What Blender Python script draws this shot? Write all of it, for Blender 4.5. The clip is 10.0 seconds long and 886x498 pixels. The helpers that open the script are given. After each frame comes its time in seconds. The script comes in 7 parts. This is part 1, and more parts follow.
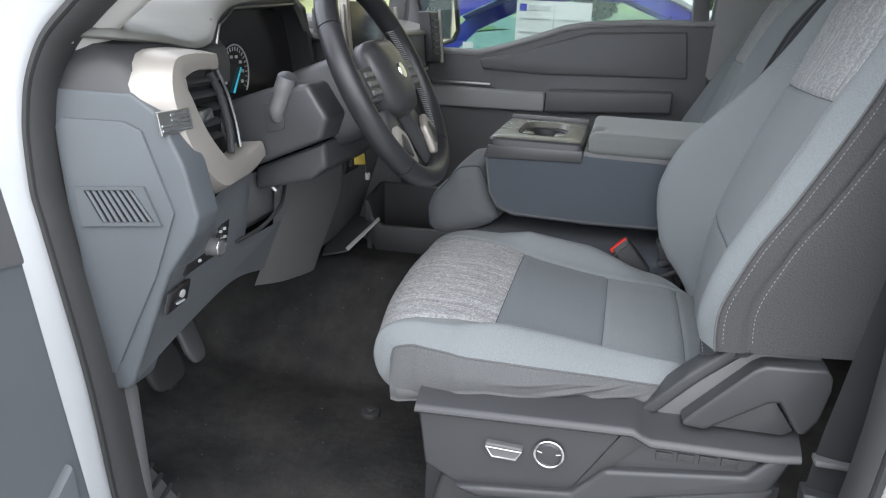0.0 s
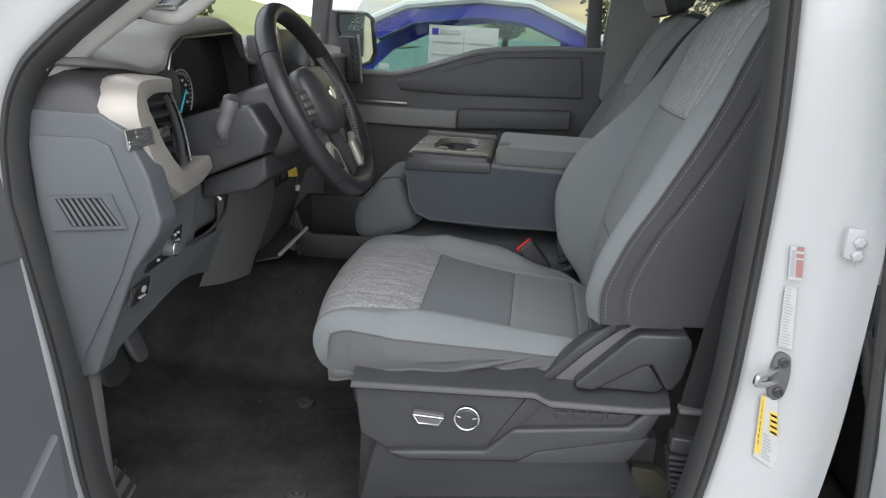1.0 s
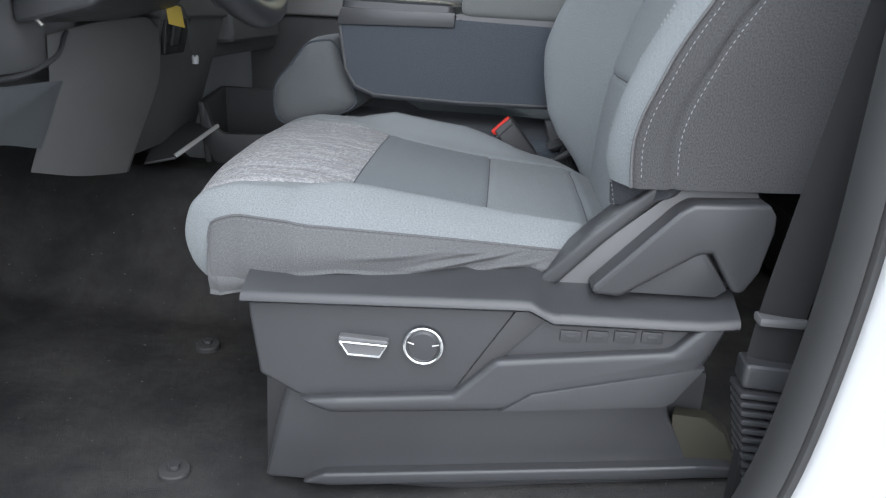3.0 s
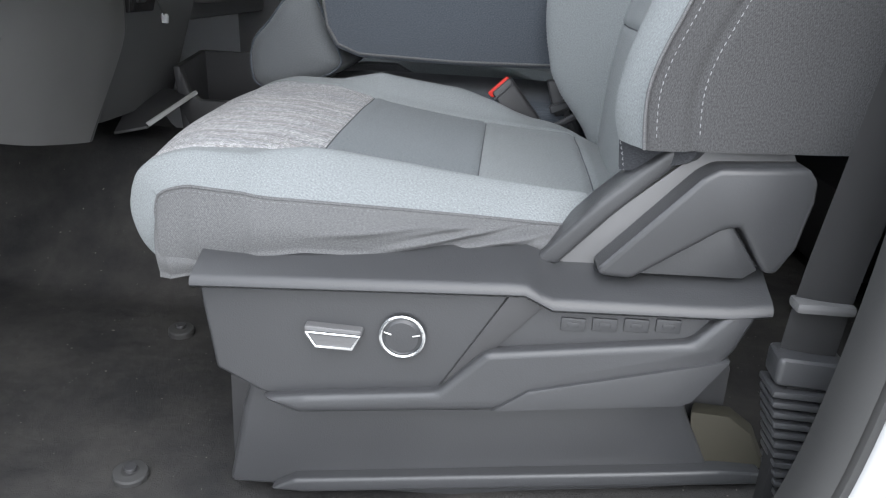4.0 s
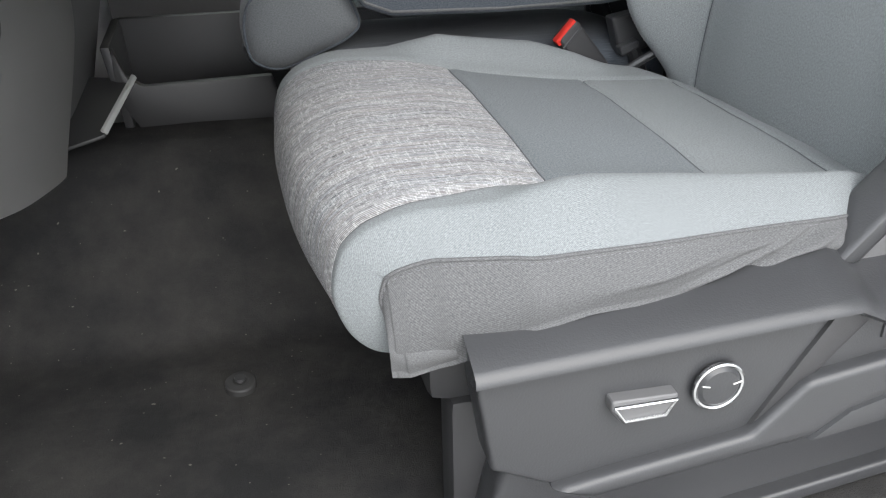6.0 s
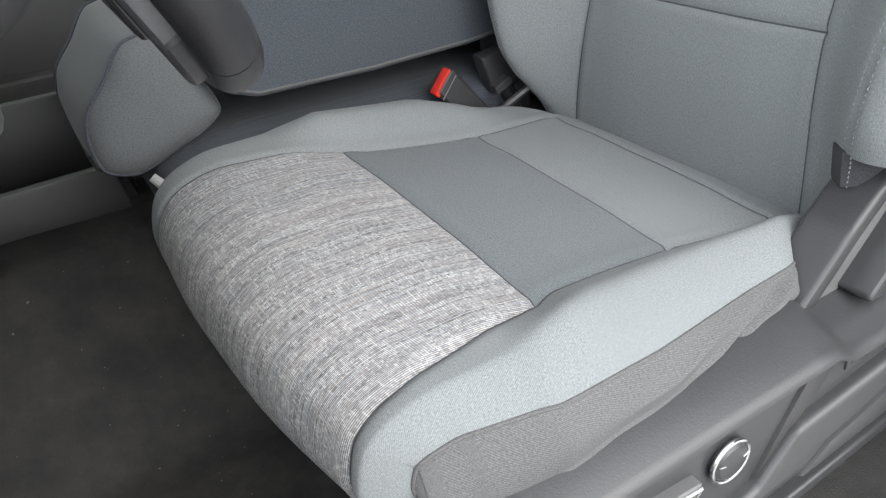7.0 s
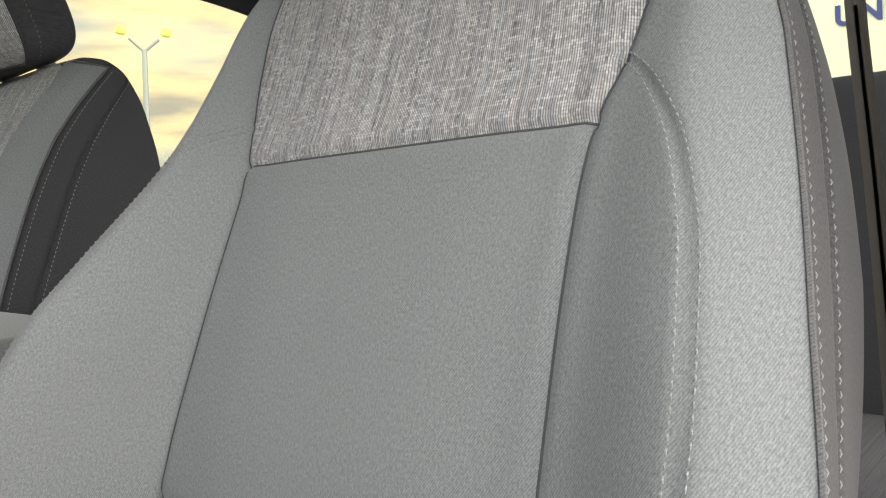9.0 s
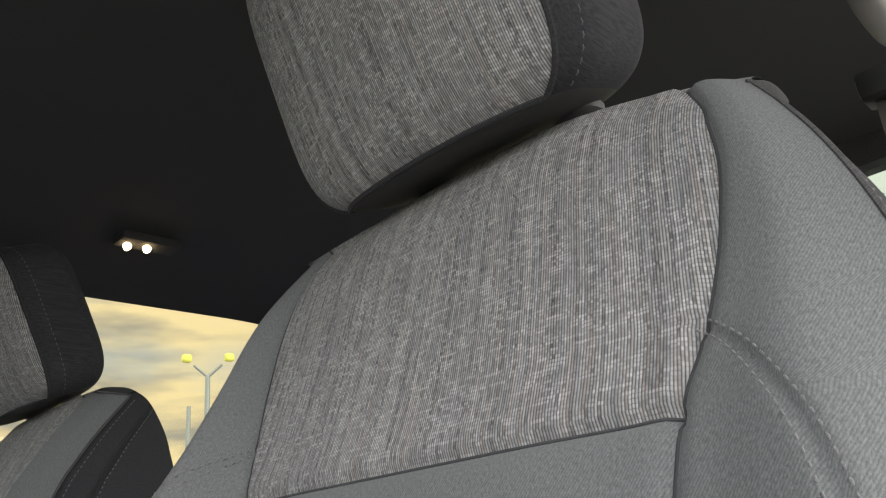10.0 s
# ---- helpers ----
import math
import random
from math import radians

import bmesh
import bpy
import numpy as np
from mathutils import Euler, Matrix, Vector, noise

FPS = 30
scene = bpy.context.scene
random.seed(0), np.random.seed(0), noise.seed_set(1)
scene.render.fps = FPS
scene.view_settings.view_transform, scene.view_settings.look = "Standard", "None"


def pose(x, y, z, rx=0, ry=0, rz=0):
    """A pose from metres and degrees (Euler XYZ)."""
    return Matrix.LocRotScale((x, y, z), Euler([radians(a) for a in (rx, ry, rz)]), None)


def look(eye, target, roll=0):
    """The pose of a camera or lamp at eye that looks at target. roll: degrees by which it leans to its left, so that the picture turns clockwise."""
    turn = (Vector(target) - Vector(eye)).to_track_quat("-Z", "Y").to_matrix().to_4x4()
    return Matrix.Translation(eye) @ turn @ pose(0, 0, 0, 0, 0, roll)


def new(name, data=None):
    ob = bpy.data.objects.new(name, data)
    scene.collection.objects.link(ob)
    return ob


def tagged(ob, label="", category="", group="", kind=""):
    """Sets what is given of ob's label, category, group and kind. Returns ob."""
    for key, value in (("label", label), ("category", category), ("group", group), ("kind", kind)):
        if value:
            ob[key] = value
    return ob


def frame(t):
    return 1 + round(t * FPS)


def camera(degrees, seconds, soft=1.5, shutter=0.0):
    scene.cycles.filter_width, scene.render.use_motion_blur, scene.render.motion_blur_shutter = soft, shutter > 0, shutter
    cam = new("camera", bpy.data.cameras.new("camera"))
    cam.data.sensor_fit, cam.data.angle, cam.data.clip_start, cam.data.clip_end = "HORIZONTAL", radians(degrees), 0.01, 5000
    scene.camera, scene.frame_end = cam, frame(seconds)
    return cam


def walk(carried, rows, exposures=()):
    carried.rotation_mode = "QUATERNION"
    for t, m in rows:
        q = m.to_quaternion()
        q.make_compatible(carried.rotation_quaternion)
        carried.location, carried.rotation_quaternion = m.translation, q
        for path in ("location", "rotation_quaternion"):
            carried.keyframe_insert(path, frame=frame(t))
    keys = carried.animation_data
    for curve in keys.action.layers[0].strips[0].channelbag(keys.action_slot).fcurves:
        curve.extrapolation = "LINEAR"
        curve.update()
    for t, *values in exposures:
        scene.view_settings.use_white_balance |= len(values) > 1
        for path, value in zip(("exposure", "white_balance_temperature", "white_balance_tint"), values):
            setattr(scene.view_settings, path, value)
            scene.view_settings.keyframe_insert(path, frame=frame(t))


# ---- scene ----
cam = camera(60.5, 10.0, soft=1.2)
PATH = [
    (0, (0.25, -1.01, 0.875), (-0.154, 0.855, 0.275), 2.9),
    (0.5, (0.259, -1.148, 0.91), (-0.01, 0.755, 0.358), 3.2),
    (1, (0.269, -1.209, 0.9), (0.078, 0.705, 0.353), 3.6),
    (1.5, (0.263, -1.184, 0.894), (0.126, 0.733, 0.34), 3.6),
    (2, (0.257, -1.084, 0.856), (0.148, 0.828, 0.28), 3.1),
    (2.5, (0.255, -0.951, 0.745), (0.16, 0.956, 0.152), 2.9),
    (3, (0.264, -0.784, 0.617), (0.169, 1.118, 0.005), 3.6),
    (4.3, (0.288, -0.661, 0.581), (0.169, 1.209, -0.119), 2.9),
    (4.5, (0.26, -0.655, 0.584), (0.156, 1.209, -0.133), 2.8),
    (5, (0.15, -0.616, 0.588), (0.125, 1.226, -0.19), 1.6),
    (5.5, (0.009, -0.532, 0.594), (0.152, 1.275, -0.251), 0.4),
    (5.7, (-0.047, -0.493, 0.605), (0.19, 1.291, -0.266), -0.1),
    (6.8, (-0.203, -0.315, 0.736), (0.529, 1.242, -0.284), -5.0),
    (7, (-0.203, -0.284, 0.748), (0.616, 1.228, -0.274), -5.5),
    (7.5, (-0.151, -0.233, 0.757), (0.877, 1.221, -0.153), -5.8),
    (8, (-0.084, -0.179, 0.764), (1.177, 1.186, 0.024), -4.2),
    (8.5, (0.035, -0.11, 0.738), (1.471, 1.202, 0.272), -3.4),
    (8.8, (0.096, -0.074, 0.717), (1.623, 1.201, 0.51), -1.6),
    (9, (0.164, -0.053, 0.72), (1.698, 1.23, 0.677), -1.7),
    (9.5, (0.22, -0.012, 0.732), (1.746, 1.239, 1.056), -3.5),
    (10, (0.257, 0.006, 0.739), (1.627, 1.266, 1.471), -5.9),
]
EXPOSURE = [(0, 0.62, 6550, 10), (0.5, 0.26, 6700, 10), (1, 0.07, 6750, 10), (2, 0.05, 6650, 10), (2.5, 0.34, 6450, 10), (3, 0.63, 6400, 10), (4.5, 0.94, 6700, 10), (5.7, 0.98, 6850, 10), (7.0, 1.00, 6950, 10), (7.5, 1.0, 7100, 11), (8.5, 1.32, 7600, 11), (9.0, 0.90, 7650, 12), (9.5, 0.44, 7650, 12), (10, 0.32, 7450, 13)]
walk(cam, [(t, look(eye, target, roll)) for t, eye, target, roll in PATH], EXPOSURE)

# ---- world and light ----
world = bpy.data.worlds.new("sky")
scene.world = world
world.use_nodes = True
wn, wl = world.node_tree.nodes, world.node_tree.links
wn.clear()
w_out = wn.new("ShaderNodeOutputWorld")
w_bg = wn.new("ShaderNodeBackground")
w_sky = wn.new("ShaderNodeTexSky")
w_sky.sky_type, w_sky.sun_disc = "NISHITA", False
SUN_EL, SUN_AZ = 38.0, -78.0          # degrees; azimuth from +x towards +y
w_sky.sun_elevation, w_sky.sun_rotation = radians(SUN_EL), radians(90 - SUN_AZ)
w_sky.air_density, w_sky.dust_density, w_sky.ozone_density = 1.0, 2.0, 1.0
w_co = wn.new("ShaderNodeTexCoord")
w_map = wn.new("ShaderNodeMapping")
w_map.inputs["Scale"].default_value = (1.6, 1.6, 5.0)
w_noise = wn.new("ShaderNodeTexNoise")
w_noise.inputs["Scale"].default_value, w_noise.inputs["Detail"].default_value = 2.2, 6.0
w_ramp = wn.new("ShaderNodeValToRGB")
w_ramp.color_ramp.elements[0].position, w_ramp.color_ramp.elements[1].position = 0.20, 0.52
w_ramp.color_ramp.elements[0].color, w_ramp.color_ramp.elements[1].color = (0, 0, 0, 1), (1, 1, 1, 1)
w_cloud = wn.new("ShaderNodeMix")
w_cloud.data_type = "RGBA"
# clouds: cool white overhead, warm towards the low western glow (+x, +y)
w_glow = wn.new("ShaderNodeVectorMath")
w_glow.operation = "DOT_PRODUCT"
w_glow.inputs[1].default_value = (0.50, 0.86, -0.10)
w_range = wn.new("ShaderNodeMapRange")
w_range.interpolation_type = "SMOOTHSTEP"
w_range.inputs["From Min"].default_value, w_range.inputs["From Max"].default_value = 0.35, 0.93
w_tone = wn.new("ShaderNodeMix")
w_tone.data_type = "RGBA"
# behind the truck the cover thins to pale blue, and the glow is broken by grey cloud banks
w_back, w_thin, w_cool, w_bank, w_streak, w_map2 = (wn.new(k) for k in ("ShaderNodeVectorMath", "ShaderNodeMapRange", "ShaderNodeMix", "ShaderNodeMix", "ShaderNodeTexNoise", "ShaderNodeMapping"))
w_back.operation, w_thin.interpolation_type, w_cool.data_type, w_bank.data_type = "DOT_PRODUCT", "SMOOTHSTEP", "RGBA", "RGBA"
w_back.inputs[1].default_value = (0.80, 0.60, 0.0)
w_thin.inputs["From Min"].default_value, w_thin.inputs["From Max"].default_value = 0.25, 0.80
w_cool.inputs[6].default_value, w_cool.inputs[7].default_value = (15.8, 16.9, 18.6, 1), (4.6, 6.0, 6.9, 1)
w_bank.inputs[6].default_value, w_bank.inputs[7].default_value = (3.0, 2.7, 2.5, 1), (7.4, 5.7, 3.5, 1)
w_map2.inputs["Scale"].default_value = (2.0, 2.0, 9.0)
w_streak.inputs["Scale"].default_value, w_streak.inputs["Detail"].default_value = 2.6, 7.0
w_edge = wn.new("ShaderNodeValToRGB")
w_edge.color_ramp.elements[0].position, w_edge.color_ramp.elements[1].position = 0.36, 0.56
wl.new(w_co.outputs["Generated"], w_back.inputs[0])
wl.new(w_back.outputs["Value"], w_thin.inputs["Value"])
wl.new(w_thin.outputs["Result"], w_cool.inputs["Factor"])
wl.new(w_co.outputs["Generated"], w_map2.inputs["Vector"])
wl.new(w_map2.outputs["Vector"], w_streak.inputs["Vector"])
wl.new(w_streak.outputs["Fac"], w_edge.inputs["Fac"])
wl.new(w_edge.outputs["Color"], w_bank.inputs["Factor"])
wl.new(w_cool.outputs[2], w_tone.inputs[6])
wl.new(w_bank.outputs[2], w_tone.inputs[7])
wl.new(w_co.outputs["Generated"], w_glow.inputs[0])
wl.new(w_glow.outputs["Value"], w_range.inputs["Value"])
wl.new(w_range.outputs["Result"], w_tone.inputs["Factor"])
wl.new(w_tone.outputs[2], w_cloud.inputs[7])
wl.new(w_co.outputs["Generated"], w_map.inputs["Vector"])
wl.new(w_map.outputs["Vector"], w_noise.inputs["Vector"])
wl.new(w_noise.outputs["Fac"], w_ramp.inputs["Fac"])
# haze: the cloud tone closes in towards the horizon
w_sep, w_haze, w_max = wn.new("ShaderNodeSeparateXYZ"), wn.new("ShaderNodeMapRange"), wn.new("ShaderNodeMath")
w_haze.interpolation_type, w_max.operation = "SMOOTHSTEP", "MAXIMUM"
w_haze.inputs["From Min"].default_value, w_haze.inputs["From Max"].default_value = 0.45, 0.05
wl.new(w_co.outputs["Generated"], w_sep.inputs["Vector"])
wl.new(w_sep.outputs["Z"], w_haze.inputs["Value"])
wl.new(w_haze.outputs["Result"], w_max.inputs[0])
wl.new(w_ramp.outputs["Color"], w_max.inputs[1])
w_keep = wn.new("ShaderNodeMix")
w_keep.inputs["Factor"].default_value = 0.0
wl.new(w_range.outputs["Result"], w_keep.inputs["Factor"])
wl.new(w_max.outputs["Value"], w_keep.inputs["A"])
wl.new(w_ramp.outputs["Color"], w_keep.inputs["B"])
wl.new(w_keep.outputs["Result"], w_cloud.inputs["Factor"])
wl.new(w_sky.outputs["Color"], w_cloud.inputs[6])
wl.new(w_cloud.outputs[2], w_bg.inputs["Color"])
w_bg.inputs["Strength"].default_value = 0.15
wl.new(w_bg.outputs["Background"], w_out.inputs["Surface"])
sun = new("sun", bpy.data.lights.new("sun", "SUN"))
sun.data.energy, sun.data.angle, sun.data.color = 1.0, radians(50), (1.0, 0.97, 0.94)
_e, _a = radians(SUN_EL), radians(SUN_AZ)
sun.matrix_world = look((20 * math.cos(_e) * math.cos(_a), 20 * math.cos(_e) * math.sin(_a), 20 * math.sin(_e)), (0, 0, 0))


# ---- materials ----
class Mat:
    """A node material with a Principled shader and small helpers."""

    def __init__(self, name, base, rough=0.6, metal=0.0, spec=0.5):
        self.m = bpy.data.materials.new(name)
        self.m.use_nodes = True
        self.n, self.l = self.m.node_tree.nodes, self.m.node_tree.links
        self.b = self.n["Principled BSDF"]
        self.b.inputs["Base Color"].default_value = (*base, 1)
        self.b.inputs["Roughness"].default_value = rough
        self.b.inputs["Metallic"].default_value = metal
        self.b.inputs["Specular IOR Level"].default_value = spec
        self.base = base
        self.height = None

    def coord(self, kind="Object", scale=(1, 1, 1)):
        c, mp = self.n.new("ShaderNodeTexCoord"), self.n.new("ShaderNodeMapping")
        mp.inputs["Scale"].default_value = scale
        self.l.new(c.outputs[kind], mp.inputs["Vector"])
        return mp.outputs["Vector"]

    def noise(self, scale, detail=4, vec=None, rough=0.55):
        t = self.n.new("ShaderNodeTexNoise")
        t.inputs["Scale"].default_value, t.inputs["Detail"].default_value, t.inputs["Roughness"].default_value = scale, detail, rough
        self.l.new(vec or self.coord(), t.inputs["Vector"])
        return t.outputs["Fac"]

    def math(self, op, a, b=None, c=None):
        t = self.n.new("ShaderNodeMath")
        t.operation = op
        for i, v in enumerate((a, b, c)):
            if v is None:
                continue
            if isinstance(v, (int, float)):
                t.inputs[i].default_value = v
            else:
                self.l.new(v, t.inputs[i])
        return t.outputs[0]

    def ramp(self, fac, stops):
        t = self.n.new("ShaderNodeValToRGB")
        el = t.color_ramp.elements
        while len(el) < len(stops):
            el.new(0.5)
        for e, (p, c) in zip(el, stops):
            e.position, e.color = p, (*c, 1)
        self.l.new(fac, t.inputs["Fac"])
        return t.outputs["Color"]

    def mix(self, fac, a, b, mode="MIX"):
        t = self.n.new("ShaderNodeMix")
        t.data_type, t.blend_type = "RGBA", mode
        for sock, v in ((t.inputs["Factor"], fac), (t.inputs[6], a), (t.inputs[7], b)):
            if isinstance(v, (int, float)):
                sock.default_value = v
            elif isinstance(v, tuple):
                sock.default_value = (*v, 1)
            else:
                self.l.new(v, sock)
        return t.outputs[2]

    def color(self, sock):
        self.l.new(sock, self.b.inputs["Base Color"])
        return self

    def roughness(self, fac, lo, hi):
        t = self.n.new("ShaderNodeMapRange")
        t.inputs["To Min"].default_value, t.inputs["To Max"].default_value = lo, hi
        self.l.new(fac, t.inputs["Value"])
        self.l.new(t.outputs[0], self.b.inputs["Roughness"])
        return self

    def bump(self, sock, dist=0.001, strength=0.5):
        t = self.n.new("ShaderNodeBump")
        t.inputs["Strength"].default_value, t.inputs["Distance"].default_value = strength, dist
        self.l.new(sock, t.inputs["Height"])
        if self.height:
            self.l.new(self.height, t.inputs["Normal"])
        self.height = t.outputs["Normal"]
        self.l.new(self.height, self.b.inputs["Normal"])
        return self


def scaled(c, k):
    return tuple(min(1.0, v * k) for v in c)


def make_plastic(name, base, rough=0.5, grain=1200.0, bump=0.25, vary=0.12):
    m = Mat(name, base, rough)
    big, fine = m.noise(7, 4), m.noise(grain, 2)
    m.color(m.mix(big, scaled(base, 1 - vary), scaled(base, 1 + vary)))
    m.roughness(big, rough - 0.06, rough + 0.08)
    m.bump(fine, 0.0004, bump)
    return m.m


def make_cloth(name, base, twill=0.0, vary=0.1, sheen=0.25, fleck=0.6):
    m = Mat(name, base, 0.95, spec=0.12)
    uv = m.coord("UV")
    big, mid = m.noise(9, 4, uv), m.noise(60, 3, uv)
    heather, fine = m.noise(700, 2, m.coord("UV", (0.6, 1, 1)), 0.7), m.noise(1700, 2, uv)
    c = m.mix(big, scaled(base, 1 - vary), scaled(base, 1 + vary))
    c = m.mix(mid, m.mix(0.10, c, (0, 0, 0)), c)
    grain = m.math("ADD", m.math("MULTIPLY", heather, 0.6), m.math("MULTIPLY", fine, 0.4))
    c = m.mix(m.ramp(grain, [(0.38, (0, 0, 0)), (0.64, (1, 1, 1))]), m.mix(0.52 * fleck, c, (0, 0, 0)), m.mix(0.16 * fleck, c, (1, 1, 1)))
    wave = m.n.new("ShaderNodeTexWave")
    wave.bands_direction = "DIAGONAL"
    wave.inputs["Scale"].default_value, wave.inputs["Distortion"].default_value = 380, 2.4
    wave.inputs["Detail Scale"].default_value = 3.0
    m.l.new(m.coord("UV", (0.6, 1, 1)), wave.inputs["Vector"])
    line = m.ramp(wave.outputs["Fac"], [(0.45, (0, 0, 0)), (0.85, (1, 1, 1))])
    broken = m.ramp(fine, [(0.40, (0, 0, 0)), (0.58, (1, 1, 1))])
    c = m.mix(m.math("MULTIPLY", m.math("MULTIPLY", line, twill), broken), m.mix(0.35, c, scaled(base, 1.5 if twill else 1.0)), scaled(base, 0.22))
    m.color(c)
    m.bump(grain, 0.0002, 0.22 * fleck)
    m.b.inputs["Sheen Weight"].default_value = sheen
    m.b.inputs["Sheen Roughness"].default_value = 0.5
    return m.m


def make_woven(name, light, dark):
    """Two-tone weave: single threads along u, each broken into paler and darker dashes, with ticks in loose rows."""
    m = Mat(name, light, 0.92, spec=0.12)
    sep = m.n.new("ShaderNodeSeparateXYZ")
    m.l.new(m.coord("UV"), sep.inputs["Vector"])
    u, v = sep.outputs["X"], sep.outputs["Y"]
    def hashed(a, b=None):
        t = m.n.new("ShaderNodeTexWhiteNoise")
        t.noise_dimensions = "2D"
        c = m.n.new("ShaderNodeCombineXYZ")
        m.l.new(a, c.inputs["X"])
        if b is not None:
            m.l.new(b, c.inputs["Y"])
        m.l.new(c.outputs["Vector"], t.inputs["Vector"])
        return t.outputs["Value"]
    def drawn(a, ka, b, kb, detail):
        c = m.n.new("ShaderNodeCombineXYZ")
        m.l.new(m.math("MULTIPLY", a, ka), c.inputs["X"])
        m.l.new(m.math("MULTIPLY", b, kb), c.inputs["Y"])
        return m.noise(1.0, detail, c.outputs["Vector"])
    wander = m.math("MULTIPLY", m.math("SUBTRACT", drawn(u, 30, v, 30, 1), 0.5), 0.0012)
    cell = m.math("DIVIDE", m.math("ADD", v, wander), 0.0016)
    col, across = m.math("FLOOR", cell), m.math("FRACT", cell)
    bulge = m.math("SUBTRACT", 1.0, m.math("POWER", m.math("ABSOLUTE", m.math("MULTIPLY_ADD", across, 2.0, -1.0)), 1.6))
    own = hashed(col)
    dash = drawn(u, 160, col, 5.37, 2)
    weft = m.math("ADD", m.math("DIVIDE", u, 0.0022), m.math("MULTIPLY", own, 0.25))
    row, along = m.math("FLOOR", weft), m.math("FRACT", weft)
    gap = m.math("SUBTRACT", 1.0, m.math("POWER", m.math("ABSOLUTE", m.math("MULTIPLY_ADD", along, 2.0, -1.0)), 3.0))
    where = m.ramp(m.math("ADD", m.math("MULTIPLY", drawn(row, 0.73, v, 75, 1), 0.6), m.math("MULTIPLY", drawn(u, 25, v, 60, 2), 0.4)), [(0.45, (0.1, 0.1, 0.1)), (0.60, (1, 1, 1))])
    tick = m.math("MULTIPLY", m.math("MULTIPLY", m.math("GREATER_THAN", hashed(col, row), 0.30), where), gap)
    broad = m.ramp(drawn(u, 14, v, 260, 2), [(0.35, (0, 0, 0)), (0.65, (1, 1, 1))])
    f = m.math("ADD", m.math("MULTIPLY_ADD", own, 0.21, 0.06), m.math("MULTIPLY", m.ramp(dash, [(0.32, (0, 0, 0)), (0.68, (1, 1, 1))]), 0.22))
    f = m.math("ADD", f, m.math("MULTIPLY", broad, 0.07))
    f = m.math("ADD", f, m.math("MULTIPLY", tick, 0.33))
    f = m.math("MULTIPLY", f, m.math("MULTIPLY_ADD", bulge, 0.95, 0.05))
    c = m.ramp(f, [(0.05, dark), (0.20, scaled(light, 0.50)), (0.42, scaled(light, 0.88)), (0.68, scaled(light, 1.25))])
    tint = drawn(u, 9, col, 3.1, 1)
    c = m.mix(m.ramp(tint, [(0.35, (0.28, 0.28, 0.28)), (0.50, (0, 0, 0))]), c, (0.30, 0.255, 0.235))
    m.color(m.mix(m.ramp(tint, [(0.50, (0, 0, 0)), (0.65, (0.28, 0.28, 0.28))]), c, (0.22, 0.255, 0.30)))
    m.bump(f, 0.0009, 0.5)
    m.b.inputs["Sheen Weight"].default_value = 0.03
    return m.m


def make_carpet(name, base):
    m = Mat(name, base, 1.0, spec=0.1)
    big, mid, fine = m.noise(5.5, 7, rough=0.65), m.noise(40, 4), m.noise(700, 3)
    dust = m.ramp(big, [(0.4, (0, 0, 0)), (0.75, (1, 1, 1))])
    c = m.mix(m.math("MULTIPLY", dust, 0.55), base, (0.15, 0.143, 0.132))
    c = m.mix(m.math("MULTIPLY", fine, 0.5), c, scaled(base, 0.4))
    speck = m.ramp(m.noise(150, 1), [(0.765, (0, 0, 0)), (0.79, (1, 1, 1))])
    m.color(m.mix(m.math("MULTIPLY", speck, 0.5), c, (0.3, 0.28, 0.25)))
    m.bump(mid, 0.005, 0.6).bump(fine, 0.002, 0.9)
    return m.m


def make_paint(name, base, rough=0.25, coat=0.6):
    m = Mat(name, base, rough)
    m.b.inputs["Coat Weight"].default_value = coat
    m.b.inputs["Coat Roughness"].default_value = 0.06
    n = m.noise(6, 4)
    m.color(m.mix(n, scaled(base, 0.95), scaled(base, 1.04)))
    m.bump(m.noise(90, 2), 0.0004, 0.08)
    return m.m


def make_metal(name, base, rough=0.25, brushed=False):
    m = Mat(name, base, rough, 1.0)
    n = m.noise(60, 3, m.coord("Object", (1, 1, 8)) if brushed else None)
    m.roughness(n, rough * 0.75, rough * 1.3)
    return m.m


def make_glass(name, tint=(1, 1, 1), mirror=0.06):
    mat = bpy.data.materials.new(name)
    mat.use_nodes = True
    n, l = mat.node_tree.nodes, mat.node_tree.links
    n.clear()
    out, mx = n.new("ShaderNodeOutputMaterial"), n.new("ShaderNodeMixShader")
    tr, gl = n.new("ShaderNodeBsdfTransparent"), n.new("ShaderNodeBsdfGlossy")
    tr.inputs["Color"].default_value = (*tint, 1)
    gl.inputs["Roughness"].default_value = 0.02
    fr = n.new("ShaderNodeFresnel")
    fr.inputs["IOR"].default_value = 1.3
    l.new(fr.outputs[0], mx.inputs["Fac"])
    l.new(tr.outputs[0], mx.inputs[1])
    l.new(gl.outputs[0], mx.inputs[2])
    l.new(mx.outputs[0], out.inputs["Surface"])
    return mat


def make_glow(name, color, strength):
    m = Mat(name, color, 0.5)
    m.b.inputs["Emission Color"].default_value = (*color, 1)
    m.b.inputs["Emission Strength"].default_value = strength
    return m.m


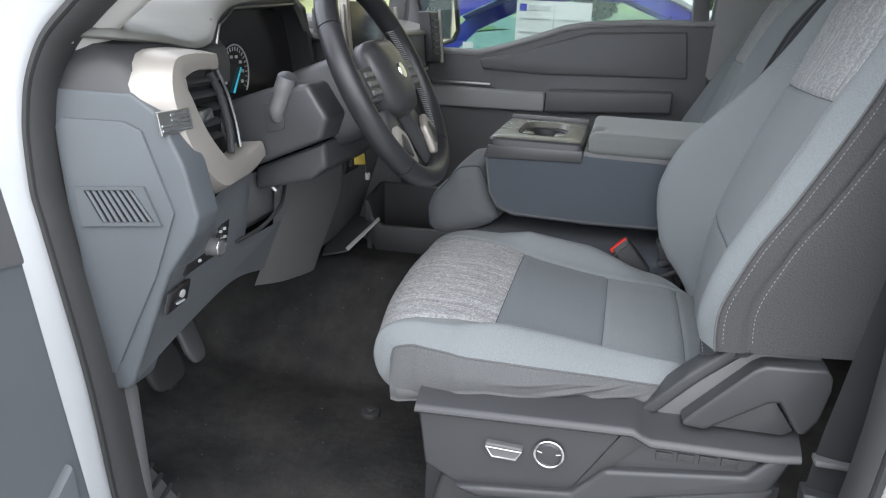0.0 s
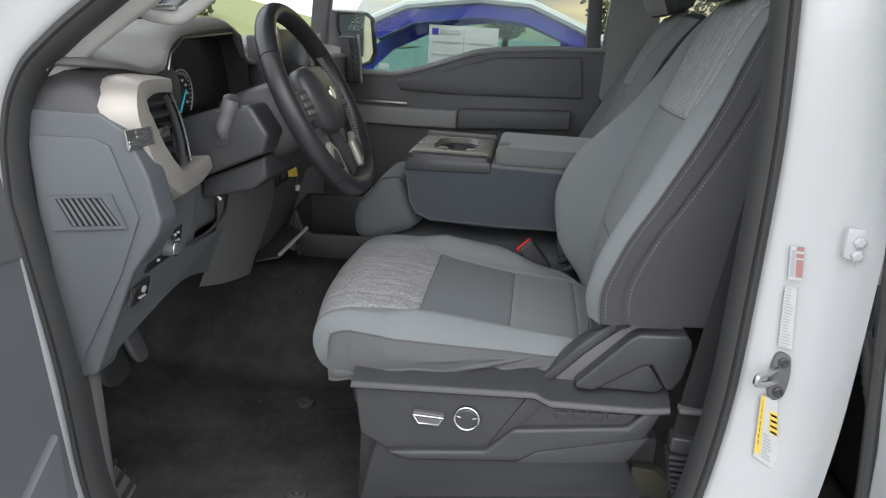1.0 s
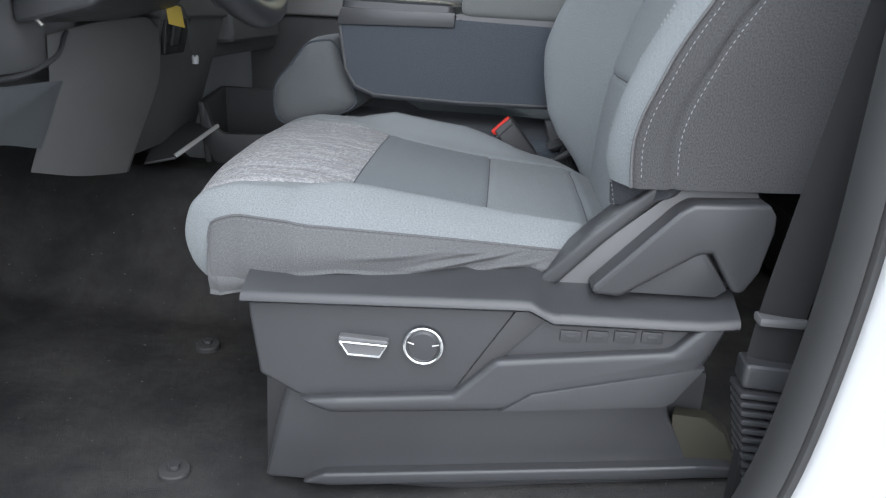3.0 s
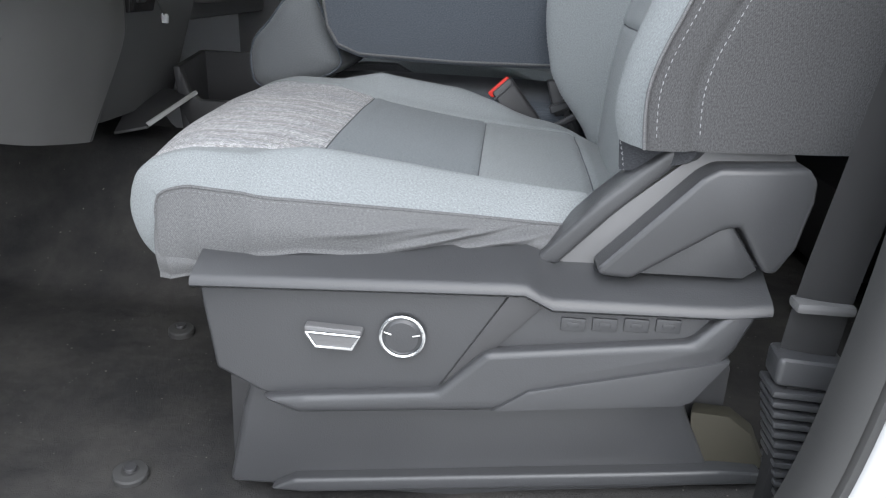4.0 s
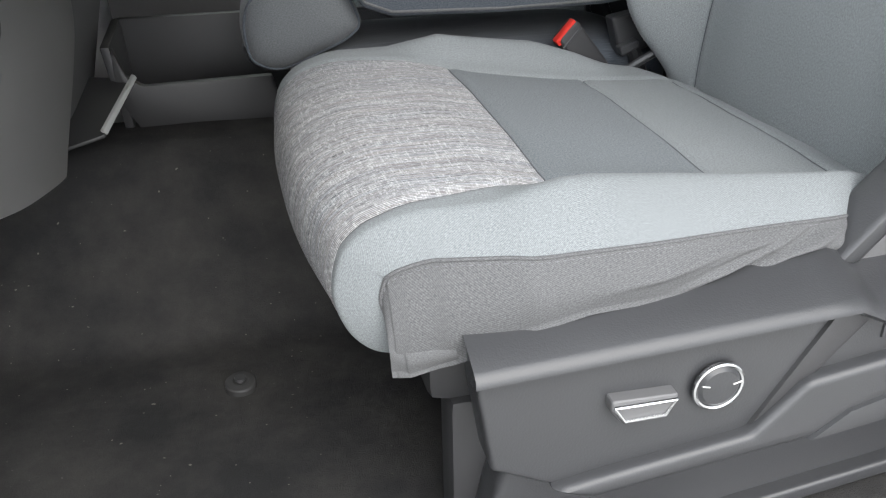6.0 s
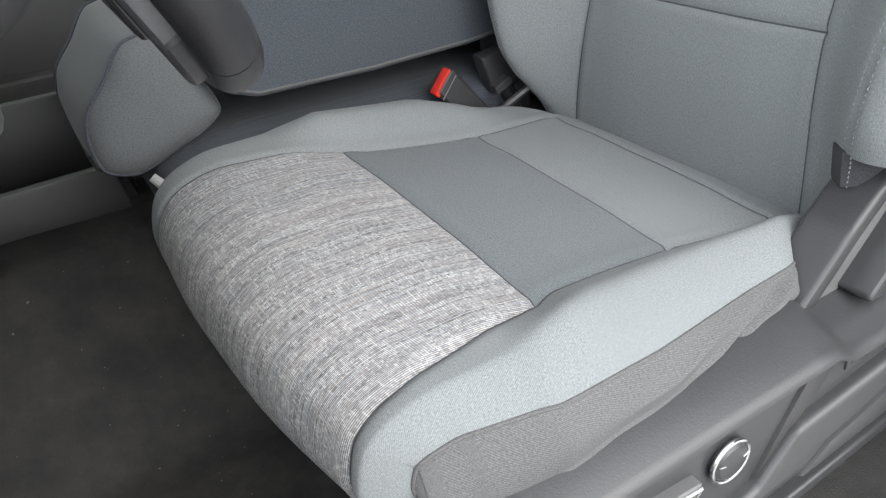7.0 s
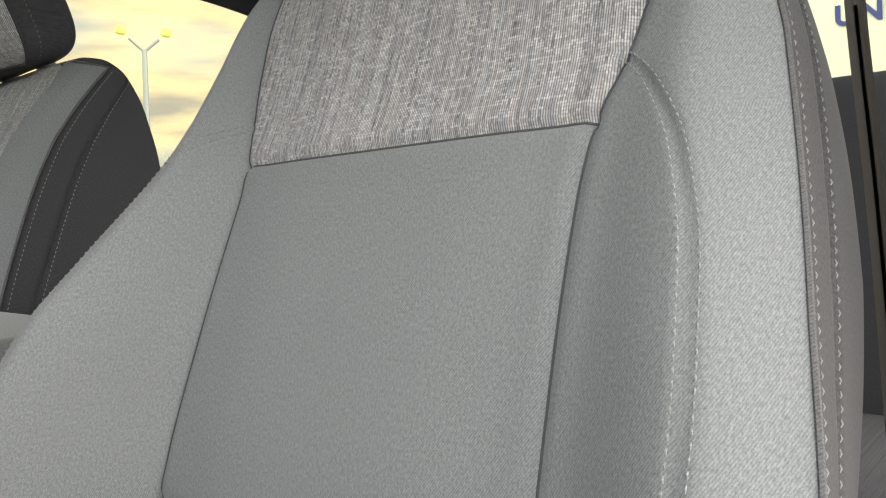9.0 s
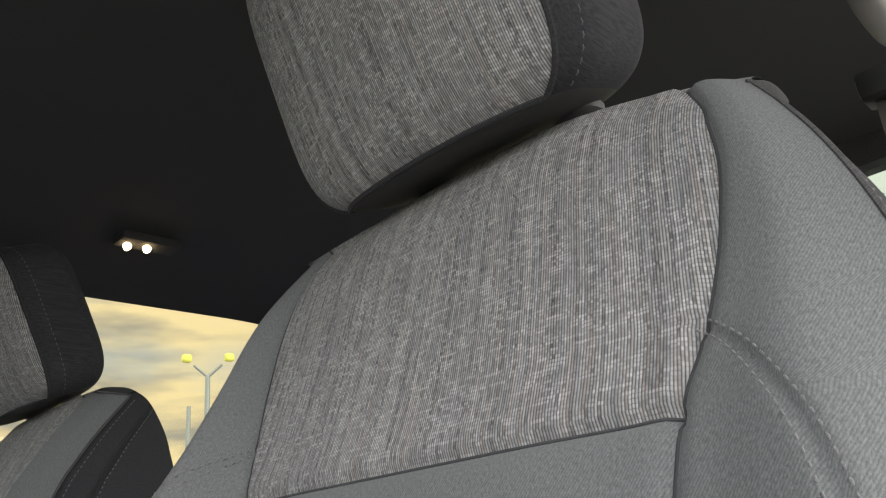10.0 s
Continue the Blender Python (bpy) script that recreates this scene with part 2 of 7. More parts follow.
CLOTH = make_cloth("grey_seat_cloth", (0.186, 0.203, 0.210), 0.45, sheen=0.08, fleck=0.8)
CLOTH_NAP = make_cloth("grey_seat_cloth_brushed_down", (0.133, 0.151, 0.162), 0.55, sheen=0.08, fleck=0.8)
CLOTH_MID = make_cloth("mid_grey_seat_cloth", (0.098, 0.099, 0.102), 0.5, sheen=0.05, fleck=0.6)
# lighter copy of the charcoal cloth for outer sides facing the door light
CLOTH_SIDE_LIT = make_cloth("charcoal_side_cloth_lit", (0.048, 0.048, 0.050), 0.3, vary=0.12, sheen=0.08, fleck=0.5)
CLOTH_DARK = make_cloth("charcoal_seat_cloth", (0.042, 0.044, 0.050), vary=0.15, sheen=0.05, fleck=0.3)
WOVEN = make_woven("streaky_woven_cloth", (0.56, 0.56, 0.565), (0.085, 0.087, 0.092))
THREAD = Mat("pale_thread", (0.26, 0.265, 0.27), 0.8).m
SEAM = Mat("dark_seam_thread", (0.07, 0.075, 0.082), 0.9).m
THREAD_DARK = Mat("grey_thread", (0.16, 0.16, 0.17), 0.8).m
PLASTIC_BLACK = make_plastic("black_grained_plastic", (0.125, 0.125, 0.127), 0.42)
PLASTIC_JET = make_plastic("jet_black_plastic", (0.040, 0.040, 0.042), 0.42)
PLASTIC_DARK = make_plastic("dark_grey_grained_plastic", (0.048, 0.049, 0.052), 0.32, 520, 0.45)
PLASTIC_GREY = make_plastic("slate_grey_dash_plastic", (0.108, 0.118, 0.128), 0.5, 1000, 0.3)
# lit copy of the slate dash plastic: light on the lower panel put into its colour
PLASTIC_GREY_LIT = make_plastic("slate_grey_dash_plastic_lit", (0.235, 0.25, 0.265), 0.5, 1000, 0.3)
PLASTIC_MID = make_plastic("mid_grey_dash_plastic", (0.33, 0.328, 0.322), 0.5, 1000, 0.3)
DASH_TOP = make_plastic("soft_charcoal_dash_skin", (0.135, 0.134, 0.122), 0.5, 600, 0.45)
SILVER = make_plastic("satin_silver_paint", (0.39, 0.362, 0.33), 0.44, 2500, 0.05, 0.04)
SILVER.node_tree.nodes["Principled BSDF"].inputs["Metallic"].default_value = 0.4
CHROME = make_metal("bright_chrome", (0.72, 0.73, 0.74), 0.2)
STEEL = make_metal("dull_steel", (0.55, 0.55, 0.54), 0.35)
# near-black colour standing in for shade in vent openings and boot gaps
SHADE_BLACK = Mat("black_gap_shade", (0.010, 0.010, 0.011), 0.9).m
GLOSS_BLACK = make_plastic("gloss_black_plastic", (0.026, 0.025, 0.026), 0.2, 400, 0.02)
LEATHER = make_plastic("black_leather", (0.026, 0.026, 0.029), 0.34, 420, 0.4)
RUBBER = make_plastic("black_rubber_seal", (0.042, 0.042, 0.042), 0.62, 500, 0.2)
CARPET = make_carpet("charcoal_carpet", (0.043, 0.043, 0.044))
WHITE = make_paint("white_body_paint", (0.50, 0.51, 0.52))
HEADLINER = make_cloth("charcoal_headliner_felt", (0.040, 0.040, 0.042), vary=0.08, sheen=0.05)
GLASS = make_glass("clear_glass")
GLASS_TINT = make_glass("tinted_glass", (0.82, 0.88, 0.84))
GLASS_TEAL = make_glass("teal_tinted_glass", (0.72, 0.84, 0.83))
MIRROR = make_metal("mirror_glass", (0.9, 0.9, 0.9), 0.02)
RED = make_plastic("red_plastic", (0.62, 0.035, 0.025), 0.4, 500, 0.05)
YELLOW = make_plastic("yellow_label", (0.74, 0.54, 0.10), 0.5, 500, 0.02)
PAPER = make_plastic("white_label_paper", (0.54, 0.55, 0.55), 0.55, 500, 0.03)
INK = make_plastic("grey_label_ink", (0.40, 0.40, 0.41), 0.6, 500, 0.02)
INK_RED = make_plastic("dark_red_label_ink", (0.40, 0.20, 0.19), 0.6, 500, 0.02)
WEBBING = make_cloth("black_belt_webbing", (0.035, 0.035, 0.037), vary=0.05)


# ---- mesh helpers ----
def part(name, bm, mat, parent=None, label="", smooth=True, angle=35, matrix=None):
    """Links a bmesh as one mesh object."""
    me = bpy.data.meshes.new(name)
    if not isinstance(bm, bmesh.types.BMesh):
        raise TypeError(name)
    bmesh.ops.recalc_face_normals(bm, faces=bm.faces)
    bm.to_mesh(me)
    bm.free()
    if smooth:
        me.polygons.foreach_set("use_smooth", [True] * len(me.polygons))
        me.set_sharp_from_angle(angle=radians(angle))
    if not me.uv_layers:
        box_uv(me)
    me.materials.append(mat)
    ob = new(name, me)
    if matrix is not None:
        ob.matrix_world = matrix
    if parent is not None:
        ob.parent = parent
    if label:
        ob["label"] = label
    return ob


def box_uv(me):
    """Metre-scaled UVs projected along each face's main axis."""
    layer = me.uv_layers.new(name="UVMap")
    for p in me.polygons:
        n = p.normal
        k = max(range(3), key=lambda i: abs(n[i]))
        a, b = [(1, 2), (0, 2), (0, 1)][k]
        for li in p.loop_indices:
            co = me.vertices[me.loops[li].vertex_index].co
            layer.data[li].uv = (co[a], co[b])


def thing(name, label, category, at=(0, 0, 0), group="", kind=""):
    ob = new(name)
    ob.location = at
    ob.empty_display_size = 0.05
    return tagged(ob, label, category, group, kind)


def single(name, bm, mat, label, category, group="", kind="", **kw):
    return tagged(part(name, bm, mat, None, **kw), label, category, group, kind)


def add_box(bm, lo, hi, bevel=0.0, seg=2):
    """A box between two corners, its edges rounded."""
    geo = bmesh.ops.create_cube(bm, size=1.0)
    vs = geo["verts"]
    c = [(a + b) / 2 for a, b in zip(lo, hi)]
    d = [abs(b - a) for a, b in zip(lo, hi)]
    bmesh.ops.transform(bm, matrix=Matrix.LocRotScale(c, None, d), verts=vs)
    if bevel > 0:
        es = list({e for v in vs for e in v.link_edges})
        bmesh.ops.bevel(bm, geom=es, offset=min(bevel, min(d) * 0.45), segments=seg, affect="EDGES", profile=0.6)
    return bm


def box(lo, hi, bevel=0.0, seg=2):
    return add_box(bmesh.new(), lo, hi, bevel, seg)


def add_prism(bm, poly, axis, a, b, bevel=0.0, seg=2):
    """A polygon in the plane across the axis ('y': x,z; 'x': y,z; 'z': x,y), pushed from a to b."""
    def at(p, v):
        return {"y": (p[0], v, p[1]), "x": (v, p[0], p[1]), "z": (p[0], p[1], v)}[axis]
    va, vb = [bm.verts.new(at(p, a)) for p in poly], [bm.verts.new(at(p, b)) for p in poly]
    n = len(poly)
    fs = [bm.faces.new(va), bm.faces.new(vb[::-1])]
    for i in range(n):
        fs.append(bm.faces.new((va[i], vb[i], vb[(i + 1) % n], va[(i + 1) % n])))
    bmesh.ops.recalc_face_normals(bm, faces=fs)
    if bevel > 0:
        es = list({e for f in fs for e in f.edges})
        bmesh.ops.bevel(bm, geom=es, offset=bevel, segments=seg, affect="EDGES", profile=0.6)
    return bm


def prism(poly, axis, a, b, bevel=0.0, seg=2):
    return add_prism(bmesh.new(), poly, axis, a, b, bevel, seg)


def spline(keys, t):
    """Smooth values through (t, value...) keys, by monotone-ish cubic pieces."""
    keys = np.asarray(keys, float)
    x, y = keys[:, 0], keys[:, 1:]
    t = np.clip(np.asarray(t, float), x[0], x[-1])
    d = np.diff(y, axis=0) / np.diff(x)[:, None]
    m = np.zeros_like(y)
    m[0], m[-1] = d[0], d[-1]
    for i in range(1, len(x) - 1):
        same = d[i - 1] * d[i] > 0
        m[i] = np.where(same, 2 * d[i - 1] * d[i] / np.where(same, d[i - 1] + d[i], 1), 0)
    i = np.clip(np.searchsorted(x, t, side="right") - 1, 0, len(x) - 2)
    h = (x[i + 1] - x[i])[..., None]
    u = ((t - x[i]) / (x[i + 1] - x[i]))[..., None]
    out = (2 * u**3 - 3 * u**2 + 1) * y[i] + (u**3 - 2 * u**2 + u) * h * m[i] + (3 * u**2 - 2 * u**3) * y[i + 1] + (u**3 - u**2) * h * m[i + 1]
    return out[..., 0] if out.shape[-1] == 1 else out


def grid_mesh(bm, pts, uv=None, keep=None, close=False):
    """Faces over an array of points (rows, columns, 3); uv the same in 2; keep(i, j) picks faces."""
    pts = np.asarray(pts, float)
    R, C = pts.shape[:2]
    lay = bm.loops.layers.uv.verify()
    vs = {}

    def vert(i, j):
        if (i, j) not in vs:
            vs[i, j] = bm.verts.new(pts[i, j])
        return vs[i, j]
    for i in range(R - 1):
        for j in range(C if close else C - 1):
            if keep is not None and not keep(i, j):
                continue
            k = (j + 1) % C
            f = bm.faces.new((vert(i, j), vert(i, k), vert(i + 1, k), vert(i + 1, j)))
            if uv is not None:
                for lp, (a, b) in zip(f.loops, ((i, j), (i, k), (i + 1, k), (i + 1, j))):
                    lp[lay].uv = uv[a, b]
    return bm


def add_tube(bm, path, r, seg=10, cap=True, squash=None):
    """A round bar along a list of points; r one radius or one per point."""
    path = [Vector(p) for p in path]
    n = len(path)
    rs = r if isinstance(r, (list, tuple)) else [r] * n
    rings = []
    up = Vector((0, 0, 1))
    for i, p in enumerate(path):
        d = (path[min(i + 1, n - 1)] - path[max(i - 1, 0)]).normalized()
        side = d.cross(up)
        if side.length < 1e-3:
            side = d.cross(Vector((1, 0, 0)))
        side.normalize()
        other = side.cross(d)
        up = other
        a, b = squash or (1, 1)
        rings.append([bm.verts.new(p + rs[i] * (a * math.cos(t) * side + b * math.sin(t) * other)) for t in [2 * math.pi * k / seg for k in range(seg)]])
    for u, v in zip(rings, rings[1:]):
        for k in range(seg):
            bm.faces.new((u[k], u[(k + 1) % seg], v[(k + 1) % seg], v[k]))
    if cap:
        bm.faces.new(rings[0][::-1])
        bm.faces.new(rings[-1])
    return bm


def tube(path, r, seg=10, cap=True, squash=None):
    return add_tube(bmesh.new(), path, r, seg, cap, squash)


def smooth_path(pts, n):
    pts = np.asarray(pts, float)
    t = np.r_[0, np.cumsum(np.linalg.norm(np.diff(pts, axis=0), axis=1))]
    return [tuple(p) for p in spline(np.c_[t, pts], np.linspace(0, t[-1], n))]


def add_lathe(bm, prof, at, axis, seg=32, cap=True):
    """A profile of (radius, along) turned about an axis through a point."""
    axis = Vector(axis).normalized()
    q = axis.to_track_quat("Z", "Y").to_matrix()
    rings = []
    for r, h in prof:
        rings.append([bm.verts.new(Vector(at) + q @ Vector((r * math.cos(a), r * math.sin(a), h))) for a in [2 * math.pi * k / seg for k in range(seg)]])
    for u, v in zip(rings, rings[1:]):
        for k in range(seg):
            bm.faces.new((u[k], u[(k + 1) % seg], v[(k + 1) % seg], v[k]))
    if cap:
        bm.faces.new(rings[0][::-1])
        bm.faces.new(rings[-1])
    return bm


def lathe(prof, at, axis, seg=32, cap=True):
    return add_lathe(bmesh.new(), prof, at, axis, seg, cap)


def stitches(pts, normals, length=0.0045, gap=0.0035, r=0.0008):
    """A row of raised thread dashes along a polyline."""
    bm = bmesh.new()
    pts = np.asarray(pts, float)
    t = np.r_[0, np.cumsum(np.linalg.norm(np.diff(pts, axis=0), axis=1))]
    s = 0.0
    while s + length < t[-1]:
        a = np.array([np.interp(s, t, pts[:, k]) for k in range(3)])
        b = np.array([np.interp(s + length, t, pts[:, k]) for k in range(3)])
        nn = np.array([np.interp(s, t, normals[:, k]) for k in range(3)])
        m = (a + b) / 2 + nn * r * 0.9
        add_tube(bm, [a - nn * r * 0.6, m, b - nn * r * 0.6], [r * 0.7, r, r * 0.7], 5)
        s += length + gap
    return bm


def loft(bm, sections, caps=True, close=True):
    """Skins closed outlines (equal counts of points) one to the next."""
    rings = [[bm.verts.new(p) for p in s] for s in sections]
    n = len(rings[0])
    for a, b in zip(rings, rings[1:]):
        for k in range(n if close else n - 1):
            bm.faces.new((a[k], a[(k + 1) % n], b[(k + 1) % n], b[k]))
    if caps and close:
        bm.faces.new(rings[0][::-1])
        bm.faces.new(rings[-1])
    return bm


def slab(pts, back, bevel=0.004, seg=2):
    """A faceted plate: front corners, and the vector to its back."""
    bm = bmesh.new()
    loft(bm, [pts, [tuple(np.add(p, back)) for p in pts]])
    bmesh.ops.recalc_face_normals(bm, faces=bm.faces)
    if bevel:
        bmesh.ops.bevel(bm, geom=list(bm.edges), offset=bevel, segments=seg, affect="EDGES", profile=0.6, clamp_overlap=True)
    return bm


# ---- the cabin's large structure ----
def holed_wall(outer, hole, axis, a, b):
    """A wall between a and b whose polygon has one opening with as many corners as its outline."""
    bm = bmesh.new()
    def at(p, v):
        return {"y": (p[0], v, p[1]), "x": (v, p[0], p[1]), "z": (p[0], p[1], v)}[axis]
    rings = [[bm.verts.new(at(p, v)) for p in ring] for v in (a, b) for ring in (outer, hole)]
    n = len(outer)
    for i in range(n):
        k = (i + 1) % n
        bm.faces.new((rings[0][i], rings[0][k], rings[1][k], rings[1][i]))
        bm.faces.new((rings[2][i], rings[3][i], rings[3][k], rings[2][k]))
        bm.faces.new((rings[0][i], rings[2][i], rings[2][k], rings[0][k]))
        bm.faces.new((rings[1][i], rings[1][k], rings[3][k], rings[3][i]))
    return bm


GROUND_Z = -0.78


def build_structure():
    bm = bmesh.new()
    bmesh.ops.create_grid(bm, x_segments=60, y_segments=60, size=400)
    for v in bm.verts:
        v.co.z = GROUND_Z
    g = Mat("worn_concrete", (0.2, 0.195, 0.185), 0.9)
    g.color(g.mix(g.noise(1.2, 6), (0.27, 0.265, 0.255), (0.38, 0.37, 0.35)))
    g.bump(g.noise(120, 4), 0.004, 0.6)
    single("ground", bm, g.m, "pale grey worn concrete of the car lot", "ground", kind="structure", smooth=False)

    # floor pan with carpet, a toe board rising to the bulkhead
    bm = bmesh.new()
    X = [-0.98, -0.92, -0.84, -0.74, -0.66, -0.60, -0.3, 0.0, 0.4, 0.8, 1.0, 1.6]
    Z = [0.42, 0.36, 0.24, 0.10, 0.03, 0.008, 0.0, 0.0, 0.0, 0.0, 0.0, 0.0]
    xs = np.linspace(-0.98, 1.6, 130)
    ys = np.linspace(-0.12, 1.66, 90)
    zs = np.interp(xs, X, Z)
    P = np.zeros((len(xs), len(ys), 3))
    for i, x in enumerate(xs):
        for j, y in enumerate(ys):
            q = min(1.0, max(0.0, (0.30 - abs(y - 0.85)) / 0.24))
            hump = 0.245 * q * q * (3 - 2 * q) * (1 if x < -0.05 else max(0.0, 1 - (x + 0.05) / 0.35))
            wav = 0.004 * noise.noise((x * 6, y * 6, 0)) + 0.006 * noise.noise((x * 2.2, y * 2.2, 3))
            rise = 0.085 * min(1.0, max(0.0, (x - 0.06) / 0.52)) * min(1.0, max(0.0, (0.20 - y) / 0.10)) * min(1.0, max(0.0, (y + 0.12) / 0.06))
            P[i, j] = (x, y, zs[i] + hump + rise + wav)
    grid_mesh(bm, P)
    single("floor", bm, CARPET, "charcoal carpet floor of the truck cabin, dusty", "floor", kind="structure")
    single("floor_pan", box((-1.0, -0.16, -0.10), (1.62, 1.70, -0.03), 0.01), WHITE, "white steel floor pan of the truck", "floor", kind="structure")

    # bulkhead and back wall
    single("wall_front", box((-1.05, -0.12, -0.05), (-0.99, 1.66, 0.78)), PLASTIC_BLACK, "black bulkhead in front of the footwells", "wall", kind="structure")
    single("wall_rear", holed_wall([(-0.1, -0.05), (1.64, -0.05), (1.58, 1.36), (-0.04, 1.36)], [(0.12, 0.88), (1.42, 0.88), (1.38, 1.27), (0.16, 1.27)], "x", 1.60, 1.66),
           HEADLINER, "dark trimmed rear cabin wall with a window opening", "wall", kind="structure", smooth=False)
    gl = single("window_rear", box((1.625, 0.10, 0.86), (1.632, 1.44, 1.29)), GLASS_TINT, "tinted rear window glass of the cabin", "window", kind="structure", smooth=False)
    gl.visible_shadow = False

    # roof and headliner
    single("roof", box((-0.45, -0.10, 1.395), (1.66, 1.64, 1.43), 0.012), WHITE, "white steel roof panel", "roof", kind="structure")
    bm = bmesh.new()
    xs, ys = np.linspace(-0.42, 1.61, 60), np.linspace(-0.10, 1.64, 50)
    P = np.zeros((60, 50, 3))
    for i, x in enumerate(xs):
        for j, y in enumerate(ys):
            e = abs((y - 0.77) / 0.87)
            P[i, j] = (x, y, 1.375 - 0.05 * e ** 4 - 0.05 * max(0, (x - 1.2) / 0.41) ** 2 - 0.05 * max(0, (-0.1 - x) / 0.32) ** 2)
    grid_mesh(bm, P)
    single("ceiling", bm, HEADLINER, "dark charcoal felt headliner", "ceiling", kind="structure")

    # right body side with two window openings
    lower = [(-0.98, -0.12), (1.64, -0.12), (1.64, 0.80), (-0.98, 0.70)]
    single("wall_right", prism(lower, "y", 1.70, 1.76, 0.01), WHITE, "white outer right side of the truck body", "wall", kind="structure")
    single("wall_right_pillar", prism([(0.50, 0.70), (0.70, 0.70), (0.68, 1.42), (0.54, 1.42)], "y", 1.60, 1.69, 0.012), PLASTIC_MID, "grey right centre pillar trim", "pillar", kind="structure")
    single("wall_right_rail", box((-0.42, 1.58, 1.345), (1.64, 1.69, 1.40), 0.02), HEADLINER, "dark roof rail over the right doors", "rail", kind="structure")
    single("wall_right_corner", box((1.45, 1.60, 0.7), (1.62, 1.69, 1.38), 0.02), HEADLINER, "dark trimmed right rear corner pillar", "pillar", kind="structure")
    single("wall_right_low", prism([(0.56, -0.05), (1.60, -0.05), (1.60, 0.86), (0.56, 0.855)], "y", 1.62, 1.695, 0.012), PLASTIC_JET, "black trim of the closed rear right door", "door", kind="structure")
    for n, (xa, xb, za) in enumerate(((-0.52, 0.52, 0.70), (0.68, 1.47, 0.82))):
        w = single(f"window_{n + 1}", prism([(xa, za), (xb, za), (xb, 1.38), (xa + (0.35 if n == 0 else 0), 1.38)], "y", 1.655, 1.66), GLASS_TINT, "clear side window glass in the right doors", "window", kind="structure", smooth=False)
        w.visible_shadow = False

    # front: windscreen, both screen pillars, cowl
    w = single("windscreen", prism([(-1.25, 0.80), (-1.244, 0.80), (-0.444, 1.40), (-0.45, 1.40)], "y", 0.0, 1.54), GLASS, "clear raked windscreen glass", "windscreen", kind="structure", smooth=False)
    w.visible_shadow = False
    single("screen_pillar_right", tube(smooth_path([(-1.22, 1.62, 0.78), (-0.85, 1.60, 1.09), (-0.45, 1.58, 1.38)], 20), 0.045, 10), PLASTIC_GREY, "grey trimmed right windscreen pillar", "pillar", kind="structure")
    single("cowl", prism([(-2.2, 0.55), (-1.2, 0.79), (-1.0, 0.74), (-1.0, 0.1), (-2.2, 0.1)], "y", -0.1, 1.64, 0.03), WHITE, "white bonnet and cowl in front of the windscreen", "bonnet", kind="structure")


build_structure()


# ---- seats ----
def cross_grid(P):
    """Unit normals of a grid of points."""
    du, dv = np.gradient(P, axis=0), np.gradient(P, axis=1)
    n = np.cross(du, dv)
    return n / (np.linalg.norm(n, axis=2, keepdims=True) + 1e-12)


BACK_PROFILE = [(0.315, 0.436), (0.36, 0.436), (0.44, 0.439), (0.53, 0.451), (0.65, 0.487), (0.78, 0.537), (0.87, 0.577), (0.93, 0.602), (0.965, 0.619), (0.99, 0.637)]
BACK_HALF = [(0.315, 0.27), (0.36, 0.285), (0.44, 0.298), (0.53, 0.300), (0.69, 0.277), (0.80, 0.255), (0.93, 0.224), (0.99, 0.200)]
BACK_HALF_IN = [(0.315, 0.260), (0.36, 0.273), (0.44, 0.287), (0.53, 0.291), (0.69, 0.265), (0.80, 0.244), (0.87, 0.236), (0.93, 0.234), (0.99, 0.226)]
BACK_SEAM = [(0.315, 0.178), (0.36, 0.177), (0.53, 0.163), (0.74, 0.156), (0.78, 0.160), (0.813, 0.171), (0.867, 0.184), (0.908, 0.188), (0.95, 0.184), (0.99, 0.168)]
EDGE_OUT = [(0.315, 0.45), (0.438, 0.420), (0.489, 0.415), (0.572, 0.440), (0.663, 0.491), (0.805, 0.567), (0.928, 0.620), (0.99, 0.645)]
CREST_OUT = [(0.315, 0.435), (0.425, 0.409), (0.477, 0.396), (0.516, 0.401), (0.552, 0.411), (0.65, 0.458), (0.785, 0.529), (0.86, 0.570), (0.93, 0.603), (0.99, 0.637)]
CREST_IN = [(0.315, 0.44), (0.356, 0.425), (0.423, 0.378), (0.457, 0.362), (0.55, 0.349), (0.60, 0.360), (0.655, 0.386), (0.71, 0.431), (0.782, 0.493), (0.862, 0.550), (0.93, 0.592), (0.99, 0.637)]
STITCH_S = [(0.40, 0.232), (0.50, 0.241), (0.60, 0.243), (0.70, 0.233), (0.76, 0.216), (0.80, 0.190), (0.825, 0.158)]


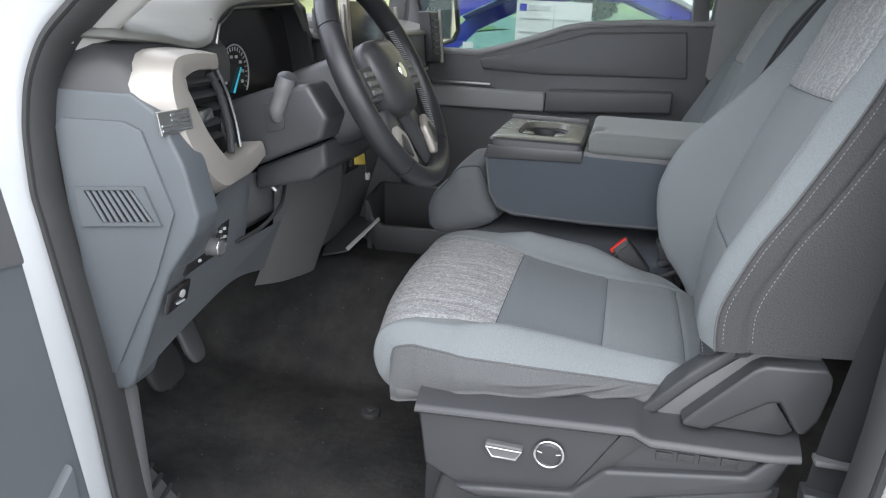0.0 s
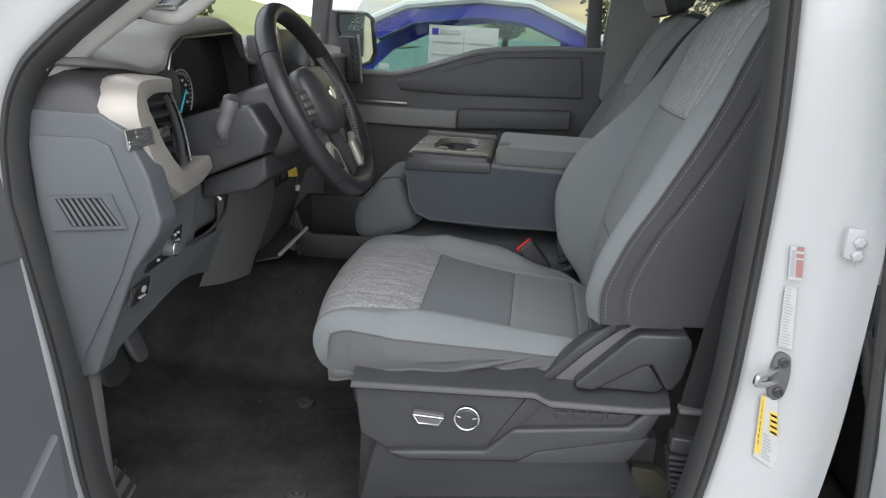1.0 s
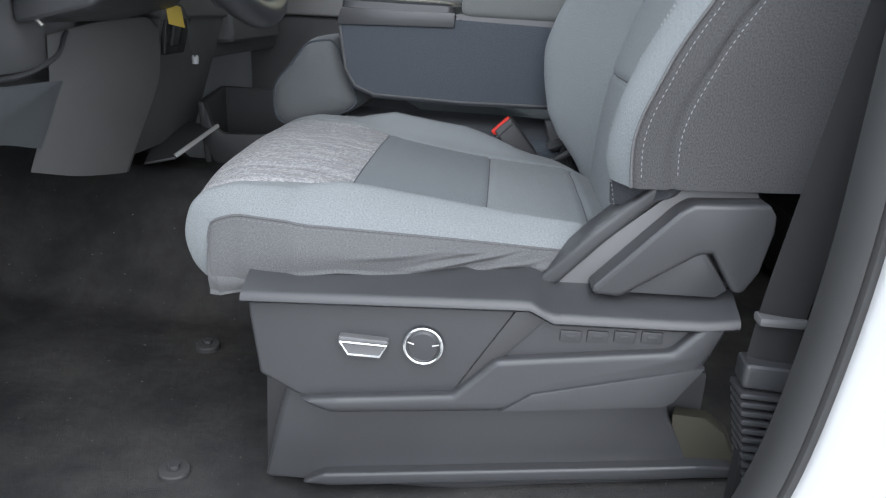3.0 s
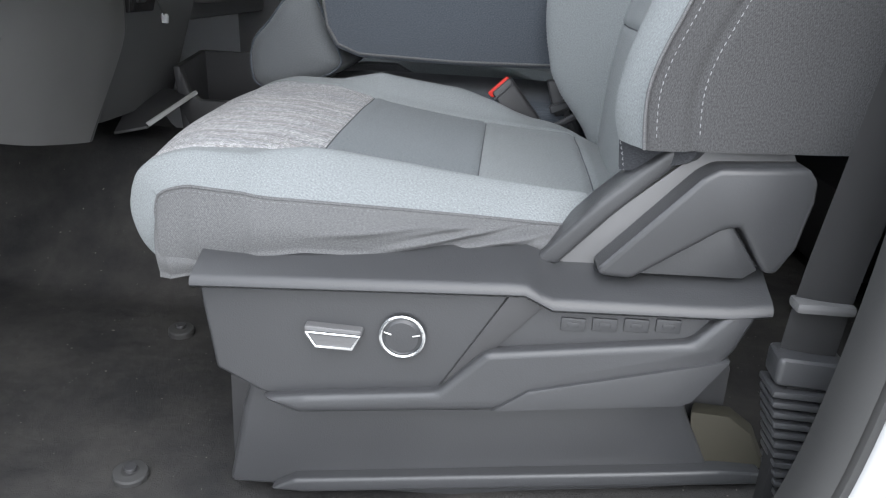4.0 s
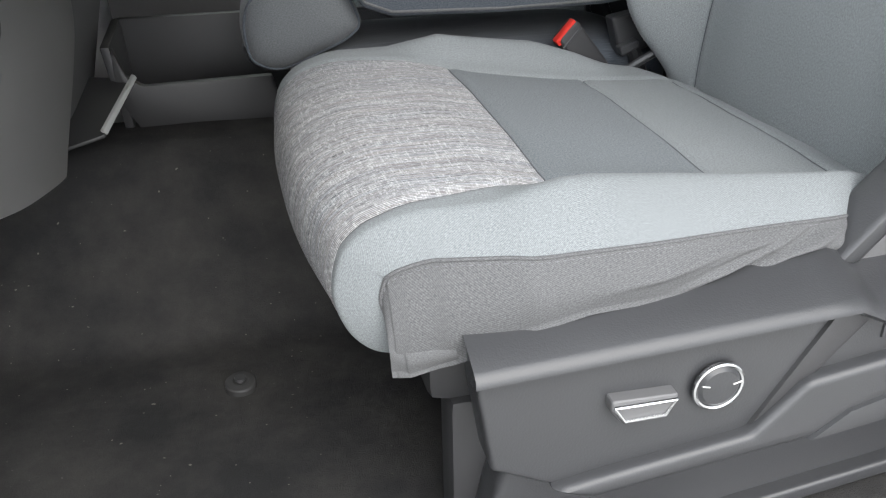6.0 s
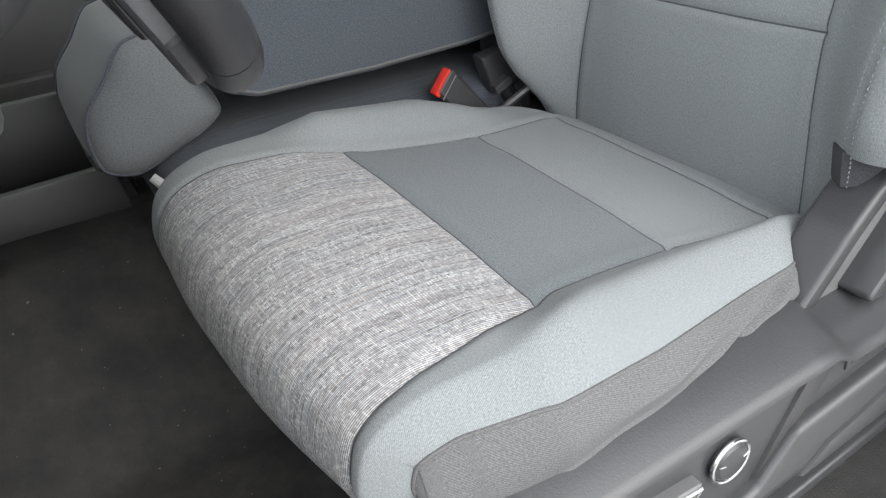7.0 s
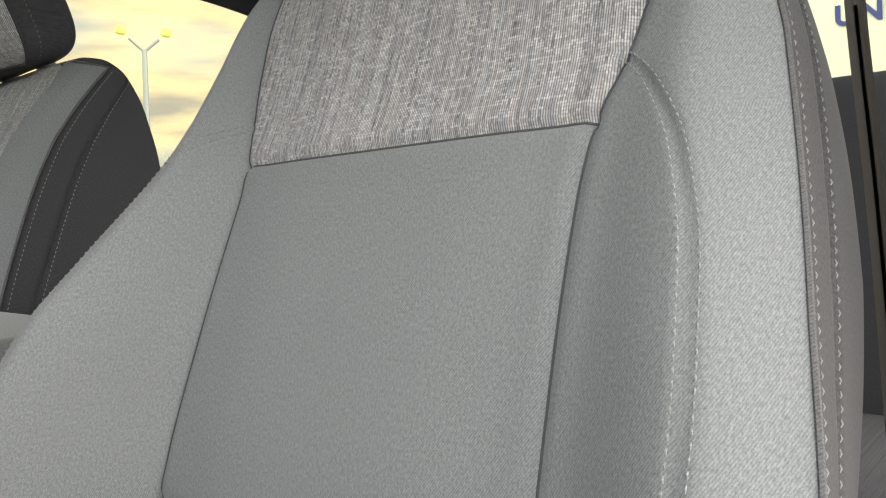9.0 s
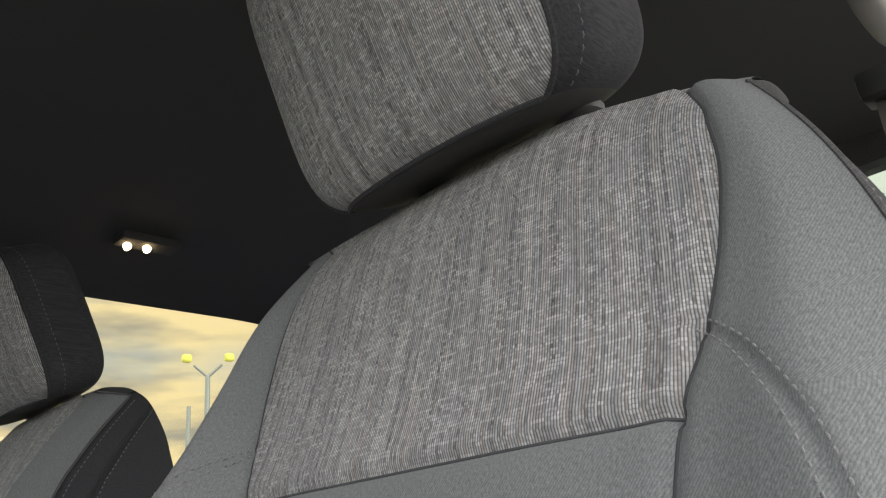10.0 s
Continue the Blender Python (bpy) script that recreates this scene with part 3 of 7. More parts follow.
def build_back(seat, yc, sgn):
    """The upright of a seat: woven upper patch, plain centre panels, bolsters, dark sides, rear shell."""
    nb, nc = 30, 46
    zf = np.r_[np.linspace(0.315, 0.53, 44), np.linspace(0.53, 0.78, 50)[1:], np.linspace(0.78, 0.99, 44)[1:]]
    i_low, i_patch, n_front = 43, 92, len(zf)
    cols = np.r_[np.linspace(-1, 0, nb + 1)[:-1], np.linspace(0, 1, nc + 1), 1 + np.linspace(0, 1, nb + 1)[1:]]
    C = len(cols)
    xc, w, sm = spline(BACK_PROFILE, zf), spline(BACK_HALF, zf), spline(BACK_SEAM, zf)
    wi = spline(BACK_HALF_IN, zf)
    eo, co, ci = spline(EDGE_OUT, zf), spline(CREST_OUT, zf), spline(CREST_IN, zf)
    if sgn < 0:
        ci = np.maximum(ci, xc - 0.022)
    st = spline(STITCH_S, zf)
    rows, S, S0 = [], [], []
    for i, z in enumerate(zf):
        s = np.where(cols < 0, -sm[i] + cols * (w[i] - sm[i]), np.where(cols <= 1, -sm[i] + cols * 2 * sm[i], sm[i] + (cols - 1) * (wi[i] - sm[i])))
        bo = min(0.045, 0.55 * (w[i] - sm[i]))
        keys = [(-w[i], eo[i]), (-w[i] + bo, co[i]), (-sm[i], xc[i] + 0.003), (-0.07, xc[i] - 0.003), (0.07, xc[i] - 0.003), (sm[i], xc[i] + 0.003), (wi[i] - min(0.055, 0.6 * (wi[i] - sm[i])), ci[i]), (wi[i] - min(0.02, 0.2 * (wi[i] - sm[i])), ci[i] + 0.016), (wi[i], ci[i] + 0.045)]
        x = spline(keys, s)
        S0.append(s)
        s = s + 0.012 * max(0.0, min(1.0, (z - 0.82) / 0.12))
        drop = np.where(s < 0, 0.032, 0.006) * max(0.0, (z - 0.86) / 0.13) ** 1.5 * np.abs(s / w[i]) ** 2.4
        rows.append(np.c_[x, s, z - drop])
        S.append(s)
    # over the top and down the rear
    top = [(0.655, 1.000, 0.204), (0.682, 1.002, 0.203), (0.712, 0.990, 0.203), (0.732, 0.96, 0.207), (0.746, 0.92, 0.212), (0.752, 0.85, 0.233), (0.750, 0.75, 0.252), (0.742, 0.62, 0.260), (0.728, 0.5, 0.256), (0.705, 0.36, 0.245)]
    tt = spline(np.c_[np.arange(len(top) + 1), np.array([(xc[-1], 0.99, w[-1])] + top)], np.linspace(0, len(top), 60)[1:])
    for x, z, ww in tt:
        s = np.where(cols < 0, -ww * 0.84 + cols * ww * 0.16, np.where(cols <= 1, -ww * 0.84 + cols * 2 * ww * 0.84, ww * 0.84 + (cols - 1) * ww * 0.16))
        drop = np.where(s < 0, 0.032, 0.006) * np.abs(s / ww) ** 2.4 * max(0, min(1, (z - 0.6) / 0.35))
        S0.append(s)
        s = s + 0.012
        rows.append(np.c_[np.full(C, x), s, z - drop])
        S.append(s)
    P, S, S0 = np.array(rows), np.array(S), np.array(S0)
    N = cross_grid(P)
    if N[20, C // 2, 0] > 0:
        N = -N
    # seams pressed in
    d = np.zeros(P.shape[:2])
    Z = np.r_[zf, np.zeros(len(P) - n_front)][:, None]
    front = (np.arange(len(P)) < n_front)[:, None]
    mid = (cols >= -0.02) & (cols <= 1.02)
    for sg in (-1, 1):
        q = np.abs(S0 - sg * np.r_[sm, np.full(len(P) - n_front, 9.0)][:, None])
        d += 0.0036 * np.exp(-((q / 0.0034) ** 2)) - 0.0008 * np.exp(-(((q - 0.010) / 0.007) ** 2))
        q = np.abs(S - sg * np.r_[st, np.full(len(P) - n_front, 9.0)][:, None])
        d += (0.0022 * np.exp(-((q / 0.0026) ** 2)) - 0.0005 * np.exp(-(((q - 0.006) / 0.004) ** 2))) * ((Z > 0.41) & (Z < 0.822))
    for zz, dep in ((0.53, 0.0026), (0.78, 0.0042)):
        q = np.abs(Z - zz)
        d += (dep * np.exp(-((q / 0.0034) ** 2)) - 0.0006 * np.exp(-(((q - 0.011) / 0.007) ** 2))) * mid[None, :] * front
    soft = np.array([[noise.noise((3.5 * P[i, j, 1] + 9 * sgn, 3.5 * P[i, j, 2], 1.0)) for j in range(C)] for i in range(len(P))])
    P = P - N * d[..., None] + N * (0.003 * soft)[..., None] * front[..., None]
    arc = np.r_[0, np.cumsum(np.linalg.norm(np.diff(P[:, C // 2], axis=0), axis=1))]
    across = np.concatenate([np.zeros((len(P), 1)), np.cumsum(np.linalg.norm(np.diff(P, axis=1), axis=2), axis=1)], 1)
    UV = np.stack([np.repeat(arc[:, None], C, 1), across - across[:, C // 2 : C // 2 + 1]], -1)
    W = P.copy()
    W[..., 1] = yc + sgn * P[..., 1]
    jl, jr = nb, nb + nc
    back = thing_part("backrest", seat)
    regions = {
        "upper_panel": (lambda i, j: i_patch <= i < n_front + 6 and jl <= j < jr, WOVEN, "streaky grey woven upper panel"),
        "centre_panel": (lambda i, j: i_low <= i < i_patch and jl <= j < jr, CLOTH, ""),
        "lumbar_panel": (lambda i, j: i < i_low and jl <= j < jr, CLOTH, ""),
        "outer_bolster": (lambda i, j: i < n_front + 6 and j < jl and not (zf[min(i, n_front - 1)] < 0.444 and S[i, j] < -0.236), CLOTH, ""),
        "inner_bolster": (lambda i, j: i < n_front + 6 and j >= jr, CLOTH, ""),
        "rear_shell": (lambda i, j: i >= n_front + 6, CLOTH_DARK, "charcoal cloth rear of the backrest"),
    }
    for nm, (keep, mat, lab) in regions.items():
        part(nm, grid_mesh(bmesh.new(), W, UV, keep), mat, back, lab, angle=80)
    # seam threads along the panel joints
    lines = [W[4 : n_front + 3, jl], W[4 : n_front + 3, jr], W[i_low, jl : jr + 1], W[i_patch, jl : jr + 1]]
    for pts in lines:
        part("seam", tube([tuple(p) for p in pts], 0.0011, 6), SEAM, back, "dark sewn seam")
    # dark side panels, closing each edge of the ribbon
    for nm, j, sg in (("outer_side", 0, -1), ("inner_side", C - 1, 1)):
        edge = P[:, j]
        t = np.r_[0, np.cumsum(np.linalg.norm(np.diff(edge, axis=0), axis=1))]
        apex = t[n_front + 10]
        n, m = n_front + 11, 60
        f = edge[:n].copy()
        b = np.array([[np.interp(u, t, edge[:, k]) for k in range(3)] for u in np.linspace(t[-1], apex, n)])
        G = np.zeros((n, m, 3))
        for k, u in enumerate(np.linspace(0, 1, m)):
            G[:, k] = f * (1 - u) + b * u
        width = np.linalg.norm(f - b, axis=1)[:, None]
        dist = np.linspace(0, 1, m)[None, :] * width
        puff = 0.011 * np.clip((f[:, 2:3] - 0.52) / 0.16, 0.1, 1) * np.sin(np.pi * np.clip(dist / np.maximum(width, 1e-6), 0, 1)) * np.minimum(1, width / 0.15)
        groove = 0.006 * np.exp(-(((dist - 0.045) / 0.0035) ** 2)) + 0.004 * np.exp(-((dist / 0.005) ** 2))
        G[..., 1] += sg * (puff - groove)
        Guv = np.stack([np.repeat(np.linspace(0, apex, n)[:, None], m, 1), dist], -1)
        G2 = G.copy()
        G2[..., 1] = yc + sgn * G[..., 1]
        low = 0.444 if sg < 0 else 0.0
        first = int(np.argmax(f[:, 2] >= low))
        G2[..., 2] = np.maximum(G2[..., 2], low)
        # one cloth in two tones: outer side painted as lit, inner side as shaded
        part(nm, grid_mesh(bmesh.new(), G2, Guv, lambda i, j: i >= first - 1 or G2[i + 1, j, 2] > low + 1e-4), CLOTH_SIDE_LIT if sg < 0 else CLOTH_DARK, back, "charcoal cloth side panel", angle=80)
        nn = np.tile([0.0, sg * sgn, 0.0], (n, 1))
        rim = W[3 : n_front + 2, j]
        rim = rim[rim[:, 2] > low]
        part("piping", tube([tuple(p) for p in rim[::2]], 0.0017, 6), CLOTH_MID, back)
        for dd in (0.011, 0.051):
            k = np.array([[np.interp(dd, dist[i], G2[i, :, a]) for a in range(3)] for i in range(first + 2, n - 12)])
            part("stitching", stitches(k, nn[first + 2 : n - 12], 0.0036, 0.0030, 0.0005), THREAD, back, "pale thread stitching")
    for sg in (-1, 1):
        for off in (-0.0048, 0.0048):
            pts, nr = [], []
            for i, z in enumerate(zf):
                if 0.40 < z < 0.822:
                    s = sg * st[i] + off
                    pts.append([np.interp(s, S[i], W[i, :, a]) for a in range(3)])
                    nr.append([np.interp(s, S[i], N[i, :, a]) for a in range(3)])
            nr = np.array(nr)
            nr[:, 1] *= sgn
            part("stitching", stitches(np.array(pts), nr, 0.0032, 0.0024, 0.0006), THREAD, back, "pale thread stitching")
    # dark tuck flap at the outer foot of the upright
    yo = yc + sgn * -0.25
    part("tuck_flap", slab([(0.404, yo + sgn * 0.018, 0.448), (0.408, yo + sgn * 0.016, 0.410), (0.426, yo - sgn * 0.004, 0.414), (0.466, yo - sgn * 0.024, 0.430), (0.476, yo - sgn * 0.032, 0.450)], (0.014, sgn * 0.020, 0), 0.004), CLOTH_DARK, back, "charcoal tuck flap")
    return back


def thing_part(name, parent):
    ob = new(name)
    ob.parent = parent
    return ob


def superquad(bm, c, h, e1=0.45, e2=0.45, nu=40, nv=56, bend=None, keep=None):
    """A rounded cushion form; returns the bmesh with faces that pass keep(normal, local)."""
    def f(a, e):
        return math.copysign(abs(a) ** e, a)
    pts = np.zeros((nu + 1, nv, 3))
    for i in range(nu + 1):
        u = -math.pi / 2 + math.pi * i / nu
        for j in range(nv):
            v = 2 * math.pi * j / nv
            p = [h[0] * f(math.cos(u), e1) * f(math.cos(v), e2), h[1] * f(math.cos(u), e1) * f(math.sin(v), e2), h[2] * f(math.sin(u), e1)]
            pts[i, j] = bend(p) if bend else p
    UV = np.stack([pts[..., 2], pts[..., 1]], -1)
    k = None if keep is None else (lambda i, j: keep(pts[i, j] * 0.5 + pts[min(i + 1, nu), (j + 1) % nv] * 0.5))
    return grid_mesh(bm, pts + np.array(c), UV, k, close=True)


def build_headrest(seat, yc, side=1, c=(0.604, 1.112)):
    """A forward-leaning cushion: woven front, cloth sides and top, smooth black underside, two posts."""
    head = thing_part("headrest", seat)
    def bend(p):
        x, y, z = p
        return (x - 0.42 * z + 0.8 * y * y - 0.012, y * (1 - 0.35 * z), z + 0.38 * x)
    h = (0.060, 0.142, 0.114)
    nu, nv = 72, 96
    def f(a, e):
        return math.copysign(abs(a) ** e, a)
    pts = np.zeros((nu + 1, nv, 3))
    for i in range(nu + 1):
        u = -math.pi / 2 + math.pi * i / nu
        for j in range(nv):
            v = 2 * math.pi * j / nv
            pts[i, j] = bend((h[0] * f(math.cos(u), 0.45) * f(math.cos(v), 0.45), h[1] * f(math.cos(u), 0.45) * f(math.sin(v), 0.45), h[2] * f(math.sin(u), 0.45)))
    pts += np.array((c[0], yc + side * 0.012, c[1]))
    UV = np.stack([pts[..., 2], pts[..., 1]], -1)
    i_low, j0, j1 = 13, nv // 2 - (18 if side > 0 else 12), nv // 2 + (12 if side > 0 else 18)
    front = lambda i, j: i >= i_low and i < nu - 10 and j0 <= j < j1
    part("front_panel", grid_mesh(bmesh.new(), pts, UV, front, close=True), WOVEN, head, "streaky grey woven headrest front", angle=80)
    part("lower_panel", grid_mesh(bmesh.new(), pts, UV, lambda i, j: i < i_low, close=True), RUBBER, head, "black smooth underside", angle=80)
    part("cover", grid_mesh(bmesh.new(), pts, UV, lambda i, j: i >= i_low and not front(i, j), close=True), CLOTH_DARK, head, "charcoal cloth headrest cover", angle=80)
    edge = [tuple(pts[i, j0]) for i in range(nu - 10, i_low, -1)] + [tuple(pts[i_low, j]) for j in range(j0, j1 + 1)] + [tuple(pts[i, j1]) for i in range(i_low + 1, nu - 9)]
    part("piping", tube(edge, 0.0022, 6), CLOTH_DARK, head)
    for j in (j0 - 5, j1 + 5):
        row = pts[i_low + 1 : nu - 8, j]
        nn = row - np.array((c[0] + 0.02, yc, c[1]))
        nn /= np.linalg.norm(nn, axis=1, keepdims=True)
        part("stitching", stitches(row, nn, 0.0042, 0.0034, 0.0006), THREAD_DARK, head, "grey thread stitching")
    for s in (-0.07, 0.07):
        part("post", tube([(0.664, yc + s, 0.985), (0.640, yc + s, 1.06)], 0.0065, 12), CHROME, head, "bright steel headrest post")
        part("post_collar", lathe([(0.012, 0), (0.018, 0.004), (0.018, 0.010), (0.010, 0.016)], (0.664, yc + s, 1.000), (0, 0, 1), 20), PLASTIC_BLACK, head)
    return head


CUSHION_PROFILE = [(0.485, 0.338), (0.44, 0.350), (0.40, 0.361), (0.335, 0.367), (0.27, 0.373), (0.185, 0.384), (0.10, 0.396), (0.03, 0.404), (-0.03, 0.404), (-0.074, 0.394), (-0.102, 0.370), (-0.110, 0.335), (-0.102, 0.303), (-0.077, 0.278), (-0.03, 0.270)]


def rim_z(x):
    """Height of the piping along the cushion's sides."""
    return float(np.interp(x, [-0.05, 0.0, 0.05, 0.16, 0.285, 0.346, 0.42, 0.485], [0.360, 0.367, 0.3687, 0.3645, 0.356, 0.352, 0.342, 0.330]))


def rim_y(x):
    """Half width of the cushion's outer side at its piping."""
    return float(np.interp(x, [-0.11, -0.05, 0.05, 0.16, 0.285, 0.346, 0.40, 0.45, 0.485], [0.250, 0.257, 0.273, 0.267, 0.247, 0.240, 0.224, 0.210, 0.196]))


def build_cushion(seat, yc, sgn):
    cu = thing_part("cushion", seat)
    prof = np.array(CUSHION_PROFILE)
    t = np.r_[0, np.cumsum(np.linalg.norm(np.diff(prof, axis=0), axis=1))]
    n = 170
    tt = np.linspace(0, t[-1], n)
    pr = spline(np.c_[t, prof], tt)
    tan = np.gradient(pr, axis=0)
    tan /= np.linalg.norm(tan, axis=1, keepdims=True)
    nrm = np.c_[tan[:, 1], -tan[:, 0]]
    nrm *= np.sign(nrm[5, 1])
    t_of = lambda x: float(np.interp(-x, -pr[:90, 0], tt[:90]))
    tb = [t_of(0.402), t_of(0.270), t_of(0.098)]
    i0, i1, i2 = [int(np.argmin(abs(tt - v))) for v in tb]
    seam = spline([(0, 0.178), (tb[0], 0.176), (tb[1], 0.164), (tb[2] - 0.03, 0.176), (tb[2], 0.188), (tb[2] + 0.05, 0.200), (tb[2] + 0.16, 0.216), (t[-1], 0.222)], tt)
    nb, nc = 26, 44
    cols = np.r_[np.linspace(-1, 0, nb + 1)[:-1], np.linspace(0, 1, nc + 1), 1 + np.linspace(0, 1, nb + 1)[1:]]
    C = len(cols)
    ww = spline([(0, 0.200), (0.05, 0.226), (0.082, 0.258), (0.105, 0.276), (0.14, 0.288), (0.25, 0.292), (0.45, 0.288), (t[-1], 0.272)], tt)
    P, S = np.zeros((n, C, 3)), np.zeros((n, C))
    for i in range(n):
        w, sm = ww[i], seam[i]
        tuck = float(np.interp(pr[i, 0], [0.24, 0.31, 0.42, 0.47], [0.0, 0.034, 0.034, 0.0]))
        wo = max(rim_y(pr[i, 0]), sm + 0.012)
        s = np.where(cols < 0, -sm + cols * (wo - sm), np.where(cols <= 1, -sm + cols * 2 * sm, sm + (cols - 1) * (w - tuck - sm)))
        k = min(1.0, max(0.0, (tt[i] - 0.03) / 0.08))
        fr = min(1.0, max(0.0, (tt[i] - t_of(-0.02)) / 0.06))
        co, ci, eg = 0.020 * k * (1 - 0.75 * fr), 0.030 * k * (1 - 0.8 * fr), (rim_z(pr[i, 0]) + 0.0075 * k - pr[i, 1]) * (1 - fr) - 0.026 * fr
        cen = 0.0 + 0.004 * fr
        ci *= float(np.interp(pr[i, 0], [0.10, 0.22, 0.28, 0.34, 0.40], [1.0, 1.0, 0.7, 0.1, -0.1]))
        eg_in = min(0.006, 0.370 - pr[i, 1]) * (1 - fr) - 0.008 * fr
        off = spline([(-wo, eg), (-wo + 0.25 * (wo - sm), co * 0.6 + 0.4 * eg), (-wo + 0.55 * (wo - sm), co), (-sm, cen), (-0.06, cen + 0.004), (0.06, cen + 0.004), (sm, cen), (w - tuck - min(0.055, 0.5 * (w - tuck - sm)), ci), (w - tuck - 0.02, ci * 0.7), (w - tuck, eg_in - 0.4 * tuck)], s)
        off = off + 0.030 * s * k
        lead = min(1, max(0, (0.10 - pr[i, 0]) / 0.15))
        bow = lead * (np.where(s < 0, 0.024, 0.016) * np.abs(s / w) ** 2.2 - 0.006 * (s / w + 1))
        P[i] = np.c_[pr[i, 0] + nrm[i, 0] * off + bow, s, pr[i, 1] + nrm[i, 1] * off]
        S[i] = s
    N = cross_grid(P)
    if N[60, C // 2, 2] < 0:
        N = -N
    d = np.zeros((n, C))
    mid = ((cols >= -0.02) & (cols <= 1.02))[None, :]
    for sg in (-1, 1):
        q = np.abs(S - sg * seam[:, None])
        d += 0.0034 * np.exp(-((q / 0.0034) ** 2)) - 0.0008 * np.exp(-(((q - 0.010) / 0.007) ** 2))
    for v, dep in zip(tb, (0.0030, 0.0030, 0.0020)):
        q = np.abs(tt - v)[:, None]
        d += (dep * np.exp(-((q / 0.0034) ** 2)) - 0.0006 * np.exp(-(((q - 0.011) / 0.007) ** 2))) * mid
    soft = np.array([[noise.noise((4 * P[i, j, 0] + 5 * sgn, 4 * P[i, j, 1], 2.0)) for j in range(C)] for i in range(n)])
    crease = np.array([[noise.noise((7 * P[i, j, 0], 26 * P[i, j, 1], 7.0)) for j in range(C)] for i in range(n)]) * np.clip((P[..., 0] - 0.2) / 0.2, 0, 1) * 0.0012
    P = P - N * d[..., None] + N * (0.0028 * soft * np.clip((ww[:, None] - np.abs(S)) / 0.05, 0.1, 1) + crease)[..., None]
    across = np.concatenate([np.zeros((n, 1)), np.cumsum(np.linalg.norm(np.diff(P, axis=1), axis=2), axis=1)], 1)
    UV = np.stack([np.repeat(tt[:, None], C, 1), across - across[:, C // 2 : C // 2 + 1]], -1)
    W = P.copy()
    W[..., 1] = yc + sgn * P[..., 1]
    jl, jr = nb, nb + nc
    regions = {
        "rear_panel": (lambda i, j: i < i0 and jl <= j < jr, CLOTH, ""),
        "seat_panel": (lambda i, j: i0 <= i < i1 and jl <= j < jr, CLOTH, ""),
        "thigh_panel": (lambda i, j: i1 <= i < i2 and jl <= j < jr, CLOTH_NAP, "darker brushed grey thigh panel"),
        "front_panel": (lambda i, j: i >= i2 and jl <= j < jr, WOVEN, "streaky grey woven front panel"),
        "outer_bolster": (lambda i, j: j < jl, CLOTH, ""),
        "inner_bolster": (lambda i, j: j >= jr, CLOTH, ""),
    }
    for nm, (keep, mat, lab) in regions.items():
        part(nm, grid_mesh(bmesh.new(), W, UV, keep), mat, cu, lab, angle=80)
    for pts in (W[4 : n - 8, jl], W[4 : n - 8, jr], W[i0, jl : jr + 1], W[i1, jl : jr + 1], W[i2, jl : jr + 1]):
        part("seam", tube([tuple(p) for p in pts], 0.0010, 6), SEAM, cu, "dark sewn seam")
    # side skirts below the piping, slack and creased towards the rear
    for nm, j, sg in (("outer_skirt", 0, -1), ("inner_skirt", C - 1, 1)):
        e = P[:, j]
        m = 40
        G = np.zeros((n, m, 3))
        for k, u in enumerate(np.linspace(0, 1, m)):
            bot_z = np.interp(e[:, 0], [-0.08, -0.045, 0.0, 0.05, 0.10, 0.36, 0.46], [0.268, 0.270, 0.284, 0.308, 0.316, 0.318, 0.320])
            zz = np.minimum(e[:, 2], np.maximum(bot_z, 0)) 
            z = e[:, 2] * (1 - u) + zz * u
            bul = 0.008 * math.sin(math.pi * min(1, u * 1.1)) + 0.010 * u
            folds = sum(h * np.exp(-(((z - z0 - g * (e[:, 0] - 0.19)) / 0.0042) ** 2)) * np.clip((e[:, 0] - xa) / 0.06, 0, 1) * np.clip((0.39 - e[:, 0]) / 0.05, 0, 1) for h, z0, g, xa in ((0.006, 0.324, 0.24, 0.16), (0.005, 0.336, 0.17, 0.20), (0.006, 0.312, 0.22, 0.21), (-0.005, 0.330, 0.20, 0.18), (-0.005, 0.318, 0.23, 0.20), (0.004, 0.345, 0.13, 0.10)))
            wr = folds * (1 if sg < 0 else 0.4) * min(1, 4 * u) + np.array([0.008 * noise.noise((6 * x, 42 * zq + 11 * x, 5.0)) for x, zq in zip(e[:, 0], z)]) * np.clip((e[:, 0] - 0.10) / 0.15, 0, 1) * np.clip((0.42 - e[:, 0]) / 0.08, 0, 1) * math.sin(math.pi * u)
            G[:, k] = np.c_[e[:, 0] + 0.004 * u, e[:, 1] + sg * (bul + wr), z]
        Guv = np.stack([np.repeat(tt[:, None], m, 1), np.repeat(np.linspace(0, 0.06, m)[None], n, 0)], -1)
        G2 = G.copy()
        G2[..., 1] = yc + sgn * G[..., 1]
        part(nm, grid_mesh(bmesh.new(), G2, Guv), CLOTH_MID, cu, "darker grey cloth skirt", angle=80)
        edge = W[:, j]
        part("piping", tube([tuple(p) for p in edge[6 : n - 6 : 2]], 0.0018, 8), CLOTH_MID, cu)
        lo = G2[6 : n - 20, 1] + np.array([0, sg * sgn * 0.0012, -0.002])
        part("stitching", stitches(lo, np.tile([0.0, sg * sgn, 0.0], (len(lo), 1)), 0.0036, 0.0030, 0.0004), THREAD_DARK, cu, "grey thread stitching")
    return cu


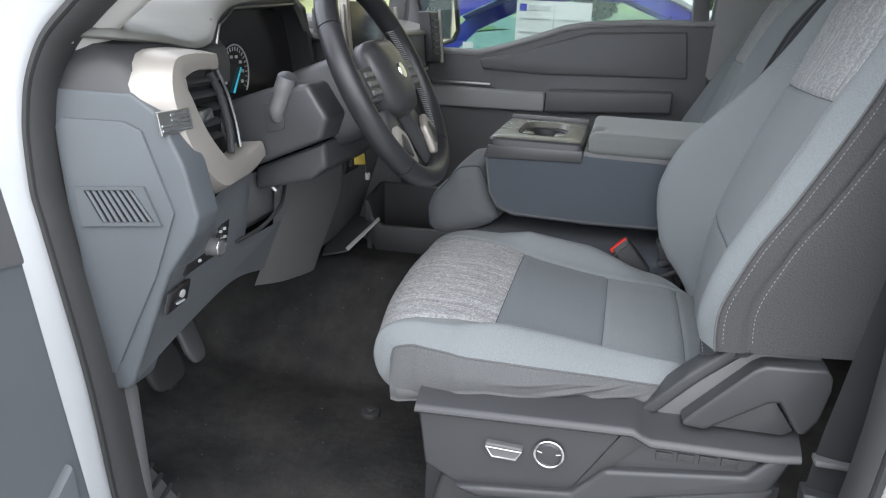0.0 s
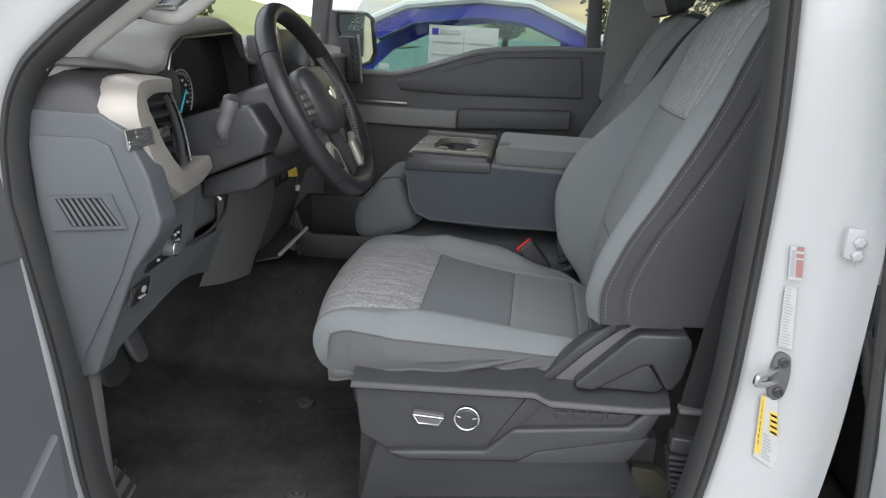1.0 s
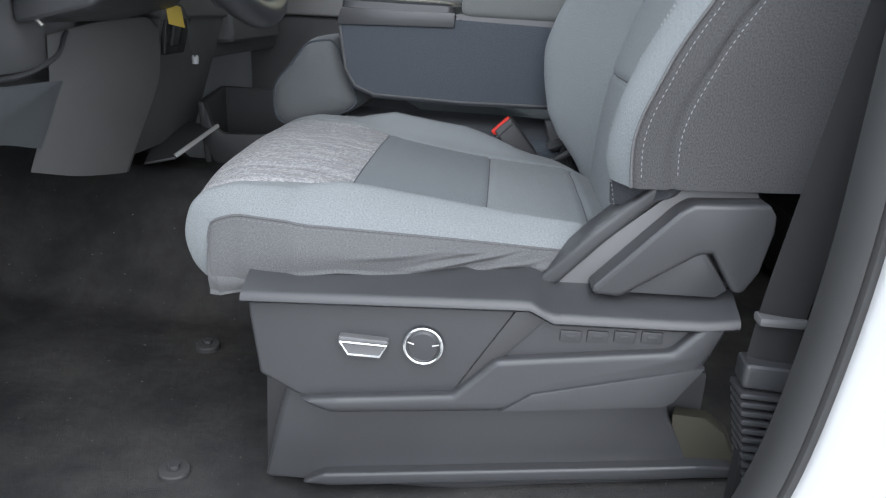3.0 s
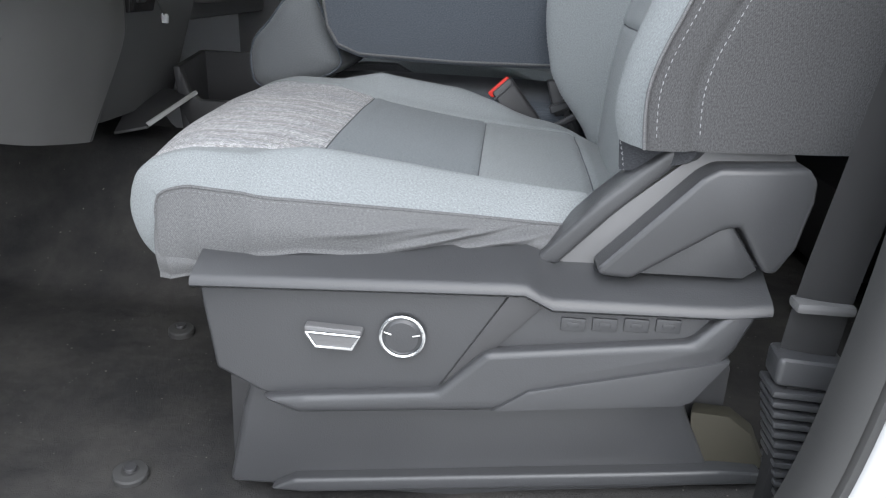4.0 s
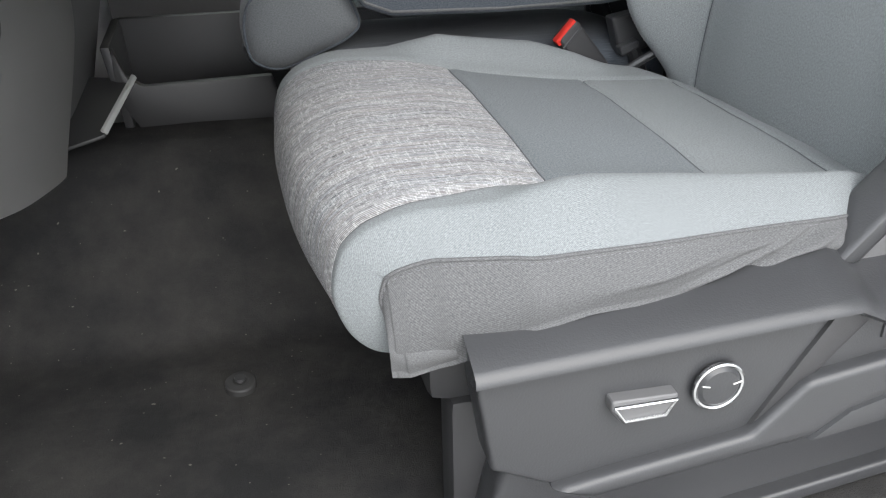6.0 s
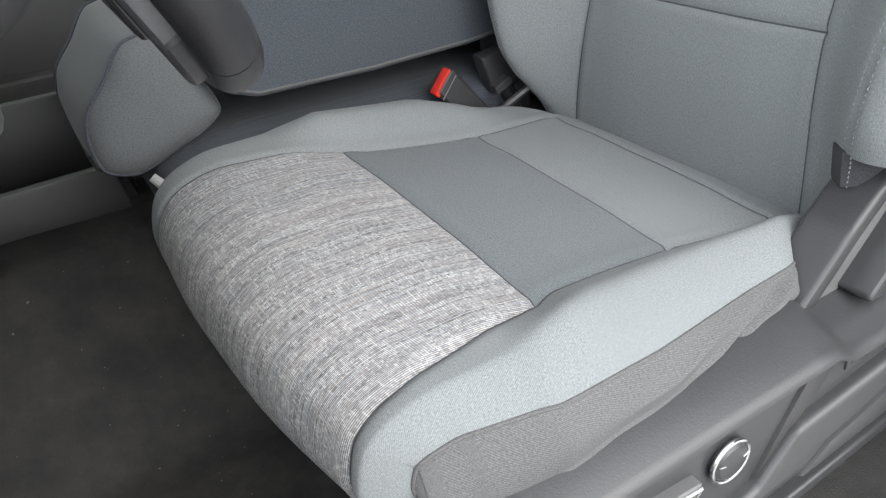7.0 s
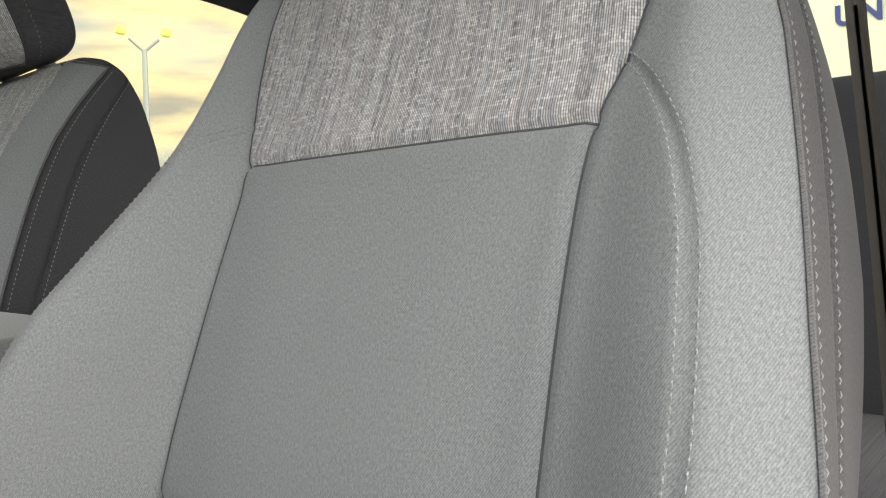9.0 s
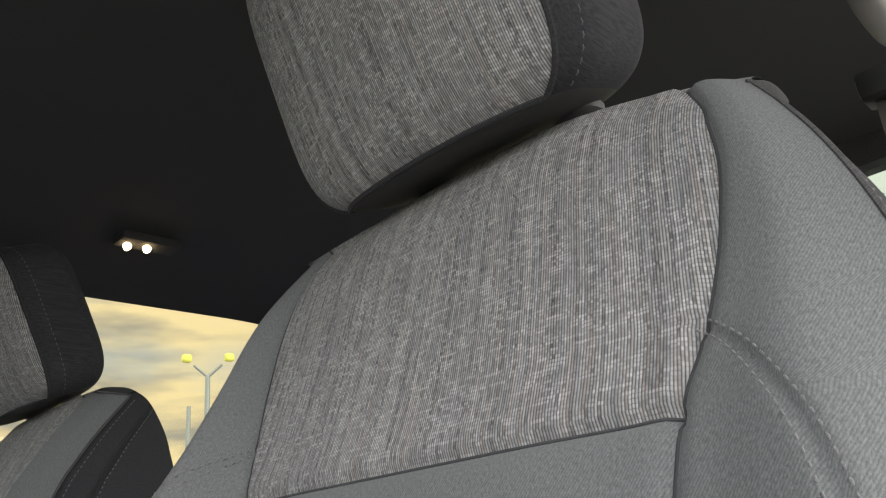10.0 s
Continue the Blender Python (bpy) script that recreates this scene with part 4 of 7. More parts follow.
def base_shield(seat, sgn, y):
    """The outer plastic side shield with its ledge, plates, switches and recliner cover; y is its outer face."""
    sh = thing_part("side_shield", seat)
    Y = lambda d: y + sgn * d
    face = [(0.003, 0.297), (0.325, 0.313), (0.350, 0.299), (0.515, 0.305), (0.553, 0.312), (0.530, 0.262), (0.496, 0.203), (0.485, 0.196), (0.286, 0.170), (0.103, 0.150), (0.060, 0.168), (0.017, 0.190), (0.006, 0.262)]
    part("shield_panel", prism(face, "y", Y(0.006), Y(0.05), 0.005, 3), PLASTIC_DARK, sh)
    low = [(0.064, 0.166), (0.112, 0.174), (0.246, 0.190), (0.292, 0.239), (0.486, 0.266), (0.517, 0.303), (0.545, 0.307), (0.527, 0.262), (0.493, 0.204), (0.484, 0.198), (0.286, 0.172), (0.104, 0.152)]
    part("lower_plate", prism(low, "y", Y(-0.008), Y(0.02), 0.0085, 3), PLASTIC_DARK, sh)
    part("foot_plate", prism([(0.300, 0.176), (0.336, 0.203), (0.524, 0.253), (0.494, 0.206), (0.484, 0.2)], "y", Y(-0.0125), Y(0.01), 0.0035, 2), PLASTIC_DARK, sh)
    part("brace", prism([(0.246, 0.190), (0.290, 0.226), (0.354, 0.298), (0.318, 0.310)], "y", Y(0.0015), Y(0.02), 0.004, 2), PLASTIC_JET, sh, "dark sunken brace")
    ledge = bmesh.new()
    xs = np.r_[0.0, 0.02, np.linspace(0.05, 0.30, 8), 0.325, 0.34, 0.352, np.linspace(0.38, 0.553, 6)]
    zs = np.interp(xs, [0.0, 0.325, 0.352, 0.515, 0.553], [0.297, 0.313, 0.300, 0.305, 0.311])
    sec = [(0.012, -0.016), (-0.004, -0.014), (-0.009, -0.010), (-0.008, -0.004), (-0.001, 0.001), (0.02, 0.009), (0.05, 0.022), (0.10, 0.03), (0.10, -0.01)]
    G = np.array([[(x, Y(a), z + b) for a, b in sec] for x, z in zip(xs, zs)])
    grid_mesh(ledge, G)
    part("ledge", ledge, PLASTIC_DARK, sh, angle=50)
    # plain raised marks in place of lettering
    mk = bmesh.new()
    for k in range(4):
        add_box(mk, (0.362 + 0.030 * k, Y(0.0035), 0.274 + 0.002 * k), (0.386 + 0.030 * k, Y(0.008), 0.288 + 0.002 * k), 0.002)
        add_box(mk, (0.368 + 0.030 * k, Y(0.0028), 0.278 + 0.002 * k), (0.380 + 0.030 * k, Y(0.008), 0.284 + 0.002 * k), 0.0015)
    part("embossed_mark", mk, PLASTIC_DARK, sh, "raised plain bars in dark plastic").location.z -= 0.010
    # bow-shaped band and recliner cover
    band = [(0.330, 0.318), (0.356, 0.318), (0.404, 0.372), (0.470, 0.437), (0.490, 0.446), (0.560, 0.452), (0.572, 0.446), (0.572, 0.462), (0.555, 0.468), (0.482, 0.462), (0.458, 0.450), (0.39, 0.385)]
    part("recliner_band", prism(band, "y", Y(0.040), Y(0.090), 0.006, 3), PLASTIC_DARK, sh)
    part("recliner_backing", prism([(0.352, 0.315), (0.40, 0.37), (0.48, 0.442), (0.56, 0.45), (0.575, 0.42), (0.56, 0.33), (0.54, 0.313)], "y", Y(0.045), Y(0.10), 0.004), PLASTIC_BLACK, sh)
    cover = [(0.390, 0.326), (0.396, 0.320), (0.424, 0.319), (0.502, 0.374), (0.517, 0.377), (0.545, 0.334), (0.556, 0.334), (0.570, 0.36), (0.578, 0.405), (0.577, 0.424), (0.568, 0.436), (0.490, 0.431), (0.476, 0.422)]
    rc = part("recliner_cover", prism(cover, "y", Y(0.012), Y(0.06), 0.006, 3), PLASTIC_DARK, sh, "dark grey wedge-shaped recliner cover")
    part("cover_inset", prism([(0.43, 0.322), (0.505, 0.376), (0.512, 0.376), (0.542, 0.334), (0.53, 0.324)], "y", Y(0.022), Y(0.055), 0.002), PLASTIC_DARK, sh)
    # lower skirt down to the floor rail
    part("rail_cover", prism([(0.010, 0.022), (0.030, 0.125), (0.044, 0.180), (0.10, 0.205), (0.486, 0.215), (0.500, 0.190), (0.508, 0.160), (0.540, 0.100), (0.545, 0.070), (0.30, 0.030)], "y", Y(0.040), Y(0.085), 0.010, 3), PLASTIC_DARK, sh)
    part("rail_lip", prism([(0.062, 0.030), (0.090, 0.047), (0.545, 0.106), (0.590, 0.108), (0.590, 0.094), (0.10, 0.030)], "y", Y(0.024), Y(0.07), 0.005, 3), PLASTIC_DARK, sh)
    return sh


def seat_switches(seat, y):
    sw = thing_part("seat_switch", seat)
    body = [(0.112, 0.252), (0.170, 0.250), (0.169, 0.243), (0.160, 0.229), (0.122, 0.229), (0.112, 0.242)]
    part("switch_body", prism(body, "y", y - 0.012, y + 0.012, 0.003, 3), PLASTIC_BLACK, sw)
    ring = [(0.114, 0.246), (0.168, 0.245), (0.160, 0.231), (0.124, 0.231), (0.114, 0.246)]
    part("chrome_trim", tube([(a, y - 0.0125, b) for a, b in ring], 0.0018, 8), CHROME, sw, "chrome outline")
    kn = thing_part("seat_knob", seat)
    c = (0.209, y, 0.2455)
    part("knob_disc", lathe([(0.0001, -0.010), (0.016, -0.009), (0.0195, -0.006), (0.0195, 0.01)], (c[0], y - 0.0, c[2]), (0, 1, 0), 40), PLASTIC_DARK, kn)
    part("knob_ring", tube([(c[0] + 0.0215 * math.cos(a), y - 0.006, c[2] + 0.0215 * math.sin(a)) for a in np.linspace(0, 2 * math.pi, 49)], 0.0022, 8, cap=False), CHROME, kn, "chrome ring")
    for a in (0.25, 2.85):
        part("knob_mark", tube([(c[0] + r * math.cos(a), y - 0.0098, c[2] + r * math.sin(a)) for r in (0.011, 0.0185)], 0.0008, 6), STEEL, kn)


def build_seat(name, label, yc, sgn, group):
    seat = thing(name, label, "car seat", (0.3, yc, 0.0), group)
    build_cushion(seat, yc, sgn)
    build_back(seat, yc, sgn)
    build_headrest(seat, yc, sgn)
    base_shield(seat, sgn, yc - sgn * 0.306)
    frame_bm = box((-0.02, yc - 0.22, 0.20), (0.52, yc + 0.22, 0.30), 0.02)
    part("seat_pan", frame_bm, PLASTIC_JET, seat)
    for s in (-0.2, 0.2):
        part("floor_rail", box((0.0, yc + s - 0.025, -0.03), (0.56, yc + s + 0.025, 0.205), 0.012), PLASTIC_JET, seat)
    if sgn > 0:
        seat_switches(seat, yc - 0.306 + 0.006)
    bring(seat)
    return seat


def bring(root):
    """Keeps parts, which were made in world places, where they are under a root that is not at the origin."""
    inv = Matrix.Translation(-root.location)
    for ch in root.children:
        ch.matrix_basis = inv @ ch.matrix_basis


FRONT_SEATS = "front seats of the truck"
build_seat("driver_seat", "grey cloth driver seat with streaky woven panels and dark shield", 0.31, 1, FRONT_SEATS)
build_seat("passenger_seat", "grey cloth passenger seat with streaky woven upper panel and headrest", 1.27, -1, FRONT_SEATS).location += Vector((0.030, 0.0, -0.004))


# ---- dashboard ----
def build_dash():
    d = thing("dashboard", "slate grey dashboard with black instrument hood and silver vent trim", "dashboard", (-0.5, 0.3, 0.3))
    # end cap facing the open door
    cap = [(-0.500, 0.735), (-0.486, 0.752), (-0.374, 0.752), (-0.335, 0.728), (-0.300, 0.660), (-0.282, 0.590), (-0.290, 0.565), (-0.333, 0.503), (-0.404, 0.322), (-0.412, 0.312), (-0.452, 0.306), (-0.462, 0.320)]
    e = part("end_cap", prism(cap, "y", -0.118, -0.06, 0.006, 3), PLASTIC_GREY, d, "slate grey end cap")
    inset = [(-0.490, 0.700), (-0.478, 0.712), (-0.384, 0.714), (-0.358, 0.704), (-0.316, 0.595), (-0.350, 0.50), (-0.428, 0.338), (-0.448, 0.335)]
    part("cap_panel", prism(inset, "y", -0.1225, -0.10, 0.0035, 2), PLASTIC_GREY, e)
    vent = thing_part("side_vent", d)
    part("vent_frame", holed_prism([(-0.465, 0.619), (-0.357, 0.629), (-0.334, 0.577), (-0.457, 0.563)], [(-0.450, 0.615), (-0.374, 0.623), (-0.343, 0.581), (-0.425, 0.572)], -0.127, -0.105), PLASTIC_GREY, vent)
    # shallow black sheet paints the shade of a deep opening
    part("vent_back", prism([(-0.452, 0.617), (-0.372, 0.625), (-0.341, 0.579), (-0.427, 0.570)], "y", -0.1240, -0.10), SHADE_BLACK, vent, "flat black sheet painting the shade behind the slats")
    for k in range(8):
        u = (k + 0.5) / 8
        x0, z0 = -0.450 + 0.076 * u, 0.615 + 0.008 * u
        x1, z1 = -0.425 + 0.082 * u, 0.572 + 0.009 * u
        part("slat", slab([(x0 - 0.0021, -0.1275, z0), (x0 + 0.0019, -0.1250, z0), (x1 + 0.0019, -0.1250, z1), (x1 - 0.0021, -0.1275, z1)], (0, 0.006, 0), 0.0008, 1), PLASTIC_GREY, vent)
    # driver-facing lower panel, folded to the end cap, its grey lightened as if lit
    A = [(-0.282, -0.112, 0.592), (-0.318, 0.02, 0.600), (-0.320, 0.10, 0.612), (-0.330, 0.135, 0.60)]
    B = [(-0.331, -0.112, 0.503), (-0.332, 0.02, 0.500), (-0.334, 0.09, 0.500), (-0.338, 0.115, 0.49)]
    C = [(-0.368, -0.112, 0.41), (-0.350, 0.02, 0.440), (-0.345, 0.14, 0.450), (-0.345, 0.28, 0.48)]
    D = [(-0.404, -0.112, 0.323), (-0.372, 0.00, 0.385), (-0.362, 0.12, 0.412), (-0.375, 0.26, 0.385)]
    bm = bmesh.new()
    G = np.array([A, B, C, D], float)
    rows = spline(np.c_[[0, 1, 2, 3], G.reshape(4, -1)], np.linspace(0, 3, 31)).reshape(31, 4, 3)
    full = np.array([spline(np.c_[[0, 1, 2, 3], r], np.linspace(0, 3, 31)) for r in rows])
    grid_mesh(bm, full)
    bmesh.ops.solidify(bm, geom=list(bm.faces), thickness=0.012)
    part("lower_panel", bm, PLASTIC_GREY_LIT, d, "slate grey driver side lower panel", angle=40)
    # light switch and brake switch in raised grey frames
    ls = thing_part("light_switch", d)
    part("switch_plate", slab([(-0.326, -0.076, 0.536), (-0.324, 0.046, 0.545), (-0.328, 0.036, 0.498), (-0.332, -0.078, 0.488)], (-0.01, 0, 0), 0.003), GLOSS_BLACK, ls, "gloss black headlamp switch plate")
    part("dial", lathe([(0.0001, 0.020), (0.011, 0.020), (0.013, 0.016), (0.0145, 0.0), (0.017, -0.002)], (-0.327, -0.014, 0.517), (1, 0, -0.1), 32), PLASTIC_BLACK, ls)
    part("dial_ring", tube([(-0.3085, -0.014 + 0.0125 * math.cos(a), 0.517 + 0.0125 * math.sin(a)) for a in np.linspace(0, 2 * math.pi, 37)], 0.0013, 8, cap=False), CHROME, ls, "chrome ring")
    for (yy, zz) in ((0.014, 0.532), (0.026, 0.534), (0.016, 0.520), (0.026, 0.521), (-0.05, 0.505), (0.02, 0.508)):
        part("switch_mark", box((-0.3258, yy - 0.003, zz - 0.002), (-0.3225, yy + 0.003, zz + 0.002), 0.0005, 1), PAPER, ls, "small pale bar")
    bs = thing_part("brake_switch", d)
    part("switch_plate", slab([(-0.331, -0.116, 0.474), (-0.329, -0.066, 0.482), (-0.335, -0.070, 0.450), (-0.339, -0.117, 0.441)], (-0.008, 0, 0), 0.003), GLOSS_BLACK, bs, "gloss black brake switch")
    mk = bmesh.new()
    add_lathe(mk, [(0.0001, 0.0035), (0.006, 0.003), (0.006, 0.0)], (-0.3335, -0.088, 0.466), (1, 0, -0.15), 16)
    add_box(mk, (-0.337, -0.100, 0.452), (-0.3325, -0.080, 0.455), 0.0005, 1)
    part("switch_mark", mk, INK, bs)
    # open storage pocket with a lip
    pk = thing_part("storage_pocket", d)
    part("pocket_back", slab([(-0.352, 0.06, 0.595), (-0.345, 0.34, 0.585), (-0.36, 0.32, 0.50), (-0.36, 0.07, 0.495)], (-0.02, 0, 0), 0.003), PLASTIC_BLACK, pk)
    part("pocket_lip", tube(smooth_path([(-0.331, 0.075, 0.497), (-0.328, 0.15, 0.499), (-0.330, 0.24, 0.517), (-0.345, 0.30, 0.548)], 20), 0.0035, 10), PLASTIC_DARK, pk)
    # knee panel, mid grey
    K0 = [(-0.345, 0.25, 0.545), (-0.345, 0.40, 0.560), (-0.345, 0.55, 0.565), (-0.350, 0.62, 0.545)]
    K1 = [(-0.352, 0.255, 0.47), (-0.350, 0.40, 0.47), (-0.352, 0.56, 0.47), (-0.356, 0.630, 0.468)]
    K2 = [(-0.392, 0.255, 0.350), (-0.388, 0.38, 0.318), (-0.385, 0.50, 0.297), (-0.386, 0.534, 0.292)]
    rows = spline(np.c_[[0, 1, 2], np.array([K0, K1, K2], float).reshape(3, -1)], np.linspace(0, 2, 25)).reshape(25, 4, 3)
    full = np.array([spline(np.c_[[0, 1, 2, 3], r], np.linspace(0, 3, 25)) for r in rows])
    bm = grid_mesh(bmesh.new(), full)
    bmesh.ops.solidify(bm, geom=list(bm.faces), thickness=0.02)
    part("knee_panel", bm, PLASTIC_MID, d, "mid grey knee panel under the column", angle=40)
    part("knee_return", slab([(-0.352, 0.621, 0.545), (-0.358, 0.632, 0.468), (-0.388, 0.536, 0.290), (-0.47, 0.56, 0.29), (-0.47, 0.64, 0.55)], (0, 0.012, 0.0), 0.003), PLASTIC_BLACK, d)
    part("under_dash", box((-0.92, -0.06, 0.46), (-0.40, 1.58, 0.70), 0.02), PLASTIC_BLACK, d)
    # upper part: black band, dash top, instrument hood
    part("corner_trim", loft(bmesh.new(), [[(x, y, z) for x, y in plan] for z, plan in ((0.750, ((-0.52, -0.117), (-0.385, -0.117), (-0.366, -0.108), (-0.358, -0.085), (-0.356, 0.12), (-0.52, 0.12))), (0.778, ((-0.52, -0.114), (-0.400, -0.112), (-0.376, -0.098), (-0.362, -0.070), (-0.355, 0.12), (-0.52, 0.12))), (0.800, ((-0.52, -0.108), (-0.425, -0.104), (-0.392, -0.082), (-0.372, -0.050), (-0.360, 0.12), (-0.52, 0.12))), (0.814, ((-0.52, -0.100), (-0.445, -0.092), (-0.408, -0.066), (-0.384, -0.035), (-0.372, 0.12), (-0.52, 0.12))))]), PLASTIC_JET, d, "black corner band", angle=50)
    ys = np.r_[np.linspace(-0.12, 0.56, 90), np.linspace(0.56, 1.62, 40)[1:]]
    rear = spline([(-0.12, 0.824), (-0.03, 0.816), (0.04, 0.806), (0.08, 0.812), (0.105, 0.846), (0.14, 0.864), (0.18, 0.872), (0.29, 0.880), (0.38, 0.884), (0.42, 0.868), (0.45, 0.84), (0.49, 0.81), (0.54, 0.805), (1.62, 0.80)], ys)
    tt = np.linspace(0, 7, 50)
    G = np.zeros((len(ys), 50, 3))
    for i, y in enumerate(ys):
        e = rear[i]
        prof = [(-0.376, e - 0.006), (-0.364, e - 0.002), (-0.369, e + 0.006), (-0.41, e + 0.018), (-0.55, 0.852 + (e - 0.82) * 0.55), (-0.75, 0.846 + (e - 0.82) * 0.1), (-0.95, 0.815), (-1.12, 0.79)]
        base = spline(np.c_[np.arange(8), np.array(prof)], tt)
        dx = np.interp(y, [-0.12, -0.09, -0.05, 0.0, 0.05], [-0.082, -0.040, -0.016, -0.005, 0.0])
        G[i, :, 0], G[i, :, 1], G[i, :, 2] = base[:, 0] + dx * np.clip((base[:, 0] + 0.60) / 0.236, 0, 1), y, base[:, 1]
    end = G[:1].copy()
    end[..., 1] -= 0.004
    end[..., 2] = np.minimum(end[..., 2], 0.810)
    G = np.concatenate([end, G])
    grid_mesh(bm := bmesh.new(), G)
    part("dash_top", bm, DASH_TOP, d, "soft charcoal dash top with instrument hood", angle=60)
    # instrument opening: rim, cavity, screen, gauges
    rim = [(0.118, 0.728), (0.102, 0.800), (0.116, 0.836), (0.165, 0.862), (0.400, 0.872), (0.448, 0.856), (0.476, 0.800), (0.500, 0.735), (0.43, 0.690), (0.240, 0.668), (0.16, 0.684)]
    cl = thing_part("instrument_cluster", d)
    outer = [(y + (y - 0.305) * 0.10, z + (z - 0.775) * 0.14) for y, z in rim]
    bm = bmesh.new()
    loft(bm, [[(-0.400, y, z) for y, z in outer], [(-0.372, y, z) for y, z in outer], [(-0.368, y * 0.5 + yo * 0.5, z * 0.5 + zo * 0.5) for (y, z), (yo, zo) in zip(rim, outer)], [(-0.371, y, z) for y, z in rim], [(-0.415, 0.305 + (y - 0.305) * 0.98, 0.765 + (z - 0.77) * 0.95) for y, z in rim]], caps=False)
    part("bezel", bm, PLASTIC_JET, cl, "black instrument bezel", angle=50)
    part("bezel_edge", tube([(-0.3690, y, z) for y, z in rim[8:] + rim[:5]], 0.0022, 8), STEEL, cl)
    part("screen", prism([(0.305 + (y - 0.305) * 1.0, 0.765 + (z - 0.77) * 0.97) for y, z in rim], "x", -0.425, -0.413), GLOSS_BLACK, cl, "dark instrument glass")
    for gy, gz, r in ((0.240, 0.748, 0.052),):
        part("gauge_ring", tube([(-0.411, gy + r * math.cos(a), gz + r * math.sin(a)) for a in np.linspace(-0.6, 3.75, 40)], 0.0014, 6), INK, cl, "grey gauge ring")
        mk = bmesh.new()
        for a in np.linspace(-0.5, 3.65, 22):
            add_tube(mk, [(-0.4115, gy + q * math.cos(a), gz + q * math.sin(a)) for q in (r * 0.80, r * 0.93)], 0.0007, 5)
        for a in np.linspace(-0.4, 3.5, 8):
            add_box(mk, (-0.4130, gy + r * 0.62 * math.cos(a) - 0.0035, gz + r * 0.62 * math.sin(a) - 0.0025), (-0.4112, gy + r * 0.62 * math.cos(a) + 0.0035, gz + r * 0.62 * math.sin(a) + 0.0025))
        part("gauge_marks", mk, PAPER, cl, "white gauge marks")
        part("needle", tube([(-0.410, gy - 0.006, gz - 0.030), (-0.410, gy + 0.022, gz + 0.012)], [0.0022, 0.0014], 6), make_glow("blue_needle", (0.05, 0.45, 0.6), 0.25), cl, "glowing blue needle")
    part("cluster_foot", slab([(-0.371, 0.10, 0.700), (-0.371, 0.53, 0.70), (-0.350, 0.55, 0.56), (-0.350, 0.13, 0.60)], (-0.05, 0, 0), 0.008, 3), PLASTIC_DARK, d)
    # outboard vent with its silver C-shaped trim
    v = thing_part("outboard_vent", d)
    ctr = [(-0.350, 0.052, 0.789, 0.016), (-0.347, -0.01, 0.792, 0.017), (-0.344, -0.060, 0.786, 0.024), (-0.334, -0.082, 0.748, 0.033), (-0.323, -0.072, 0.698, 0.036), (-0.311, -0.046, 0.650, 0.034), (-0.306, -0.002, 0.622, 0.024), (-0.311, 0.06, 0.622, 0.021), (-0.319, 0.140, 0.636, 0.019)]
    pth = np.array(smooth_path([q[:3] for q in ctr], 48))
    wid = spline([(k / 8, q[3]) for k, q in enumerate(ctr)], np.linspace(0, 1, 48))
    sec = []
    for i, p in enumerate(pth):
        t = pth[min(i + 1, 47)] - pth[max(i - 1, 0)]
        t /= np.linalg.norm(t)
        nx = np.array([1.0, 0.0, 0.12])
        side = np.cross(t, nx)
        side /= np.linalg.norm(side)
        sec.append([tuple(p + side * a * wid[i] + nx * b) for a, b in ((-1, -0.035), (-1, 0.006), (-0.92, 0.010), (-0.5, 0.0115), (0.0, 0.0115), (0.38, 0.010), (0.46, 0.006), (1.0, -0.026), (1.02, -0.045))])
    part("vent_trim", loft(bmesh.new(), sec), SILVER, v, "satin silver C-shaped vent trim", angle=28)
    part("flag_plate", slab([(-0.322, -0.113, 0.748), (-0.3095, -0.056, 0.750), (-0.3045, -0.054, 0.722), (-0.317, -0.111, 0.717)], (-0.006, 0.003, 0), 0.0008, 1), STEEL, v, "small grey striped plate").location = (-0.006, -0.016, -0.018)
    for k in range(4):
        z = 0.7225 + 0.0064 * k
        q = 0.0012 * k
        part("plate_stripe", slab([(-0.3165 - q + (0.004 if k > 1 else 0), -0.109 + (0.018 if k > 1 else 0), z + 0.003), (-0.3050 - q, -0.060, z + 0.004), (-0.3045 - q, -0.060, z + 0.001), (-0.3160 - q + (0.004 if k > 1 else 0), -0.109 + (0.018 if k > 1 else 0), z)], (-0.003, 0, 0), 0.0002, 1), CHROME, v).location = (-0.006, -0.016, -0.018)
    part("vent_well", box((-0.42, -0.070, 0.645), (-0.362, 0.10, 0.775), 0.006), SHADE_BLACK, v)
    for k in range(5):
        z = 0.668 + 0.022 * k
        part("vane", slab([(-0.342 , -0.062, z), (-0.346, 0.082, z), (-0.362, 0.082, z + 0.007), (-0.358, -0.062, z + 0.007)], (0, 0, 0.0025), 0.001, 1), PLASTIC_JET, v)
    part("vent_edge", tube(smooth_path([(-0.350, 0.066, 0.772), (-0.344, 0.088, 0.73), (-0.336, 0.098, 0.68), (-0.330, 0.096, 0.650)], 16), 0.0035, 8), CHROME, v, "chrome vent edge")
    part("vent_rail", tube(smooth_path([(-0.352, 0.048, 0.770), (-0.346, 0.070, 0.73), (-0.338, 0.078, 0.68), (-0.334, 0.074, 0.645)], 16), 0.006, 8), PLASTIC_DARK, v)
    part("vent_tab", slab([(-0.322, -0.048, 0.738), (-0.316, -0.010, 0.742), (-0.314, -0.008, 0.726), (-0.320, -0.046, 0.718)], (-0.03, 0.01, 0), 0.003), CHROME, v, "chrome vent tab").location = (0.0, 0.0, -0.016)
    # centre stack: screen, silver frames, tall vents, black lower bins
    cs = thing_part("centre_stack", d)
